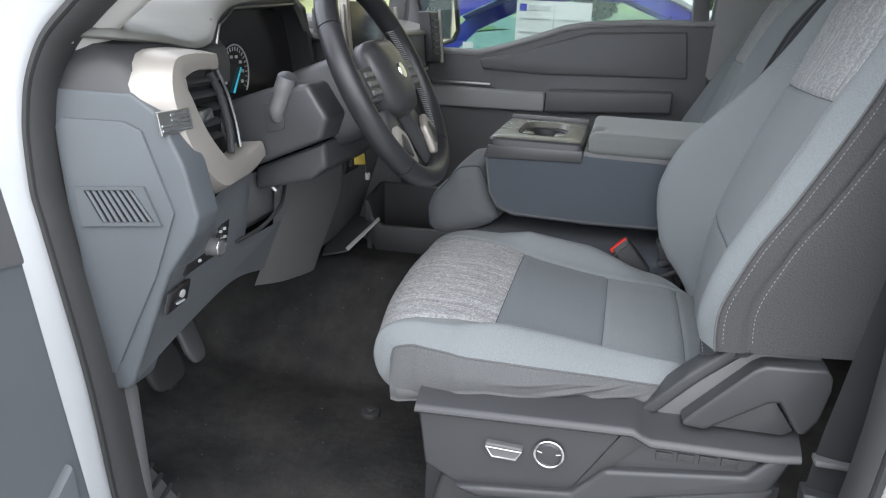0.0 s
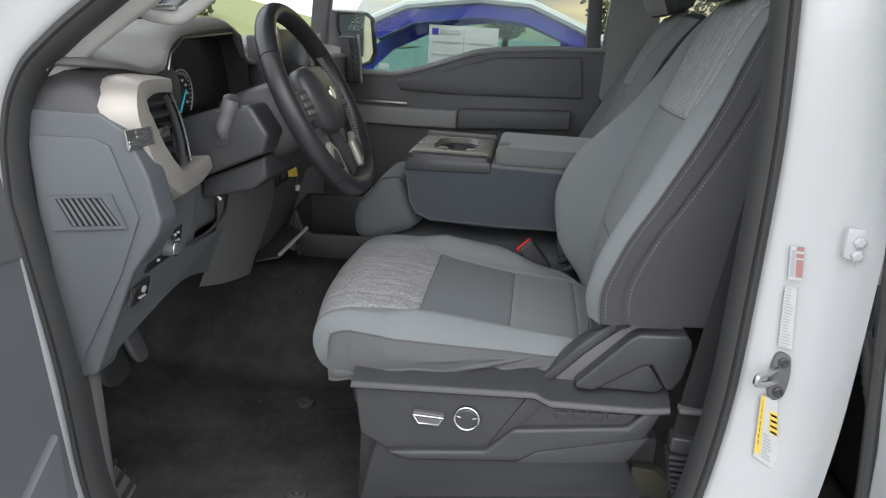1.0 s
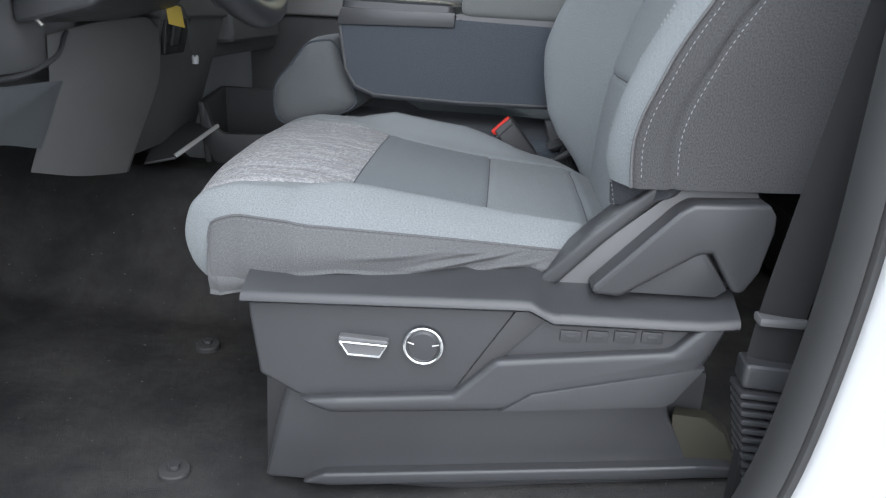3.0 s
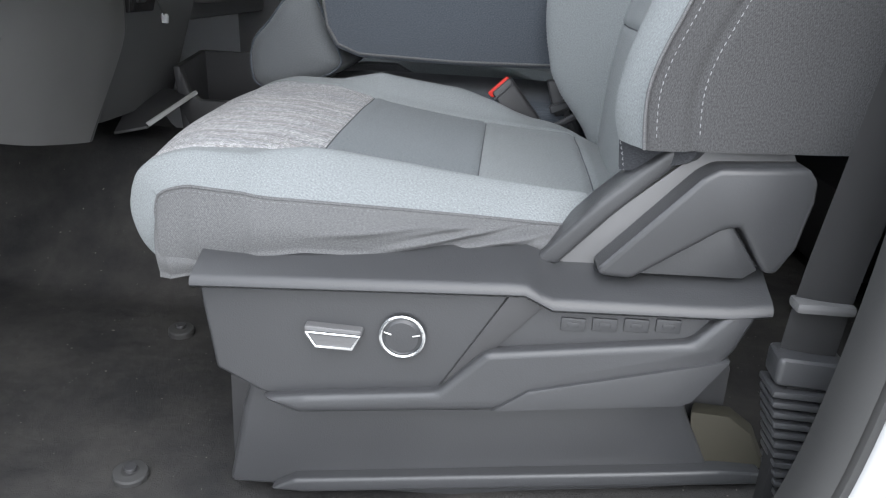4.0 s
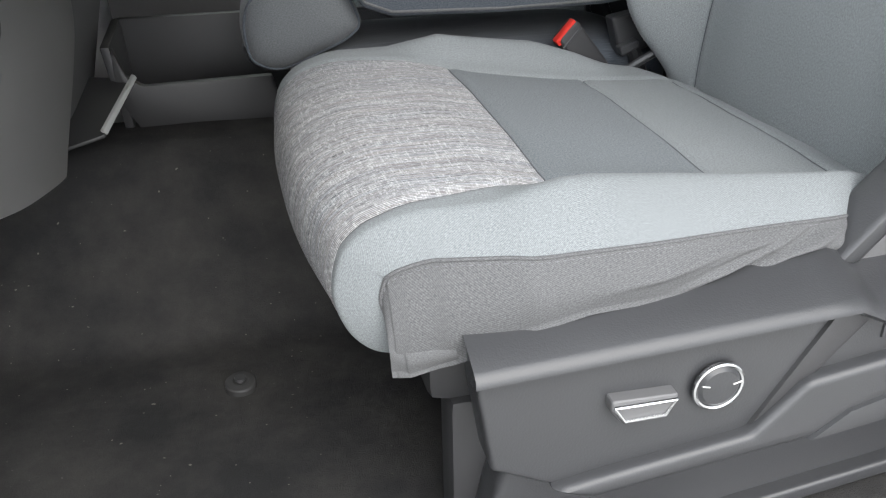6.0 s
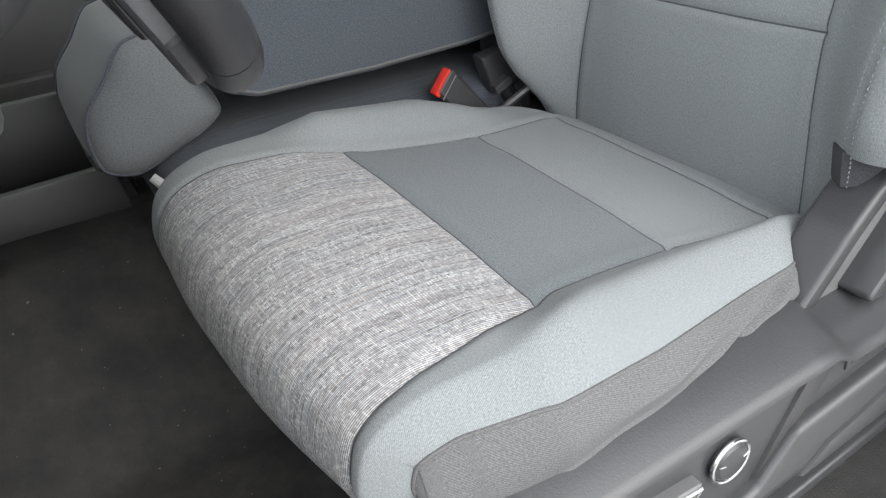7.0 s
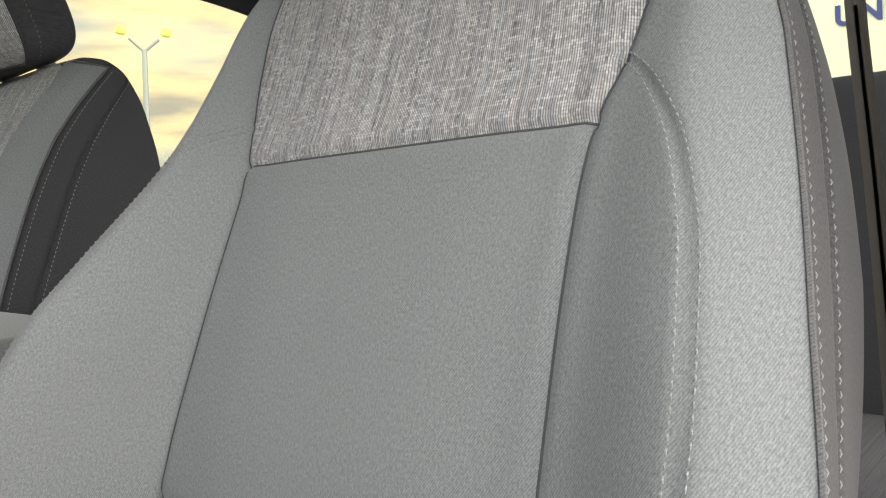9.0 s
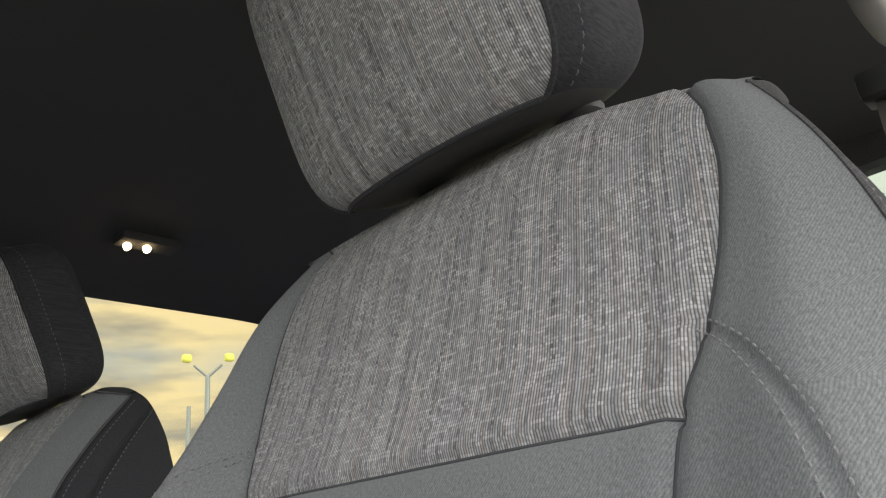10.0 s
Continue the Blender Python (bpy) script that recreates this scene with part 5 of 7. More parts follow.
    part("stack_body", slab([(-0.365, 0.60, 0.845), (-0.365, 0.96, 0.845), (-0.33, 0.95, 0.56), (-0.33, 0.61, 0.56)], (-0.12, 0, 0), 0.015, 3), PLASTIC_BLACK, cs)
    part("display", slab([(-0.352, 0.655, 0.885), (-0.352, 0.905, 0.885), (-0.340, 0.905, 0.755), (-0.340, 0.655, 0.755)], (-0.02, 0, 0), 0.005), GLOSS_BLACK, cs, "dark centre touch screen")
    for y0, y1 in ((0.632, 0.650), (0.910, 0.928)):
        part("silver_frame", slab([(-0.348, y0, 0.89), (-0.348, y1, 0.89), (-0.328, y1, 0.70), (-0.328, y0, 0.70)], (-0.02, 0, 0), 0.004), SILVER, cs, "satin silver upright")
    part("silver_shelf", slab([(-0.335, 0.65, 0.745), (-0.335, 0.91, 0.745), (-0.325, 0.91, 0.705), (-0.325, 0.65, 0.705)], (-0.02, 0, 0), 0.004), SILVER, cs)
    for k in range(4):
        part("stack_button", slab([(-0.331, 0.67 + 0.06 * k, 0.695), (-0.331, 0.715 + 0.06 * k, 0.695), (-0.327, 0.715 + 0.06 * k, 0.668), (-0.327, 0.67 + 0.06 * k, 0.668)], (-0.01, 0, 0), 0.003), PLASTIC_DARK, cs)
    for y0, y1, tilt in ((0.548, 0.612, 0.02), (0.950, 1.014, -0.02), (1.42, 1.52, 0.0)):
        cv = thing_part("air_vent", d)
        part("vent_case", slab([(-0.356, y0, 0.868), (-0.356, y1, 0.868), (-0.336, y1 - tilt, 0.715), (-0.336, y0 - tilt, 0.715)], (-0.04, 0, 0), 0.008, 3), PLASTIC_JET, cv)
        for k in range(6):
            z = 0.735 + 0.021 * k
            part("vane", box((-0.345 - 0.002 * k, y0 + 0.008 - tilt * 0.5, z), (-0.333 - 0.0026 * k, y1 - 0.008 - tilt * 0.5, z + 0.004), 0.001, 1), PLASTIC_DARK, cv)
        part("vent_trim", tube([(-0.352, y1 + 0.006, 0.875), (-0.334, y1 + 0.004 - tilt, 0.708)], 0.006, 8), SILVER, cv)
    part("passenger_panel", slab([(-0.370, 1.02, 0.815), (-0.370, 1.42, 0.815), (-0.345, 1.42, 0.50), (-0.345, 1.02, 0.50)], (-0.10, 0, 0), 0.02, 3), PLASTIC_BLACK, d, "black passenger side dash and glovebox")
    part("glovebox_trim", box((-0.364, 1.03, 0.690), (-0.350, 1.41, 0.702), 0.004), SILVER, d)
    part("stack_foot", slab([(-0.345, 0.63, 0.57), (-0.345, 0.97, 0.57), (-0.42, 0.95, 0.30), (-0.42, 0.64, 0.30)], (-0.12, 0, 0), 0.012), PLASTIC_BLACK, d)
    # socket panel, hanging lead and yellow tag under the column
    part("socket_panel", slab([(-0.341, 0.64, 0.575), (-0.340, 0.76, 0.575), (-0.352, 0.74, 0.495), (-0.352, 0.645, 0.495)], (-0.02, 0, 0), 0.004), GLOSS_BLACK, d)
    part("socket_key", slab([(-0.338, 0.665, 0.550), (-0.338, 0.70, 0.552), (-0.344, 0.695, 0.512), (-0.344, 0.665, 0.512)], (-0.006, 0, 0), 0.002), PLASTIC_DARK, d)
    part("bright_edge", slab([(-0.342, 0.892, 0.331), (-0.338, 0.890, 0.325), (-0.366, 0.715, 0.286), (-0.371, 0.716, 0.292)], (-0.006, 0.004, 0.0), 0.001, 1), PAPER, d, "pale plastic edge of the lower tray")
    part("lower_tray", slab([(-0.345, 0.895, 0.325), (-0.37, 0.712, 0.288), (-0.43, 0.70, 0.275), (-0.46, 0.88, 0.34)], (0, 0, -0.006), 0.002), PLASTIC_JET, d)
    bring(d)
    return d


def holed_prism(outer, hole, a, b):
    return holed_wall(outer, hole, "y", a, b)


build_dash()


def key_tag():
    t = thing("key_tag", "yellow card tag hanging by a wire under the column", "tag", (-0.31, 0.58, 0.56))
    part("card", slab([(-0.268, 0.462, 0.592), (-0.262, 0.508, 0.586), (-0.258, 0.512, 0.553), (-0.266, 0.466, 0.560)], (0.001, 0.0, 0.0012), 0.0004, 1), YELLOW, t, "yellow card")
    part("wire", tube(smooth_path([(-0.285, 0.430, 0.590), (-0.27, 0.46, 0.598), (-0.265, 0.51, 0.592), (-0.28, 0.58, 0.565), (-0.30, 0.64, 0.52), (-0.315, 0.70, 0.49)], 30), 0.0016, 6), PLASTIC_BLACK, t)
    part("plug", lathe([(0.006, 0), (0.007, 0.012), (0.005, 0.016)], (-0.315, 0.70, 0.478), (0, 0, 1), 14), PAPER, t)
    bring(t)


key_tag()


# ---- steering column and wheel ----
def build_wheel():
    C = Vector((-0.152, 0.312, 0.752))
    n = Vector((0.877, 0, 0.48)).normalized()
    u = Vector((-0.48, 0, 0.877)).normalized()
    v = Vector((0, 1, 0))
    col = thing("steering_column", "dark grey steering column shroud with a black stalk", "steering column", (-0.3, 0.31, 0.6))
    def ring(c, a, b, k=24, e=0.7):
        return [tuple(c + v * a * math.copysign(abs(math.cos(t)) ** e, math.cos(t)) + u * b * math.copysign(abs(math.sin(t)) ** e, math.sin(t))) for t in [2 * math.pi * i / k for i in range(k)]]
    part("column_cover", loft(bmesh.new(), [ring(C - n * q + u * o, a, b, 32, 0.42) for q, a, b, o in ((0.040, 0.060, 0.052, 0.004), (0.048, 0.078, 0.066, 0.002), (0.075, 0.088, 0.074, 0.002), (0.125, 0.092, 0.078, 0.004), (0.165, 0.092, 0.076, 0.006), (0.170, 0.086, 0.07, 0.006))]), PLASTIC_JET, col, "black boxy column cover behind the wheel", angle=40)
    part("upper_shroud", prism([(-0.345, 0.603), (-0.213, 0.662), (-0.200, 0.700), (-0.235, 0.752), (-0.300, 0.742), (-0.375, 0.715), (-0.375, 0.603)], "y", 0.146, 0.470, 0.010, 3), PLASTIC_DARK, col, "dark grey flat-sided shroud")
    part("lower_shroud", prism([(-0.345, 0.600), (-0.216, 0.657), (-0.214, 0.612), (-0.240, 0.588), (-0.345, 0.560)], "y", 0.176, 0.440, 0.010, 3), PLASTIC_DARK, col)
    part("release_lever", tube(smooth_path([(-0.34, 0.20, 0.565), (-0.33, 0.19, 0.575), (-0.31, 0.185, 0.560)], 8), 0.004, 8), STEEL, col)
    st = thing_part("stalk", col)
    part("stalk_boot", slab([(-0.312, 0.1435, 0.716), (-0.272, 0.1435, 0.722), (-0.276, 0.1435, 0.676), (-0.306, 0.1435, 0.668)], (0, 0.02, 0), 0.002), PLASTIC_DARK, st)
    part("stalk_arm", tube(smooth_path([(-0.288, 0.165, 0.688), (-0.288, 0.143, 0.700), (-0.280, 0.145, 0.728), (-0.272, 0.150, 0.757)], 14), [0.011] * 5 + [0.0135] * 5 + [0.016] * 4, 16), PLASTIC_BLACK, st, "black wiper stalk")
    part("stalk_tip", lathe([(0.0158, -0.002), (0.0158, 0.003), (0.012, 0.0045), (0.0001, 0.005)], (-0.272, 0.150, 0.757), (0.3, -0.45, 0.8), 28), PLASTIC_DARK, st)
    bring(col)

    w = thing("steering_wheel", "black leather steering wheel with silver lower spokes", "steering wheel", tuple(C))
    R = 0.190
    def rim_point(a, r=R, h=0.0):
        flat = 1.0 - 0.02 * max(0, -math.sin(a)) ** 6
        return C + v * r * math.cos(a) * 1.0 + u * r * math.sin(a) * flat + n * h
    def rim_arc(a0, a1, k):
        bm = bmesh.new()
        rings = []
        for a in np.linspace(a0, a1, k):
            c = rim_point(a)
            rad = (v * math.cos(a) + u * math.sin(a))
            rings.append([tuple(c + rad * 0.0180 * math.cos(t) + n * 0.0200 * math.sin(t)) for t in [2 * math.pi * i / 18 for i in range(18)]])
        return loft(bm, rings)
    q = math.pi
    part("rim_top", rim_arc(0.55, q - 0.55, 50), LEATHER, w, "smooth black leather upper rim")
    part("rim_grip", rim_arc(-0.85, 0.54, 34), LEATHER, w, "ribbed black leather grip")
    part("rim_grip", rim_arc(q - 0.54, q + 0.85, 34), LEATHER, w, "ribbed black leather grip")
    part("rim_base", rim_arc(q + 0.86, 2 * q - 0.86, 40), LEATHER, w)
    for a0, a1 in ((-0.85, 0.54), (q - 0.54, q + 0.85)):
        inn = [rim_point(a, R - 0.0180, 0.0) for a in np.linspace(a0, a1, 60)]
        bm = bmesh.new()
        for k, p in enumerate(inn):
            a = a0 + (a1 - a0) * k / 59
            t = (-v * math.sin(a) + u * math.cos(a))
            add_tube(bm, [p - n * 0.006 + t * 0.002, p - (v * math.cos(a) + u * math.sin(a)) * 0.0015, p + n * 0.006 - t * 0.002], 0.0009, 5)
        part("rim_stitching", bm, THREAD, w, "grey cross stitching")
    # airbag cover
    def pad(s, h):
        shape = [(0.0, 0.072), (0.05, 0.070), (0.078, 0.050), (0.084, 0.015), (0.074, -0.03), (0.050, -0.062), (0.0, -0.070), (-0.050, -0.062), (-0.074, -0.03), (-0.084, 0.015), (-0.078, 0.050), (-0.05, 0.070)]
        pts = np.array(smooth_closed(shape, 48))
        return [tuple(C + v * a * s + u * b * s + n * h) for a, b in pts]
    part("airbag_cover", loft(bmesh.new(), [pad(0.86, -0.03), pad(1.0, -0.012), pad(1.0, 0.006), pad(0.93, 0.018), pad(0.7, 0.026), pad(0.35, 0.030), pad(0.05, 0.031)]), PLASTIC_DARK, w, "dark grey airbag cover", angle=45)
    part("emblem", lathe([(0.0001, 0.004), (0.014, 0.0035), (0.0155, 0.0)], C + n * 0.0295 + u * 0.004, n, 28), CHROME, w, "plain round chrome emblem")
    for s in (-1, 1):
        part("side_spoke", slab([tuple(C + v * s * a + u * b + n * h) for a, b, h in ((0.078, 0.030, 0.004), (0.172, 0.022, 0.004), (0.172, -0.030, 0.004), (0.072, -0.032, 0.004))], tuple(-n * 0.02), 0.006, 2), PLASTIC_BLACK, w)
        part("button_pad", slab([tuple(C + v * s * a + u * b + n * h) for a, b, h in ((0.090, 0.028, 0.011), (0.150, 0.024, 0.011), (0.150, -0.026, 0.011), (0.086, -0.024, 0.011))], tuple(-n * 0.012), 0.004, 2), PLASTIC_DARK, w)
        for k in range(3):
            b0 = 0.018 - 0.015 * k
            part("button", slab([tuple(C + v * s * a + u * b + n * 0.0145) for a, b in ((0.098, b0), (0.142, b0), (0.142, b0 - 0.011), (0.098, b0 - 0.011))], tuple(-n * 0.006), 0.002, 1), PLASTIC_BLACK, w)
        part("silver_spoke", slab([tuple(C + v * s * a + u * b + n * h) for a, b, h in ((0.062, -0.100, 0.010), (0.090, -0.078, 0.010), (0.128, -0.112, 0.008), (0.132, -0.142, 0.004), (0.092, -0.168, 0.004), (0.058, -0.152, 0.008))], tuple(-n * 0.014), 0.006, 3), SILVER, w, "satin silver lower spoke")
        part("spoke_window", slab([tuple(C + v * s * a + u * b + n * 0.0115) for a, b in ((0.076, -0.106), (0.090, -0.094), (0.114, -0.120), (0.080, -0.140))], tuple(-n * 0.01), 0.004, 2), PLASTIC_JET, w)
        part("spoke_arm", slab([tuple(C + v * s * a + u * b + n * h) for a, b, h in ((0.034, -0.062, -0.002), (0.066, -0.044, -0.002), (0.132, -0.118, -0.006), (0.076, -0.168, -0.006))], tuple(-n * 0.026), 0.008, 3), PLASTIC_DARK, w, "dark grey lower spoke")
    bring(w)


def smooth_closed(shape, n):
    s = np.array(list(shape) + [shape[0]], float)
    t = np.arange(len(s))
    wrap = np.vstack([s[-3:-1], s, s[1:3]])
    tw = np.arange(-2, len(s) + 2)
    return [tuple(p) for p in spline(np.c_[tw, wrap], np.linspace(0, len(s) - 1, n + 1)[:-1])]


build_wheel()


# ---- centre console seat ----
def build_console():
    c = thing("centre_console", "folded-down grey cloth centre seat console with tray and padded lid", "console", (0.2, 0.78, 0.40))
    body = [(-0.014, 0.590), (-0.020, 0.565), (-0.008, 0.492), (0.010, 0.460), (0.050, 0.446), (0.21, 0.442), (0.36, 0.445), (0.50, 0.46), (0.52, 0.59), (0.20, 0.596)]
    part("body", prism(body, "y", 0.618, 0.935, 0.010, 3), CLOTH_CONSOLE, c, "blue-grey cloth console body")
    part("piping", tube([(x, 0.6195, z + 0.006) for x, z in ((-0.016, 0.566), (-0.004, 0.490), (0.014, 0.461), (0.050, 0.447), (0.21, 0.443), (0.36, 0.446), (0.5, 0.461))], 0.0024, 8), CLOTH_MID, c)
    # plastic tray with two cup holders
    tray = thing_part("tray", c)
    k = 40
    ang = [2 * math.pi * (i + 0.5) / k for i in range(k)]
    sq = lambda a, e: math.copysign(abs(a) ** e, a)
    oval = lambda rx, ry, e, z: [(0.092 + rx * sq(math.cos(a), e), 0.778 + ry * sq(math.sin(a), e), z) for a in ang]
    rect = lambda g, z: [(0.087 + (0.103 - g) * sq(math.cos(a), 0.12), 0.778 + (0.164 - g) * sq(math.sin(a), 0.12), z) for a in ang]
    bm = bmesh.new()
    part("tray_rim", loft(bmesh.new(), [rect(0.0, 0.602), rect(0.001, 0.614), rect(0.006, 0.6185)], caps=False), PLASTIC_DARK, tray, "dark grey plastic tray rim", angle=30)
    loft(bm, [rect(0.006, 0.6185), rect(0.011, 0.621), oval(0.060, 0.118, 0.5, 0.623), oval(0.056, 0.114, 0.5, 0.622), oval(0.052, 0.108, 0.55, 0.610)], caps=False)
    part("tray_top", bm, PLASTIC_TAUPE, tray, "warm grey plastic cup tray", angle=30)
    for cy in (0.728, 0.832):
        part("cup_well", lathe([(0.052, 0.608), (0.047, 0.604), (0.045, 0.606), (0.040, 0.53), (0.0001, 0.528)], (0.092, cy, 0.0), (0, 0, 1), 36, cap=False), PLASTIC_JET, tray, "black round cup well")
    for sx in (0.052, 0.132):
        part("well_bridge", superquad(bmesh.new(), (sx, 0.780, 0.596), (0.020, 0.030, 0.016), 0.6, 0.8, 12, 20), PLASTIC_TAUPE, tray)
    part("well_floor", box((0.040, 0.670, 0.50), (0.144, 0.890, 0.525), 0.004), PLASTIC_BLACK, tray)
    part("tray_rail", box((-0.006, 0.925, 0.619), (0.186, 0.938, 0.632), 0.004), PLASTIC_BLACK, tray)
    part("tray_side", prism([(-0.022, 0.572), (0.19, 0.578), (0.19, 0.604), (-0.014, 0.602)], "y", 0.612, 0.63, 0.004), PLASTIC_DARK, tray)
    # padded lid, notched at the latch
    lid = [(0.200, 0.612), (0.52, 0.612), (0.52, 0.945), (0.200, 0.945), (0.200, 0.720), (0.226, 0.712), (0.226, 0.668), (0.200, 0.660)]
    part("lid", prism(lid, "z", 0.598, 0.644, 0.018, 5), CLOTH_LID, c, "warm grey padded lid")
    part("latch", box((0.198, 0.670, 0.600), (0.224, 0.710, 0.632), 0.004), PLASTIC_TAUPE, c)
    part("lid_gap", box((0.192, 0.62, 0.585), (0.50, 0.94, 0.602)), PLASTIC_BLACK, c)
    # the folded headrest in front
    hd = thing_part("folded_headrest", c)
    side = smooth_closed([(-0.020, 0.562), (-0.060, 0.556), (-0.098, 0.512), (-0.130, 0.472), (-0.136, 0.440), (-0.130, 0.402), (-0.090, 0.384), (-0.030, 0.404), (0.020, 0.426), (0.036, 0.446), (0.014, 0.500)], 66)
    mid = np.mean(side, axis=0)
    def cut(y, k):
        return [(mid[0] + (a - mid[0]) * k, y, mid[1] + (b - mid[1]) * k) for a, b in side]
    part("pad", loft(bmesh.new(), [cut(y, k) for y, k in ((0.646, 0.30), (0.649, 0.62), (0.656, 0.82), (0.668, 0.93), (0.690, 0.99), (0.73, 1.015), (0.78, 1.02), (0.84, 1.015), (0.89, 1.0), (0.91, 0.97), (0.922, 0.85), (0.925, 0.4))]), CLOTH_PAD, hd, "blue-grey cloth folded headrest", angle=60)
    for y, k in ((0.667, 0.93), (0.912, 0.985)):
        ring = cut(y, k)
        part("piping", tube(ring + ring[:1], 0.0020, 8, cap=False), CLOTH_CONSOLE, hd, "blue-grey piping round the pad")
    lip = [(a, b) for a, b in side if b < 0.425 and a < 0.02]
    part("lower_lip", loft(bmesh.new(), [[(mid[0] + (a - mid[0]) * q, y, mid[1] + (b - mid[1]) * q) for y, q in ((0.684, 0.99), (0.690, 1.03), (0.90, 1.03), (0.906, 1.0), (0.90, 0.97), (0.690, 0.97))] for a, b in lip]), CLOTH_DARK, hd, "dark cloth lower lip")
    for y in (0.71, 0.84):
        part("post", tube([(-0.02, y, 0.500), (0.03, y, 0.515)], 0.006, 10), CHROME, hd, "steel headrest post")
    part("lever", tube([(-0.075, 0.655, 0.385), (-0.058, 0.645, 0.362)], [0.006, 0.008], 10), PAPER, hd, "pale grey release lever")
    hd.location += Vector((-0.020, 0.0, -0.014))
    bring(c)
    s = thing("middle_seat", "blue-grey cloth centre seat cushion under the console", "car seat", (0.2, 0.775, 0.2), FRONT_SEATS)
    bm = bmesh.new()
    superquad(bm, (0.20, 0.775, 0.335), (0.29, 0.176, 0.062), 0.45, 0.35)
    part("cushion", bm, CLOTH_CONSOLE, s, "blue-grey cloth cushion", angle=80)
    part("seat_box", box((0.07, 0.625, 0.05), (0.46, 0.925, 0.31), 0.02), PLASTIC_JET, s)
    part("backrest", box((0.56, 0.63, 0.30), (0.66, 0.92, 0.62), 0.03, 3), CLOTH_DARK, s)
    bring(s)
    b = thing("seat_belt_buckle", "black seat belt buckle with a red release button", "buckle", (0.33, 0.575, 0.36))
    part("buckle_case", slab([(0.288, 0.545, 0.414), (0.316, 0.552, 0.440), (0.372, 0.556, 0.372), (0.344, 0.548, 0.344)], (0.0, 0.034, 0.0), 0.006, 3), PLASTIC_JET, b)
    part("red_button", slab([(0.282, 0.546, 0.413), (0.311, 0.553, 0.441), (0.319, 0.556, 0.433), (0.290, 0.549, 0.405)], (0.0, 0.016, 0.0), 0.003, 2), RED, b, "red release button")
    part("buckle_edge", slab([(0.292, 0.5435, 0.404), (0.320, 0.551, 0.431), (0.323, 0.552, 0.428), (0.295, 0.5445, 0.401)], (0, 0.034, 0), 0.001, 1), PLASTIC_DARK, b)
    part("buckle_stem", tube([(0.357, 0.565, 0.362), (0.39, 0.565, 0.325), (0.40, 0.565, 0.20)], 0.012, 10), PLASTIC_JET, b)
    bring(b)
    b.location += Vector((-0.014, 0.020, -0.005))
    b2 = thing("centre_belt_buckle", "black centre belt buckle beside the console", "buckle", (0.40, 0.60, 0.38))
    part("buckle_case", slab([(0.362, 0.592, 0.430), (0.400, 0.592, 0.437), (0.425, 0.592, 0.385), (0.380, 0.592, 0.372)], (0, 0.03, 0), 0.006, 3), PLASTIC_JET, b2)
    part("buckle_tongue", slab([(0.368, 0.570, 0.392), (0.398, 0.574, 0.402), (0.40, 0.574, 0.390), (0.372, 0.570, 0.380)], (0, 0.02, 0), 0.002, 1), PLASTIC_DARK, b2)
    part("buckle_stem", tube([(0.402, 0.600, 0.385), (0.42, 0.60, 0.34), (0.42, 0.6, 0.20)], 0.011, 10), PLASTIC_JET, b2)
    part("anchor_strap", tube([(0.368, 0.575, 0.352), (0.40, 0.562, 0.375), (0.425, 0.553, 0.392)], 0.006, 8), PLASTIC_DARK, b2, "dark anchor strap")
    bring(b2)


CLOTH_PAD = make_cloth("grey_headrest_cloth", (0.100, 0.108, 0.114), 0.3, sheen=0.15)
CLOTH_CONSOLE = make_cloth("blue_grey_console_cloth", (0.047, 0.057, 0.071), 0.3, sheen=0.1)
CLOTH_LID = make_cloth("warm_grey_lid_vinyl", (0.155, 0.164, 0.160))
PLASTIC_TAUPE = make_plastic("warm_grey_tray_plastic", (0.17, 0.163, 0.142), 0.26)
build_console()


# ---- driver door opening: seal, white body ring, pillars, belt ----
LOOP = [(-0.300, 0.953), (-0.345, 0.918), (-0.420, 0.859), (-0.472, 0.806), (-0.499, 0.742), (-0.507, 0.680), (-0.506, 0.620), (-0.494, 0.557), (-0.448, 0.332), (-0.416, 0.110), (-0.385, 0.035), (-0.30, 0.005), (0.0, -0.005), (0.44, -0.005), (0.510, 0.04), (0.545, 0.13), (0.576, 0.25), (0.597, 0.47), (0.600, 0.74), (0.588, 0.965), (0.565, 1.16), (0.51, 1.28), (0.38, 1.335), (0.18, 1.290), (0.0, 1.178), (-0.16, 1.060)]


def loop_points(n):
    return np.array(smooth_closed(LOOP, n))


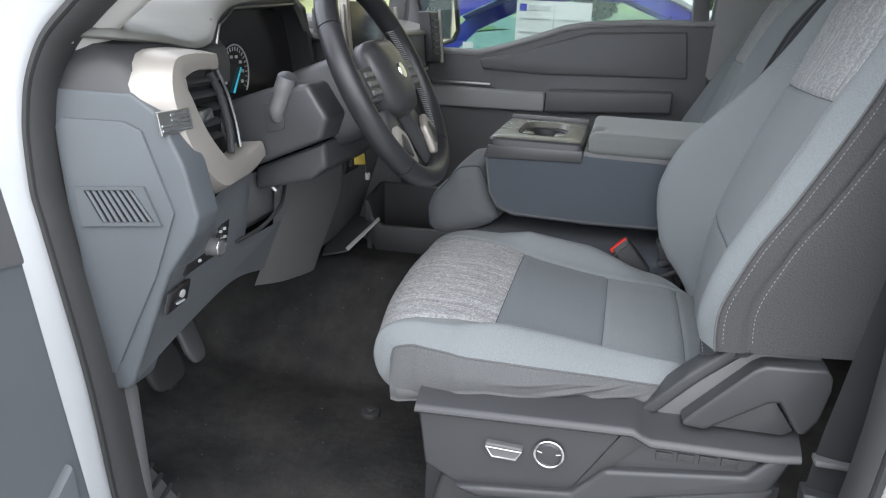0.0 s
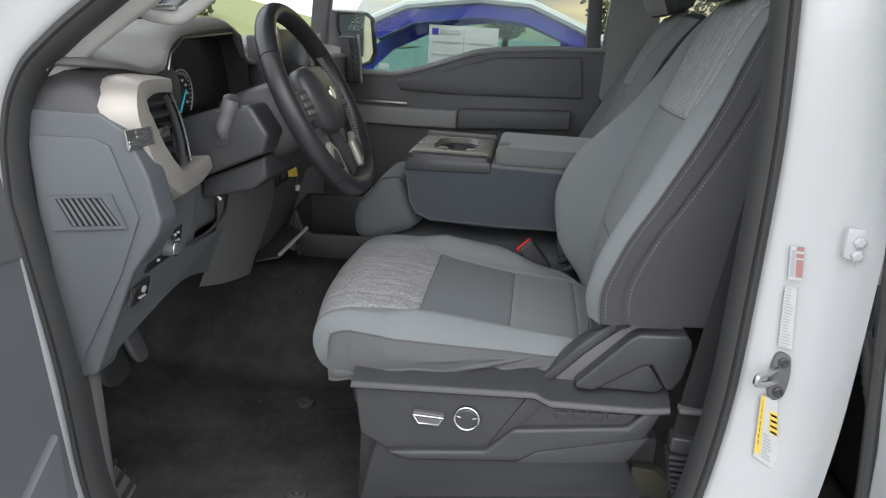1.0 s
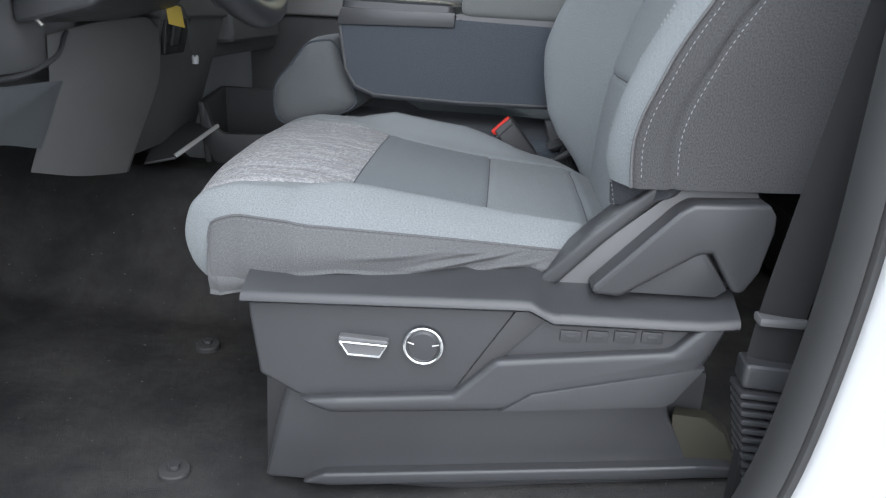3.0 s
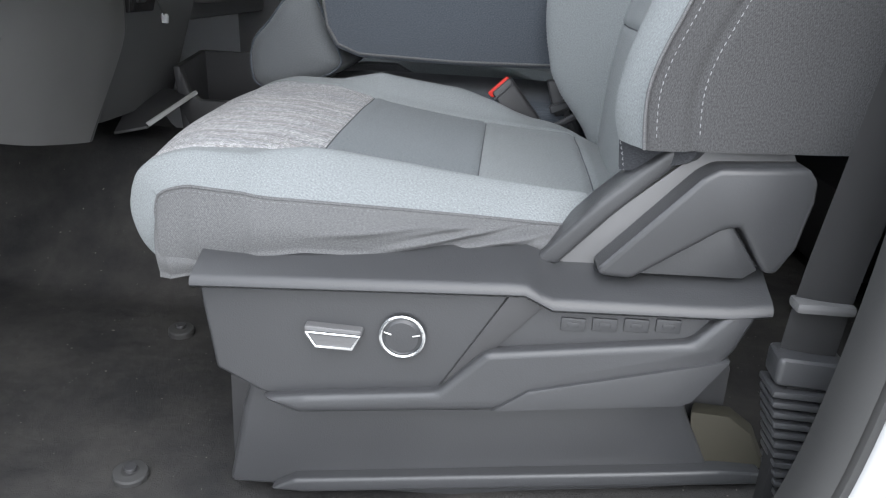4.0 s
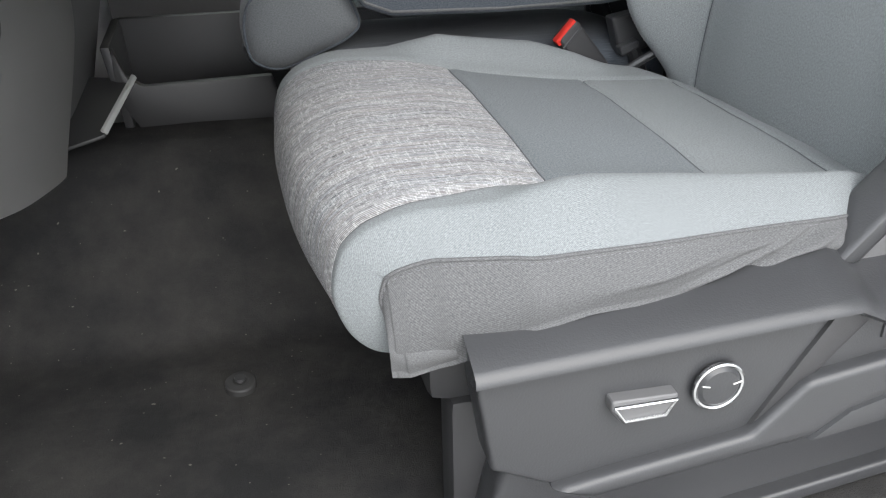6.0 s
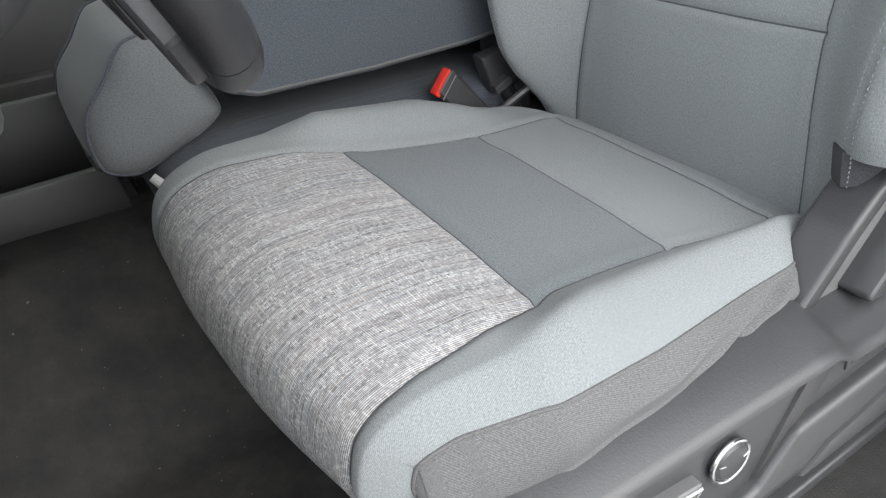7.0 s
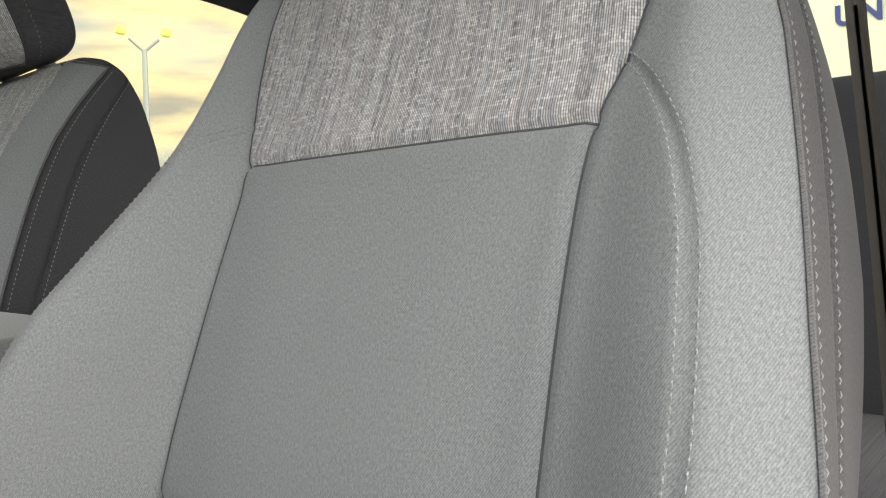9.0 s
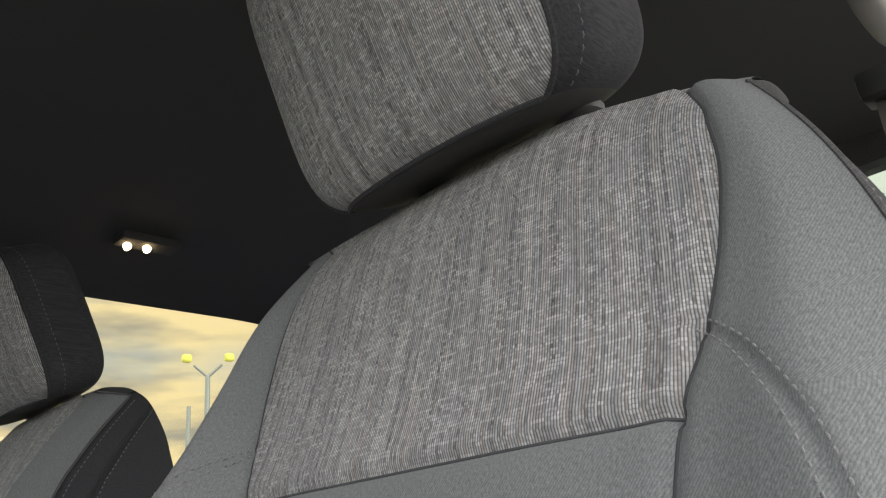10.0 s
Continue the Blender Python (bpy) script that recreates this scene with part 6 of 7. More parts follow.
def build_opening():
    n = 220
    L = loop_points(n)
    t = np.roll(L, -1, 0) - np.roll(L, 1, 0)
    t /= np.linalg.norm(t, axis=1, keepdims=True)
    out = np.c_[t[:, 1], -t[:, 0]]
    if out[np.argmax(L[:, 0])][0] < 0:
        out = -out
    def ring(sec):
        G = np.zeros((n + 1, len(sec), 3))
        for i in range(n + 1):
            k = i % n
            for j, (d, y) in enumerate(sec):
                G[i, j] = (L[k, 0] + out[k, 0] * d, y, L[k, 1] + out[k, 1] * d)
        return G
    s = [(-0.014, -0.105), (-0.016, -0.126), (-0.011, -0.146), (-0.003, -0.152), (0.000, -0.147), (0.003, -0.152), (0.010, -0.151), (0.015, -0.142), (0.016, -0.120)]
    single("door_seal", grid_mesh(bmesh.new(), ring(s)), RUBBER, "black rubber seal round the driver door opening", "seal", kind="structure", angle=60)
    b = [(0.010, -0.120), (0.014, -0.136), (0.024, -0.144), (0.05, -0.150), (0.085, -0.156), (0.105, -0.165), (0.120, -0.182), (0.132, -0.200), (0.135, -0.220)]
    single("wall_left", grid_mesh(bmesh.new(), ring(b)), WHITE, "white painted body round the driver door opening", "wall", kind="structure", angle=70)
    single("sill_left", box((-0.6, -0.24, -0.22), (0.8, -0.13, -0.125), 0.02), WHITE, "white rocker sill under the driver door", "sill", kind="structure")
    # inner trims
    single("pillar_trim_centre", loft(bmesh.new(), [[(0.592 + a, -0.108, z), (0.60 + a, -0.060, z), (0.70 + a, -0.045, z), (0.74 + a, -0.07, z), (0.74 + a, -0.13, z), (0.62 + a, -0.13, z)] for z, a in ((0.02, -0.02), (0.25, 0.0), (0.5, 0.018), (0.75, 0.020), (1.0, 0.0), (1.34, -0.06))]), PLASTIC_JET, "black trim of the driver side centre pillar", "pillar", kind="structure", angle=40)
    left = spline([(0, -0.500, 0.660), (1, -0.492, 0.740), (2, -0.467, 0.804), (3, -0.416, 0.856), (4, -0.341, 0.915), (5, -0.20, 1.026), (6, -0.03, 1.152), (7, 0.15, 1.262)], np.linspace(0, 7, 46))
    right = spline([(0, -0.476, 0.660), (1, -0.461, 0.762), (2, -0.420, 0.818), (3, -0.360, 0.868), (4, -0.290, 0.918), (5, -0.15, 1.022), (6, 0.02, 1.14), (7, 0.19, 1.24)], np.linspace(0, 7, 46))
    G = np.array([[(a[0] * (1 - k) + b[0] * k, -0.108 + 0.030 * k ** 2, a[1] * (1 - k) + b[1] * k) for k in np.linspace(0, 1, 7)] + [(b[0] - 0.01, -0.060, b[1] + 0.006)] for a, b in zip(left, right)])
    single("pillar_trim_front", grid_mesh(bmesh.new(), G), PLASTIC_PALE, "pale grey windscreen pillar trim", "pillar", kind="structure", angle=60)
    single("kick_panel", slab([(-0.470, -0.105, 0.42), (-0.418, -0.105, 0.30), (-0.40, -0.105, 0.03), (-0.70, -0.09, 0.03), (-0.72, -0.09, 0.42)], (0, 0.02, 0), 0.006), PLASTIC_BLACK, "black kick panel ahead of the door opening", "trim", kind="structure")
    single("sill_plate", box((-0.38, -0.135, -0.02), (0.52, -0.06, 0.012), 0.01), PLASTIC_BLACK, "black plastic sill plate", "trim", kind="structure")
    h = thing("grab_handle", "pale grey grab handle on the windscreen pillar", "handle", (-0.3, -0.03, 0.95))
    part("grip", tube(smooth_path([(-0.385, -0.070, 0.915), (-0.360, -0.035, 0.914), (-0.330, -0.02, 0.900), (-0.294, -0.02, 0.897), (-0.264, -0.02, 0.914), (-0.20, -0.03, 0.968), (-0.12, -0.06, 1.06)], 26), 0.0125, 12), PLASTIC_PALE, h)
    part("handle_base", tube([(-0.375, -0.072, 0.905), (-0.29, -0.066, 0.965), (-0.12, -0.060, 1.085)], 0.016, 10), PLASTIC_PALE, h)
    part("handle_clip", box((-0.332, -0.032, 0.908), (-0.288, -0.012, 0.916), 0.003), STEEL, h)
    bring(h)

    # striker, labels and plugs on the white pillar
    st = thing("door_striker", "black steel door striker bolted on the white pillar", "striker", (0.66, -0.155, 0.455))
    plate = smooth_closed([(0.657, 0.492), (0.670, 0.486), (0.674, 0.455), (0.669, 0.424), (0.657, 0.418), (0.648, 0.428), (0.646, 0.458), (0.649, 0.484)], 32)
    part("striker_plate", prism(plate, "y", -0.160, -0.150, 0.002, 2), PLASTIC_BLACK, st)
    part("loop", tube(smooth_path([(0.656, -0.155, 0.466), (0.632, -0.180, 0.466), (0.620, -0.190, 0.463), (0.619, -0.190, 0.456), (0.632, -0.180, 0.450), (0.658, -0.155, 0.447)], 24), 0.0052, 10), STEEL, st, "worn steel loop")
    for z in (0.478, 0.432):
        part("screw", lathe([(0.0075, 0), (0.0075, 0.003), (0.005, 0.004), (0.0035, 0.002), (0.0001, 0.002)], (0.661, -0.160, z), (0, -1, 0), 18), PLASTIC_DARK, st)
    bring(st)

    def label(name, lab, quad, mat, marks=()):
        lb = thing(name, lab, "label", (quad[0][0], -0.156, quad[0][1]))
        part("label_sheet", prism(quad, "y", -0.1585, -0.1545), mat, lb, smooth=False)
        a, b_, c, dd = [np.array(q) for q in quad]
        for (u0, u1, v0, v1, mm) in marks:
            f = lambda u, v: tuple((a * (1 - u) + b_ * u) * (1 - v) + (dd * (1 - u) + c * u) * v)
            part("print", prism([f(u0, v0), f(u1, v0), f(u1, v1), f(u0, v1)], "y", -0.1592, -0.158), mm, lb, smooth=False)
        bring(lb)
    rnd = random.Random(4)
    def lines(n, mat):
        return [(0.12, 0.12 + 0.75 * rnd.uniform(0.45, 1.0), (k + 0.3) / n, (k + 0.65) / n, mat) for k in range(n)]
    label("warning_label", "white label with a dark red printed block on the pillar", [(0.641, 0.648), (0.659, 0.648), (0.664, 0.600), (0.646, 0.601)], PAPER,
          [(0.45, 1.0, 0.0, 0.12, INK_RED), (0.45, 1.0, 0.2, 0.32, INK_RED), (0.5, 1.0, 0.38, 0.9, INK_RED), (0.1, 0.4, 0.1, 0.9, INK)])
    label("rating_label", "white printed data label on the pillar", [(0.644, 0.590), (0.660, 0.588), (0.669, 0.498), (0.650, 0.502)], PAPER, lines(20, INK))
    label("tyre_label", "white and yellow printed tyre label on the pillar", [(0.640, 0.424), (0.664, 0.418), (0.684, 0.302), (0.645, 0.325)], PAPER,
          [(0.0, 0.25, 0.0, 0.92, YELLOW), (0.55, 1.0, 0.18, 0.50, YELLOW)] + [(0.62, 0.95, 0.22 + 0.08 * k, 0.25 + 0.08 * k, INK) for k in range(4)] + [(0.32, 0.32 + 0.4 * rnd.uniform(0.5, 1), 0.55 + 0.05 * k, 0.575 + 0.05 * k, INK) for k in range(8)] + [(0.10, 0.14, 0.1 + 0.1 * k, 0.17 + 0.1 * k, PLASTIC_DARK) for k in range(7)])
    bt = thing("wiring_boot", "black ribbed rubber wiring boot between pillar and rear door", "boot", (0.73, -0.17, 0.56))
    part("boot_base", superquad(bmesh.new(), (0.742, -0.180, 0.560), (0.013, 0.016, 0.045), 0.5, 0.6, 16, 20), RUBBER, bt)
    part("boot_hose", tube(smooth_path([(0.742, -0.185, 0.55), (0.752, -0.200, 0.52), (0.760, -0.208, 0.48), (0.775, -0.215, 0.43)], 20), [0.010 + 0.002 * (k % 2) for k in range(20)], 12), RUBBER, bt)
    bring(bt)
    hg = thing("hinge", "white painted steel rear door hinge with two bolts", "hinge", (0.72, -0.17, 0.65))
    part("hinge_leaf", prism([(0.700, 0.685), (0.735, 0.685), (0.745, 0.655), (0.735, 0.622), (0.722, 0.620), (0.718, 0.640), (0.700, 0.645)], "y", -0.185, -0.172, 0.003, 2), WHITE, hg)
    for z in (0.668, 0.650):
        part("bolt", lathe([(0.008, 0), (0.008, 0.006), (0.005, 0.008), (0.0001, 0.008)], (0.716, -0.185, z), (0, -1, 0), 6), WHITE, hg)
    part("hinge_pin", tube([(0.744, -0.19, 0.615), (0.744, -0.19, 0.69)], 0.007, 10), WHITE, hg)
    bring(hg)

    # open doors
    rd = thing("rear_door", "white rear door standing open, black rubber edge", "door", (0.8, -0.3, 0.2))
    part("door_skin", slab([(0.700, -0.232, 1.00), (0.770, -0.50, 1.00), (0.850, -0.50, 0.10), (0.788, -0.232, 0.10), (0.772, -0.232, 0.40)], (0.05, 0.012, 0), 0.01, 3), WHITE, rd)
    part("edge_rubber", tube(smooth_path([(0.693, -0.228, 1.02), (0.728, -0.226, 0.80), (0.758, -0.226, 0.50), (0.778, -0.226, 0.28), (0.786, -0.226, 0.08)], 30), 0.010, 10), RUBBER, rd, "black rubber edge seal")
    part("check_bracket", slab([(0.708, -0.24, 0.840), (0.74, -0.24, 0.842), (0.74, -0.24, 0.822), (0.710, -0.24, 0.825)], (0, 0.02, 0), 0.003), STEEL, rd)
    bring(rd)
    dd = thing("driver_door", "slate grey driver door trim of the door standing open", "door", (-0.4, -0.4, 0.2))
    xs = lambda y: -0.300 + (y + 0.38) * 0.16
    trim = [(-0.325, 0.625), (-0.37, 0.650), (-1.10, 0.70), (-1.10, -0.05), (-0.225, -0.05), (-0.262, 0.24)]
    part("trim_panel", slab([(xs(y), y, z) for y, z in trim], (-0.10, 0, 0), 0.012, 3), PLASTIC_GREY, dd, "slate grey door trim")
    part("map_pocket", slab([(xs(y) + 0.012, y, z) for y, z in ((-0.305, 0.36), (-0.40, 0.26), (-0.9, 0.24), (-0.9, 0.02), (-0.275, 0.02))], (-0.02, 0, 0), 0.006, 2), PLASTIC_GREY, dd)
    part("pull_frame", tube(smooth_path([(-0.292, -0.455, 0.575), (-0.290, -0.462, 0.50), (-0.292, -0.47, 0.40), (-0.30, -0.52, 0.33)], 16), 0.010, 10), PLASTIC_GREY, dd, "slate grey pull frame")
    part("door_shell", slab([(-0.40, -0.30, 0.66), (-0.55, -1.12, 0.70), (-0.55, -1.12, -0.15), (-0.40, -0.30, -0.15)], (-0.06, 0.02, 0), 0.015, 3), WHITE, dd)
    part("window_seal", slab([(xs(y) + 0.004, y, z) for y, z in ((-0.327, 0.616), (-0.344, 0.701), (-0.356, 0.760), (-0.384, 0.880), (-0.62, 0.90), (-0.62, 0.640))], (-0.05, 0, 0), 0.006), PLASTIC_BLACK, dd, "black sail trim")
    bring(dd)
    dd.location += Vector((-0.052, -0.036, -0.02))

    # seat belt: webbing, tongue stop and ribbed boot
    sb = thing("seat_belt", "black seat belt webbing running into a ribbed floor boot", "seat belt", (0.58, -0.03, 0.12))
    ctr = np.array(smooth_path([(0.652, -0.052, 1.16), (0.648, -0.050, 1.0), (0.632, -0.045, 0.75), (0.618, -0.035, 0.60), (0.600, -0.028, 0.45), (0.586, -0.022, 0.325), (0.582, -0.020, 0.26)], 50))
    G = np.zeros((50, 8, 3))
    for i, p in enumerate(ctr):
        for j, u in enumerate(np.linspace(-0.5, 0.5, 8)):
            G[i, j] = p + np.array([0.046 * u, -0.004 * math.cos(u * 2.5) - 0.010 * u, 0.004 * u])
    bm = grid_mesh(bmesh.new(), G)
    bmesh.ops.solidify(bm, geom=list(bm.faces), thickness=0.0015)
    part("webbing", bm, WEBBING, sb)
    part("fold_stop", box((0.560, -0.036, 0.318), (0.611, -0.012, 0.328), 0.004), PLASTIC_BLACK, sb)
    part("boot_collar", prism([(0.553, -0.040), (0.612, -0.046), (0.614, -0.004), (0.555, -0.002)], "z", 0.248, 0.276, 0.006, 3), PLASTIC_DARK, sb)
    for k in range(13):
        z = 0.238 - 0.0105 * k
        w = 0.030 - 0.0005 * k
        cx = 0.582 + 0.0016 * k
        part("boot_rib", prism([(cx - w, -0.044), (cx + w, -0.048), (cx + w + 0.001, -0.004), (cx - w, -0.002)], "z", z, z + 0.0065, 0.0025, 2), PLASTIC_DARK, sb)
    # black core paints the shade between the ribs
    part("boot_core", prism([(0.566, -0.036), (0.610, -0.039), (0.612, -0.012), (0.568, -0.010)], "z", 0.06, 0.25, 0.004), SHADE_BLACK, sb)
    part("pillar_guide", box((0.635, -0.075, 1.14), (0.675, -0.045, 1.19), 0.008), PLASTIC_BLACK, sb)
    bring(sb)


PLASTIC_PALE = make_plastic("pale_grey_trim", (0.44, 0.43, 0.41), 0.6, 700, 0.3)
build_opening()


# ---- floor details ----
def build_floor_things():
    def rivet(x, y, r):
        v = thing("mat_post", "black plastic floor mat post in the carpet", "fastener", (x, y, 0.0), "floor mat posts")
        part("flange", lathe([(0.0001, -0.006), (r, -0.006), (r, 0.003), (r * 0.93, 0.005), (r * 0.5, 0.0065), (r * 0.45, 0.006)], (x, y, 0.004), (0.05, -0.1, 1), 32), RUBBER, v)
        part("stem", lathe([(r * 0.42, 0.0), (r * 0.34, 0.002), (r * 0.32, 0.004), (r * 0.38, 0.006), (r * 0.34, 0.008), (0.0001, 0.0085)], (x, y, 0.008), (0.05, -0.1, 1), 24), PLASTIC_JET, v)
        bring(v)
    rivet(-0.118, 0.066, 0.021)
    rivet(-0.212, 0.444, 0.021)
    p = thing("brake_pedal", "black rubber brake pedal on a steel arm", "pedal", (-0.60, 0.24, 0.16))
    part("pad", superquad(bmesh.new(), (-0.600, 0.250, 0.150), (0.014, 0.056, 0.042), 0.6, 0.7, bend=lambda q: (q[0] - 0.45 * q[2], q[1], q[2])), RUBBER, p, angle=60)
    part("edge_clip", box((-0.586, 0.236, 0.104), (-0.578, 0.262, 0.110), 0.002), STEEL, p, "bright metal edge")
    part("arm", tube(smooth_path([(-0.61, 0.23, 0.14), (-0.68, 0.23, 0.24), (-0.70, 0.23, 0.47)], 14), 0.010, 8), PLASTIC_BLACK, p)
    bring(p)
    p = thing("accelerator_pedal", "black plastic accelerator pedal", "pedal", (-0.62, 0.39, 0.10))
    part("pad", superquad(bmesh.new(), (-0.620, 0.385, 0.150), (0.012, 0.032, 0.050), 0.6, 0.7, bend=lambda q: (q[0] - 0.45 * q[2], q[1], q[2])), PLASTIC_BLACK, p, angle=60)
    part("arm", tube(smooth_path([(-0.64, 0.392, 0.18), (-0.70, 0.392, 0.28), (-0.72, 0.392, 0.47)], 14), 0.009, 8), PLASTIC_BLACK, p)
    bring(p)
    f = thing("foot_rest", "black ribbed plastic foot rest in the footwell", "foot rest", (-0.5, 0.03, 0.02))
    part("plate", slab([(-0.600, 0.10, 0.085), (-0.560, -0.07, 0.085), (-0.410, -0.055, 0.012), (-0.425, 0.025, 0.012)], (-0.01, 0, -0.03), 0.006, 2), PLASTIC_BLACK, f)
    for k in range(7):
        u = (k + 0.5) / 7
        a = np.array((-0.600, 0.10, 0.085)) * (1 - u) + np.array((-0.425, 0.025, 0.012)) * u
        b = np.array((-0.560, -0.07, 0.085)) * (1 - u) + np.array((-0.410, -0.055, 0.012)) * u
        part("rib", tube([tuple(a + (0.003, 0, 0.004)), tuple(b + (0.003, 0, 0.004))], 0.004, 8), PLASTIC_DARK, f)
    bring(f)
    c = thing("floor_console", "dark blue-grey plastic bin on the floor hump", "console", (-0.28, 0.95, 0.12))
    part("bin_front", slab([(-0.368, 0.875, 0.380), (-0.352, 0.875, 0.330), (-0.330, 0.875, 0.314), (-0.12, 0.875, 0.318), (-0.10, 0.875, 0.200), (-0.29, 0.875, 0.205), (-0.345, 0.875, 0.240), (-0.375, 0.875, 0.30)], (0, 0.02, 0), 0.006, 2), PLASTIC_JET, c)
    part("bin_back", box((-0.38, 1.02, 0.21), (-0.08, 1.04, 0.40), 0.006), PLASTIC_JET, c)
    part("bin_floor", box((-0.33, 0.89, 0.215), (-0.09, 1.03, 0.235), 0.006), PLASTIC_JET, c)
    part("bin_foot", box((-0.34, 0.90, 0.18), (-0.11, 1.03, 0.22), 0.006), PLASTIC_JET, c)
    part("bin_end", slab([(-0.37, 0.878, 0.38), (-0.37, 1.03, 0.40), (-0.365, 1.03, 0.24), (-0.355, 0.878, 0.24)], (-0.015, 0, 0), 0.004), PLASTIC_JET, c)
    bring(c)
    single("floor_foam", slab([(0.512, 0.050, 0.162), (0.552, 0.050, 0.160), (0.578, 0.048, 0.142), (0.596, 0.044, 0.104), (0.540, 0.046, 0.080), (0.520, 0.05, 0.085)], (0.01, 0.03, -0.004), 0.004), PLASTIC_OLIVE, "olive brown plastic cover behind the seat rail", "cover")


PLASTIC_OLIVE = make_plastic("olive_brown_plastic", (0.042, 0.038, 0.026), 0.7)
build_floor_things()


# ---- passenger door and mirror ----
def build_passenger_door():
    d = thing("passenger_door", "closed black passenger door with grey armrest and silver strip", "door", (0.0, 1.62, 0.3))
    top = [(-0.50, 0.745), (-0.411, 0.742), (-0.225, 0.742), (-0.13, 0.768), (-0.021, 0.806), (0.06, 0.836), (0.139, 0.850), (0.30, 0.864), (0.52, 0.872)]
    poly = top + [(0.54, -0.02), (-0.48, -0.02)]
    part("door_panel", prism(poly, "y", 1.60, 1.69, 0.010, 3), PLASTIC_BLACK, d)
    part("sill_trim", tube([(x, 1.603, z + 0.002) for x, z in top[1:]], 0.011, 10), PLASTIC_MID, d, "grey window sill trim")
    up = [(-0.22, 0.725), (-0.12, 0.742), (0.02, 0.790), (0.14, 0.828), (0.44, 0.845), (0.46, 0.70), (0.0, 0.685), (-0.21, 0.690)]
    part("upper_insert", prism(up, "y", 1.588, 1.61, 0.010, 3), PLASTIC_BLACK, d)
    part("silver_strip", box((-0.38, 1.583, 0.638), (-0.178, 1.60, 0.646), 0.003), STEEL, d, "thin silver strip")
    part("armrest", slab([(-0.40, 1.565, 0.628), (0.013, 1.555, 0.628), (0.013, 1.555, 0.566), (-0.40, 1.565, 0.560)], (0, 0.06, 0), 0.010, 3), PLASTIC_MID, d, "grey armrest front")
    part("armrest_pad", slab([(0.016, 1.545, 0.640), (0.42, 1.545, 0.660), (0.42, 1.545, 0.590), (0.016, 1.545, 0.566)], (0, 0.07, 0), 0.014, 3), PLASTIC_BLACK, d)
    part("lower_pocket", slab([(-0.42, 1.56, 0.30), (0.35, 1.56, 0.30), (0.35, 1.56, 0.06), (-0.42, 1.56, 0.06)], (0, 0.06, 0), 0.015, 3), PLASTIC_BLACK, d)
    part("lock_pin", lathe([(0.004, 0), (0.004, 0.016), (0.0001, 0.018)], (0.385, 1.603, 0.872), (0, 0, 1), 10), PLASTIC_BLACK, d)
    part("frame_front", slab([(-0.56, 1.60, 0.74), (-0.500, 1.60, 0.74), (-0.445, 1.60, 1.36), (-0.515, 1.60, 1.36)], (0, 0.06, 0), 0.01), PLASTIC_BLACK, d)
    part("frame_rear", slab([(0.450, 1.595, 0.86), (0.500, 1.595, 0.86), (0.475, 1.595, 1.36), (0.430, 1.595, 1.36)], (0, 0.06, 0), 0.01), PLASTIC_BLACK, d)
    bring(d)
    m = thing("door_mirror", "black door mirror outside the passenger window", "mirror", (-0.45, 1.86, 0.85))
    o = [(-0.535, 0.955), (-0.40, 0.958), (-0.372, 0.940), (-0.352, 0.800), (-0.372, 0.760), (-0.45, 0.735), (-0.48, 0.760), (-0.535, 0.90)]
    def tilt(p, y):
        d = y - 1.90
        return (-0.45 + 0.705 * (p[0] + 0.45) - 0.8 * d, 1.90 + 0.94 * (p[0] + 0.45) + 0.6 * d, p[1])
    bm = bmesh.new()
    c = np.mean(o, axis=0)
    loft(bm, [[tilt(p, 1.90) for p in o], [tilt(tuple(c + (np.array(p) - c) * 1.06), 1.93) for p in o], [tilt(tuple(c + (np.array(p) - c) * 0.8), 2.04) for p in o]])
    part("shell", bm, PLASTIC_BLACK, m)
    part("mirror_glass", slab([tilt(tuple(c + (np.array(p) - c) * 0.9), 1.898) for p in o], (-0.003, 0.002, 0), 0), MIRROR, m, "reflecting mirror glass", smooth=False)
    part("mirror_rim", tube([tilt(tuple(c + (np.array(p) - c) * 0.95), 1.894) for p in o + o[:1]], 0.007, 8), PLASTIC_JET, m)
    part("mirror_arm", box((-0.60, 1.70, 0.73), (-0.50, 1.96, 0.79), 0.02), PLASTIC_BLACK, m)
    bring(m)


build_passenger_door()


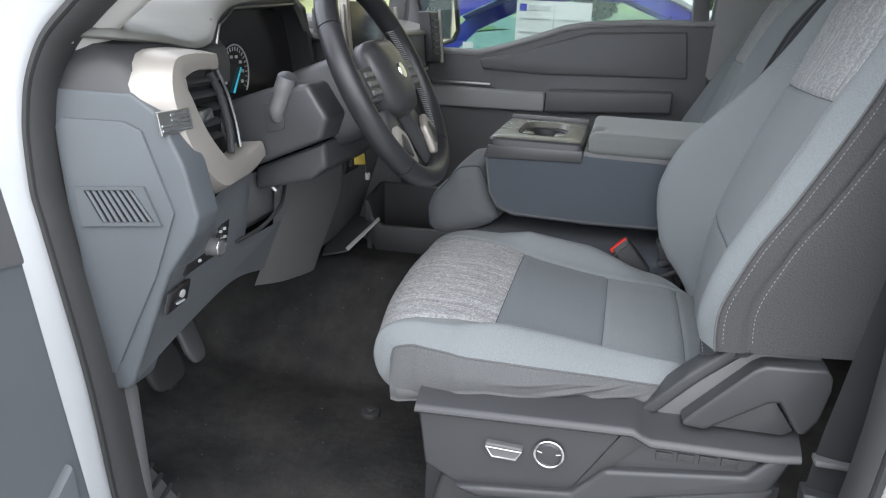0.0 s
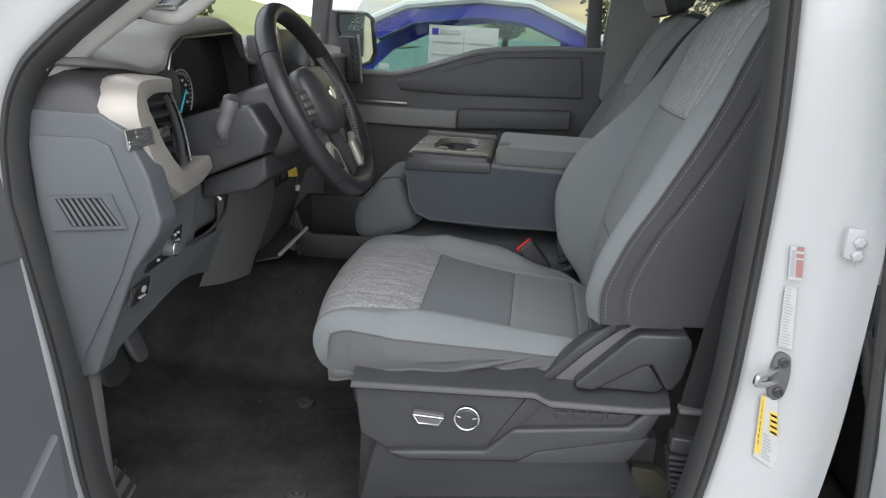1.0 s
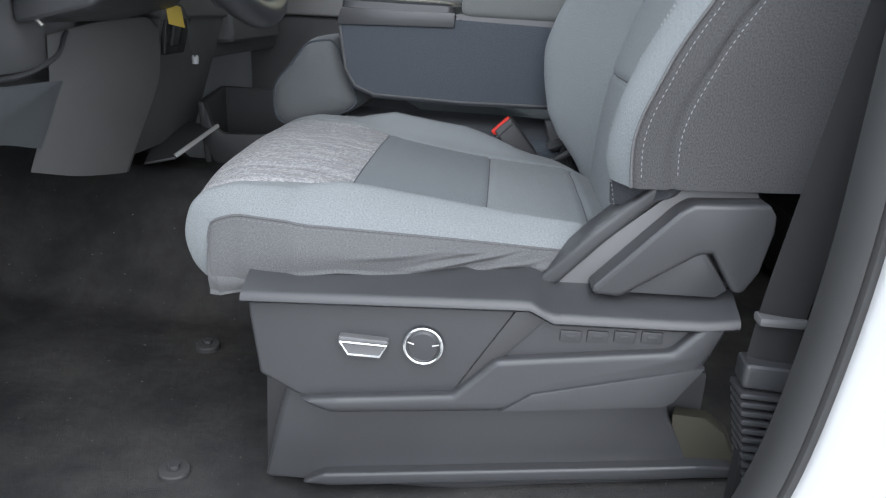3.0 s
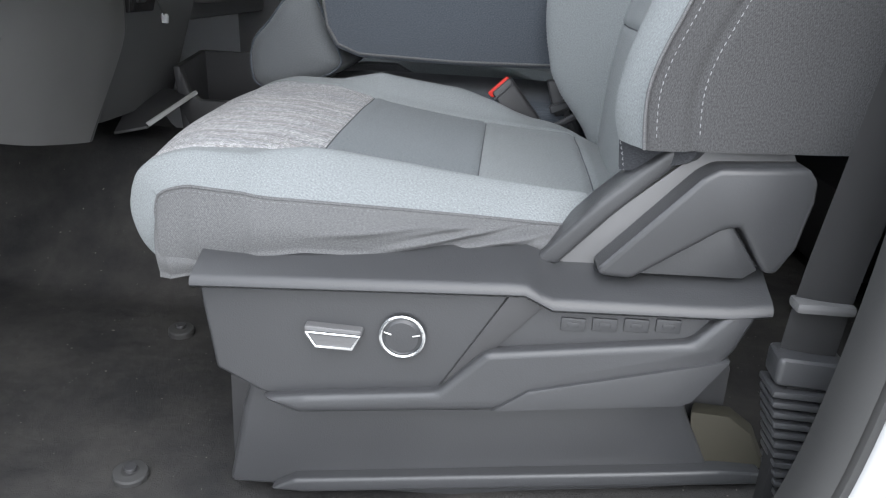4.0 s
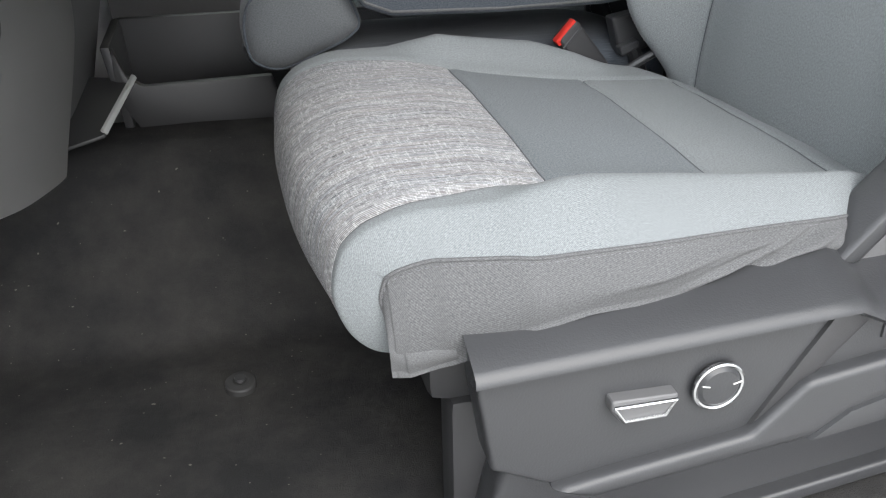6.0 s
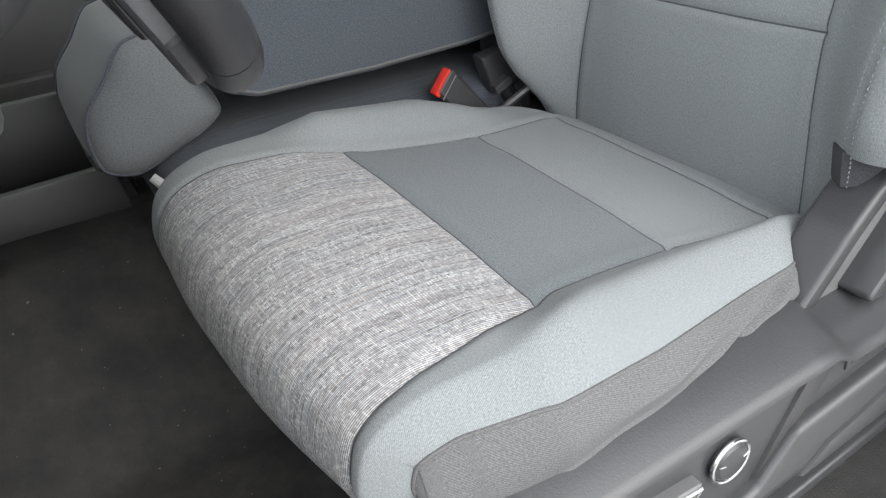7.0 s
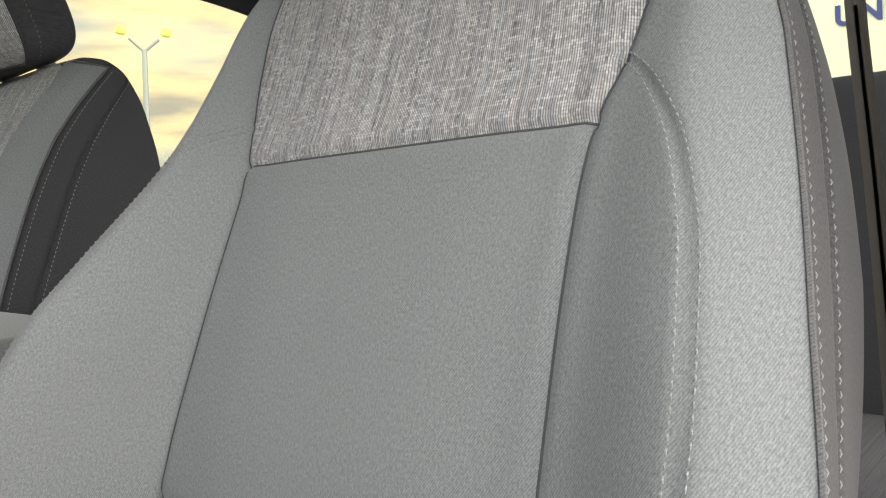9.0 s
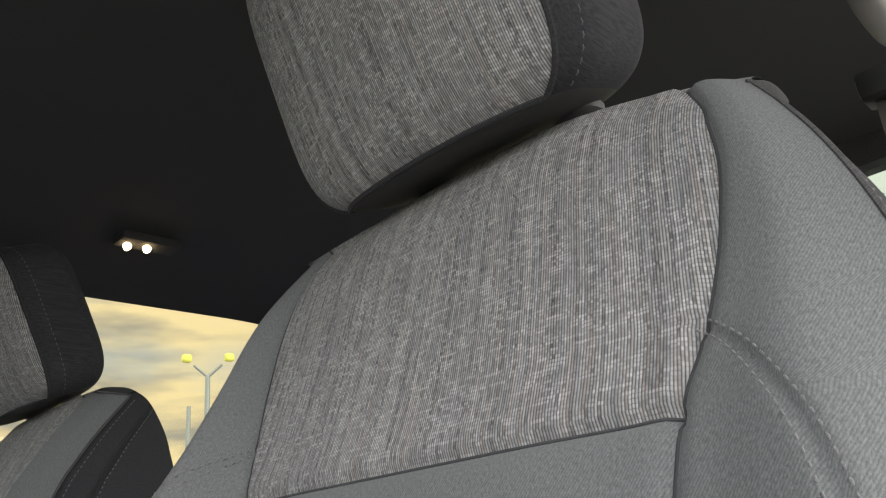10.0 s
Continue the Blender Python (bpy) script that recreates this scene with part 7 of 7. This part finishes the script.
# ---- rear cabin ----
def build_rear():
    for k, y in enumerate((0.32, 1.22)):
        s = thing("rear_seat", "charcoal cloth rear seat with a headrest", "car seat", (1.3, y, 0.0), "rear seats")
        part("cushion", superquad(bmesh.new(), (1.22, y, 0.36), (0.27, 0.40, 0.08), 0.4, 0.35), CLOTH_DARK, s, angle=80)
        part("backrest", superquad(bmesh.new(), (1.50, y, 0.65), (0.075, 0.40, 0.30), 0.4, 0.35, bend=lambda p: (p[0] + 0.12 * p[2], p[1], p[2])), CLOTH_DARK, s, angle=80)
        part("seat_base", box((1.0, y - 0.36, 0.02), (1.5, y + 0.36, 0.30), 0.02), PLASTIC_JET, s)
        bring(s)
    dl = thing("reading_lamp", "twin lit reading lamps in the dark headliner", "lamp", (0.80, 1.27, 1.34))
    ax = (-0.35, -0.55, -0.75)
    for x, y in ((0.824, 1.338), (0.860, 1.332)):
        part("bulb", lathe([(0.0001, 0.009), (0.006, 0.007), (0.008, 0.0)], (x, y, 1.330), ax, 20), make_glow("warm_bulb", (1.0, 0.78, 0.45), 14.0), dl, "small lit warm bulb")
    part("lamp_base", box((0.806, 1.315, 1.336), (0.925, 1.365, 1.356), 0.008), HEADLINER, dl)
    bring(dl)
    rb = thing("hanging_seat_belt", "grey brown rear seat belt webbing hanging behind the driver seat", "seat belt", (1.0, 0.10, 0.44))
    ctr = np.array(smooth_path([(1.03, 0.118, 1.12), (1.015, 0.118, 1.06), (1.0, 0.113, 0.94), (1.0, 0.098, 0.752), (1.0, 0.088, 0.60), (1.0, 0.08, 0.43)], 30))
    G = np.array([[p + np.array([0.004 * math.cos(2 * u), 0.019 * u, 0.0]) for u in np.linspace(-0.5, 0.5, 6)] for p in ctr])
    bm = grid_mesh(bmesh.new(), G)
    bmesh.ops.solidify(bm, geom=list(bm.faces), thickness=0.0014)
    part("webbing", bm, make_cloth("grey_brown_belt_webbing", (0.17, 0.155, 0.14), vary=0.05), rb)
    part("belt_guide", box((1.01, 0.098, 1.10), (1.05, 0.138, 1.13), 0.008), PLASTIC_JET, rb)
    bring(rb)
    gh = thing("coat_hook", "pale grey handle hanging from the dark headliner", "handle", (0.95, 0.02, 1.3))
    part("grip", superquad(bmesh.new(), (0.84, 0.075, 1.105), (0.055, 0.016, 0.045), 0.7, 0.7, 20, 28), PLASTIC_PALE, gh)
    part("hook_arm", tube([(0.85, 0.06, 1.13), (0.88, 0.04, 1.25), (0.90, 0.03, 1.36)], 0.012, 8), PLASTIC_PALE, gh)
    bring(gh)
    tg = thing("seat_tag", "black cloth tag with a white print on the seat edge", "tag", (0.70, 0.075, 0.90))
    part("tag_cloth", slab([(0.700, 0.084, 0.872), (0.7005, 0.066, 0.868), (0.7005, 0.067, 0.884), (0.700, 0.082, 0.886)], (0.0015, 0, 0), 0.0005, 1), CLOTH_DARK, tg)
    part("tag_print", slab([(0.6992, 0.0785, 0.874), (0.6996, 0.0735, 0.873), (0.6996, 0.0740, 0.879), (0.6992, 0.0780, 0.880)], (0.0005, 0, 0), 0.0), PAPER, tg)
    bring(tg)


build_rear()


# ---- outside ----
def build_outside():
    blue = make_paint("blue_car_paint", (0.02, 0.025, 0.32), 0.2)
    lawn = Mat("lawn", (0.10, 0.16, 0.04), 0.95)
    lawn.color(lawn.mix(lawn.noise(0.6, 6), (0.15, 0.19, 0.06), (0.27, 0.29, 0.13)))
    xs, ys = np.r_[-12.0, -14.0, np.linspace(-18, -90, 30)], np.linspace(-70, 90, 60)
    P = np.array([[(x, y, GROUND_Z - 0.05 + 0.21 * max(0.0, -14.0 - x) + 0.5 * max(0.0, noise.noise((x * 0.06, y * 0.06, 2.0)))) for y in ys] for x in xs])
    bm = grid_mesh(bmesh.new(), P)
    single("lawn", bm, lawn.m, "green mown lawn beyond the lot", "lawn", kind="structure")

    c = thing("parked_car", "blue parked crossover with white stickers in its side window", "car", (0.2, 3.6, GROUND_Z))
    Y0, Y1 = 2.4, 4.1
    body = [(-2.2, -0.50), (-2.25, 0.05), (-2.0, 0.22), (-1.1, 0.36), (2.1, 0.42), (2.3, 0.30), (2.35, -0.45), (2.0, -0.56), (-1.9, -0.56)]
    part("body", prism(body, "y", Y0, Y1, 0.06, 4), blue, c)
    roof = [(-1.25, 0.36), (-0.75, 0.82), (-0.35, 1.010), (0.0, 1.055), (0.24, 1.045), (0.48, 0.95), (1.35, 0.50)]
    inner = [(-1.05, 0.385), (-0.66, 0.77), (-0.32, 0.935), (0.0, 0.980), (0.22, 0.965), (0.43, 0.885), (0.52, 0.50)]
    n = len(roof)
    for sy, nm in ((Y0 + 0.12, "side_frame"), (Y1 - 0.17, "side_frame")):
        bm = bmesh.new()
        loft(bm, [[(x, sy, z) for x, z in roof] + [(x, sy, z) for x, z in inner[::-1]], [(x, sy + 0.05, z) for x, z in roof] + [(x, sy + 0.05, z) for x, z in inner[::-1]]])
        part(nm, bm, blue, c)
        w = part("side_glass", prism(inner, "y", sy + 0.02, sy + 0.03), GLASS_TEAL, c, smooth=False)
        w.visible_shadow = False
    bm = bmesh.new()
    loft(bm, [[(x, Y0 + 0.13, z - 0.005), (x, Y0 + 0.35, z + 0.035), (x, Y1 - 0.35, z + 0.035), (x, Y1 - 0.13, z - 0.005)] for x, z in roof[1:-1]], close=False)
    # white paint on roof and edge stands for the sky reflected there
    part("roof", bm, WHITE, c, "roof skin painted white for its sky reflection")
    part("roof_edge", tube([(x, Y0 + 0.115, z + 0.006) for x, z in roof], 0.022, 8), WHITE, c, "roof edge painted white for its sky reflection")
    part("seat", superquad(bmesh.new(), (0.10, 3.3, 0.42), (0.10, 0.24, 0.36), 0.5, 0.5, 20, 24), PLASTIC_DARK, c)
    part("seat", superquad(bmesh.new(), (1.0, 3.5, 0.40), (0.12, 0.5, 0.32), 0.5, 0.5, 20, 24), PLASTIC_DARK, c)
    stk = part("window_sticker", prism([(-0.236, 0.62), (0.095, 0.62), (0.095, 0.934), (-0.236, 0.934)], "y", Y0 + 0.134, Y0 + 0.138), PAPER, c, "white printed price sticker", smooth=False)
    for x0, x1, z0, z1, mm in ((0.16, 0.27, 0.80, 0.82, INK), (0.285, 0.29, 0.53, 0.83, INK), (0.12, 0.27, 0.76, 0.765, INK), (0.12, 0.27, 0.70, 0.704, INK), (0.12, 0.27, 0.62, 0.624, INK), (0.115, 0.15, 0.795, 0.825, blue), (0.31, 0.45, 0.76, 0.764, INK), (0.31, 0.45, 0.66, 0.664, INK)):
        x0, x1, z0, z1 = -0.236 + 0.895 * (x0 - 0.10), -0.236 + 0.895 * (x1 - 0.10), 0.62 + 0.98 * (z0 - 0.52), 0.62 + 0.98 * (z1 - 0.52)
        part("print", prism([(x0, z0), (x1, z0), (x1, z1), (x0, z1)], "y", Y0 + 0.131, Y0 + 0.1335), mm, stk, smooth=False)
    part("small_sticker", prism([(-0.474, 0.714), (-0.425, 0.714), (-0.425, 0.740), (-0.474, 0.740)], "y", Y0 + 0.134, Y0 + 0.138), PAPER, c, smooth=False)
    for x in (-1.45, 1.45):
        for y in (Y0 + 0.02, Y1 - 0.24):
            wh = part("wheel", lathe([(0.0001, 0), (0.2, 0.0), (0.34, 0.02), (0.35, 0.08), (0.35, 0.18), (0.33, 0.22), (0.0001, 0.22)], (x, y, GROUND_Z + 0.35), (0, 1, 0), 36), RUBBER, c, "black tyre")
            part("rim", lathe([(0.0001, -0.01), (0.05, -0.012), (0.20, 0.0), (0.225, -0.008), (0.23, 0.02)], (x, y - 0.004, GROUND_Z + 0.35), (0, 1, 0), 30), STEEL, wh)
    bring(c)
    # a white car beyond, its roof seen over the blue one
    c = thing("parked_car", "white parked car behind the blue one", "car", (1.0, 6.5, GROUND_Z))
    part("body", prism([(-2.2 + 1.2, -0.5), (-1.05, 0.15), (-0.1, 0.3), (3.4, 0.35), (3.5, -0.5)], "y", 5.6, 7.3, 0.06, 3), WHITE, c)
    part("greenhouse", loft(bmesh.new(), [[(a, y, z) for a, z in ((0.0, 0.32), (0.8, 0.92), (2.2, 0.95), (3.1, 0.36))] for y in (5.75, 7.15)]), GLASS_CAR, c)
    part("roof", loft(bmesh.new(), [[(a, y, z) for a, z in ((0.75, 0.91), (0.9, 0.975), (2.1, 0.99), (2.3, 0.93))] for y in (5.72, 7.18)]), WHITE, c)
    part("roof_pillar", tube([(-0.02, 5.74, 0.33), (0.82, 5.74, 0.94)], 0.04, 8), WHITE, c)
    for x in (-0.3, 2.7):
        part("wheel", lathe([(0.0001, 0), (0.33, 0.0), (0.34, 0.1), (0.33, 0.2), (0.0001, 0.2)], (x, 5.58, GROUND_Z + 0.34), (0, 1, 0), 30), RUBBER, c)
    bring(c)

    # lamp posts
    pole = Mat("galvanised_pole", (0.30, 0.29, 0.27), 0.5, 0.6).m
    def lamp_post(x, y, h, heads):
        p = thing("lamp_post", "tall grey lamp post with two tilted heads", "lamp post", (x, y, GROUND_Z), "lot lamp posts")
        part("pole", tube([(x, y, GROUND_Z), (x, y, h)], [0.16, 0.10], 12), pole, p)
        part("base", box((x - 0.3, y - 0.3, GROUND_Z - 0.05), (x + 0.3, y + 0.3, GROUND_Z + 0.5), 0.04), pole, p)
        if heads:
            for s in (-1, 1):
                dx, dy = 0.87 * s, -0.49 * s
                part("arm", tube([(x, y, h - 0.05), (x + dx * 0.55, y + dy * 0.55, h + 0.45)], 0.06, 8), pole, p)
                part("head", superquad(bmesh.new(), (x + dx * 0.85, y + dy * 0.85, h + 0.75), (0.20, 0.15, 0.17), 0.5, 0.5, 14, 18), YELLOW_LAMP, p, "yellowish lamp head")
        bring(p)
    lamp_post(15.97, 28.31, 8.3, True)
    lamp_post(19.0, 35.6, 8.6, False)
    lamp_post(-26.0, 30.0, 8.0, True)

    # far trees, a hedge line of many leaf clumps on short trunks
    leaf = Mat("dark_foliage", (0.045, 0.055, 0.02), 0.9)
    leaf.color(leaf.mix(leaf.noise(3, 4), (0.03, 0.038, 0.012), (0.08, 0.085, 0.03)))
    bark = Mat("bark", (0.09, 0.07, 0.05), 0.95).m
    def tree(x, y, h, seed):
        r = random.Random(seed)
        t = thing("tree", "dark green leafy tree beyond the lot", "tree", (x, y, GROUND_Z), "trees round the lot")
        bm = bmesh.new()
        add_tube(bm, [(x, y, GROUND_Z), (x + 0.1, y, GROUND_Z + h * 0.3), (x, y + 0.1, GROUND_Z + h * 0.75)], [h * 0.035, h * 0.028, h * 0.01], 8)
        limbs = []
        for k in range(7):
            a = r.uniform(0, 6.28)
            z0 = GROUND_Z + h * r.uniform(0.25, 0.6)
            e = (x + math.cos(a) * h * 0.28, y + math.sin(a) * h * 0.28, z0 + h * r.uniform(0.1, 0.3))
            add_tube(bm, [(x, y, z0), e], [h * 0.014, h * 0.005], 6)
        part("trunk", bm, bark, t)
        verts, faces = [], []
        for k in range(900):
            a, q, zz = r.uniform(0, 6.28), r.random() ** 0.5, r.uniform(0.22, 1.0)
            rad = h * 0.42 * math.sin(math.pi * min(1, (zz - 0.12) / 0.95)) ** 0.6 * (0.75 + 0.35 * noise.noise((math.cos(a) * 1.5 + seed, math.sin(a) * 1.5, zz * 4)))
            c = Vector((x + math.cos(a) * rad * q, y + math.sin(a) * rad * q, GROUND_Z + h * zz))
            s = h * r.uniform(0.018, 0.045)
            d1 = Vector((r.uniform(-1, 1), r.uniform(-1, 1), r.uniform(-1, 1))).normalized()
            d2 = d1.orthogonal().normalized()
            i = len(verts)
            verts += [c + d1 * s, c + d2 * s, c - d1 * s, c - d2 * s]
            faces.append((i, i + 1, i + 2, i + 3))
        me = bpy.data.meshes.new("crown")
        me.from_pydata([tuple(v) for v in verts], [], faces)
        me.materials.append(leaf.m)
        ob = new("crown", me)
        ob.parent = t
        bring(t)
    spots = [(18, 46, 6.5), (23, 50, 7.5), (28, 48, 6.5), (12, 52, 7), (34, 47, 8), (40, 44, 7.5), (6, 55, 7), (-2, 58, 7.5), (-30, 38, 8), (-38, 22, 8), (-44, 8, 8.5), (-36, -6, 8), (-24, 52, 7), (46, 38, 8), (52, 30, 8)]
    for k, (x, y, h) in enumerate(spots):
        tree(x, y, h, k + 1)
    # a long pale building with a sign behind the truck
    cream = make_plastic("cream_cladding", (0.62, 0.56, 0.42), 0.7, 30, 0.1)
    navy = make_plastic("navy_sign_letters", (0.02, 0.03, 0.14), 0.5, 40, 0.05)
    b = thing("showroom", "cream clad showroom building with navy sign lettering", "building", (34, 3.0, GROUND_Z))
    part("wall", box((30, -14, GROUND_Z - 0.1), (40, 12, 3.6), 0.05), cream, b)
    part("roof", box((29.6, -14.4, 3.6), (40.4, 12.4, 3.95), 0.05), pole, b)
    sign = part("sign_board", box((29.80, -14.0, 3.9), (29.98, 12.0, 8.95), 0.03), cream, b, "cream sign board")
    for y in (-1.5, 7.5):
        part("sign_leg", box((29.9, y - 0.15, 3.5), (30.2, y + 0.15, 5.1), 0.02), pole, b)
    txt = bpy.data.curves.new("sign_text", "FONT")
    txt.body, txt.size, txt.extrude, txt.offset, txt.space_character = "UND", 0.98, 0.03, 0.035, 1.12
    tmp = bpy.data.objects.new("sign_text", txt)
    bm = bmesh.new()
    bm.from_mesh(tmp.to_mesh())
    bpy.data.objects.remove(tmp)
    bpy.data.curves.remove(txt)
    part("sign_lettering", bm, navy, sign, "navy capital letters", smooth=False, matrix=Matrix(((0, 0, -1, 29.77), (-1, 0, 0, 6.45), (0, 1, 0, 7.56), (0, 0, 0, 1))))
    for k in range(7):
        y = -11 + 3.2 * k
        wd = part("window", box((29.95, y, -0.3), (30.02, y + 2.2, 2.6), 0.02), GLASS_CAR, b, "dark shop window")
        part("window_frame", box((29.92, y - 0.08, 2.6), (30.03, y + 2.28, 2.72), 0.01), pole, wd)
    bring(b)


GLASS_CAR = make_plastic("dark_car_glass", (0.03, 0.04, 0.045), 0.08, 50, 0.01)
YELLOW_LAMP = make_plastic("yellow_lamp_lens", (0.75, 0.65, 0.12), 0.4, 40, 0.02)
build_outside()
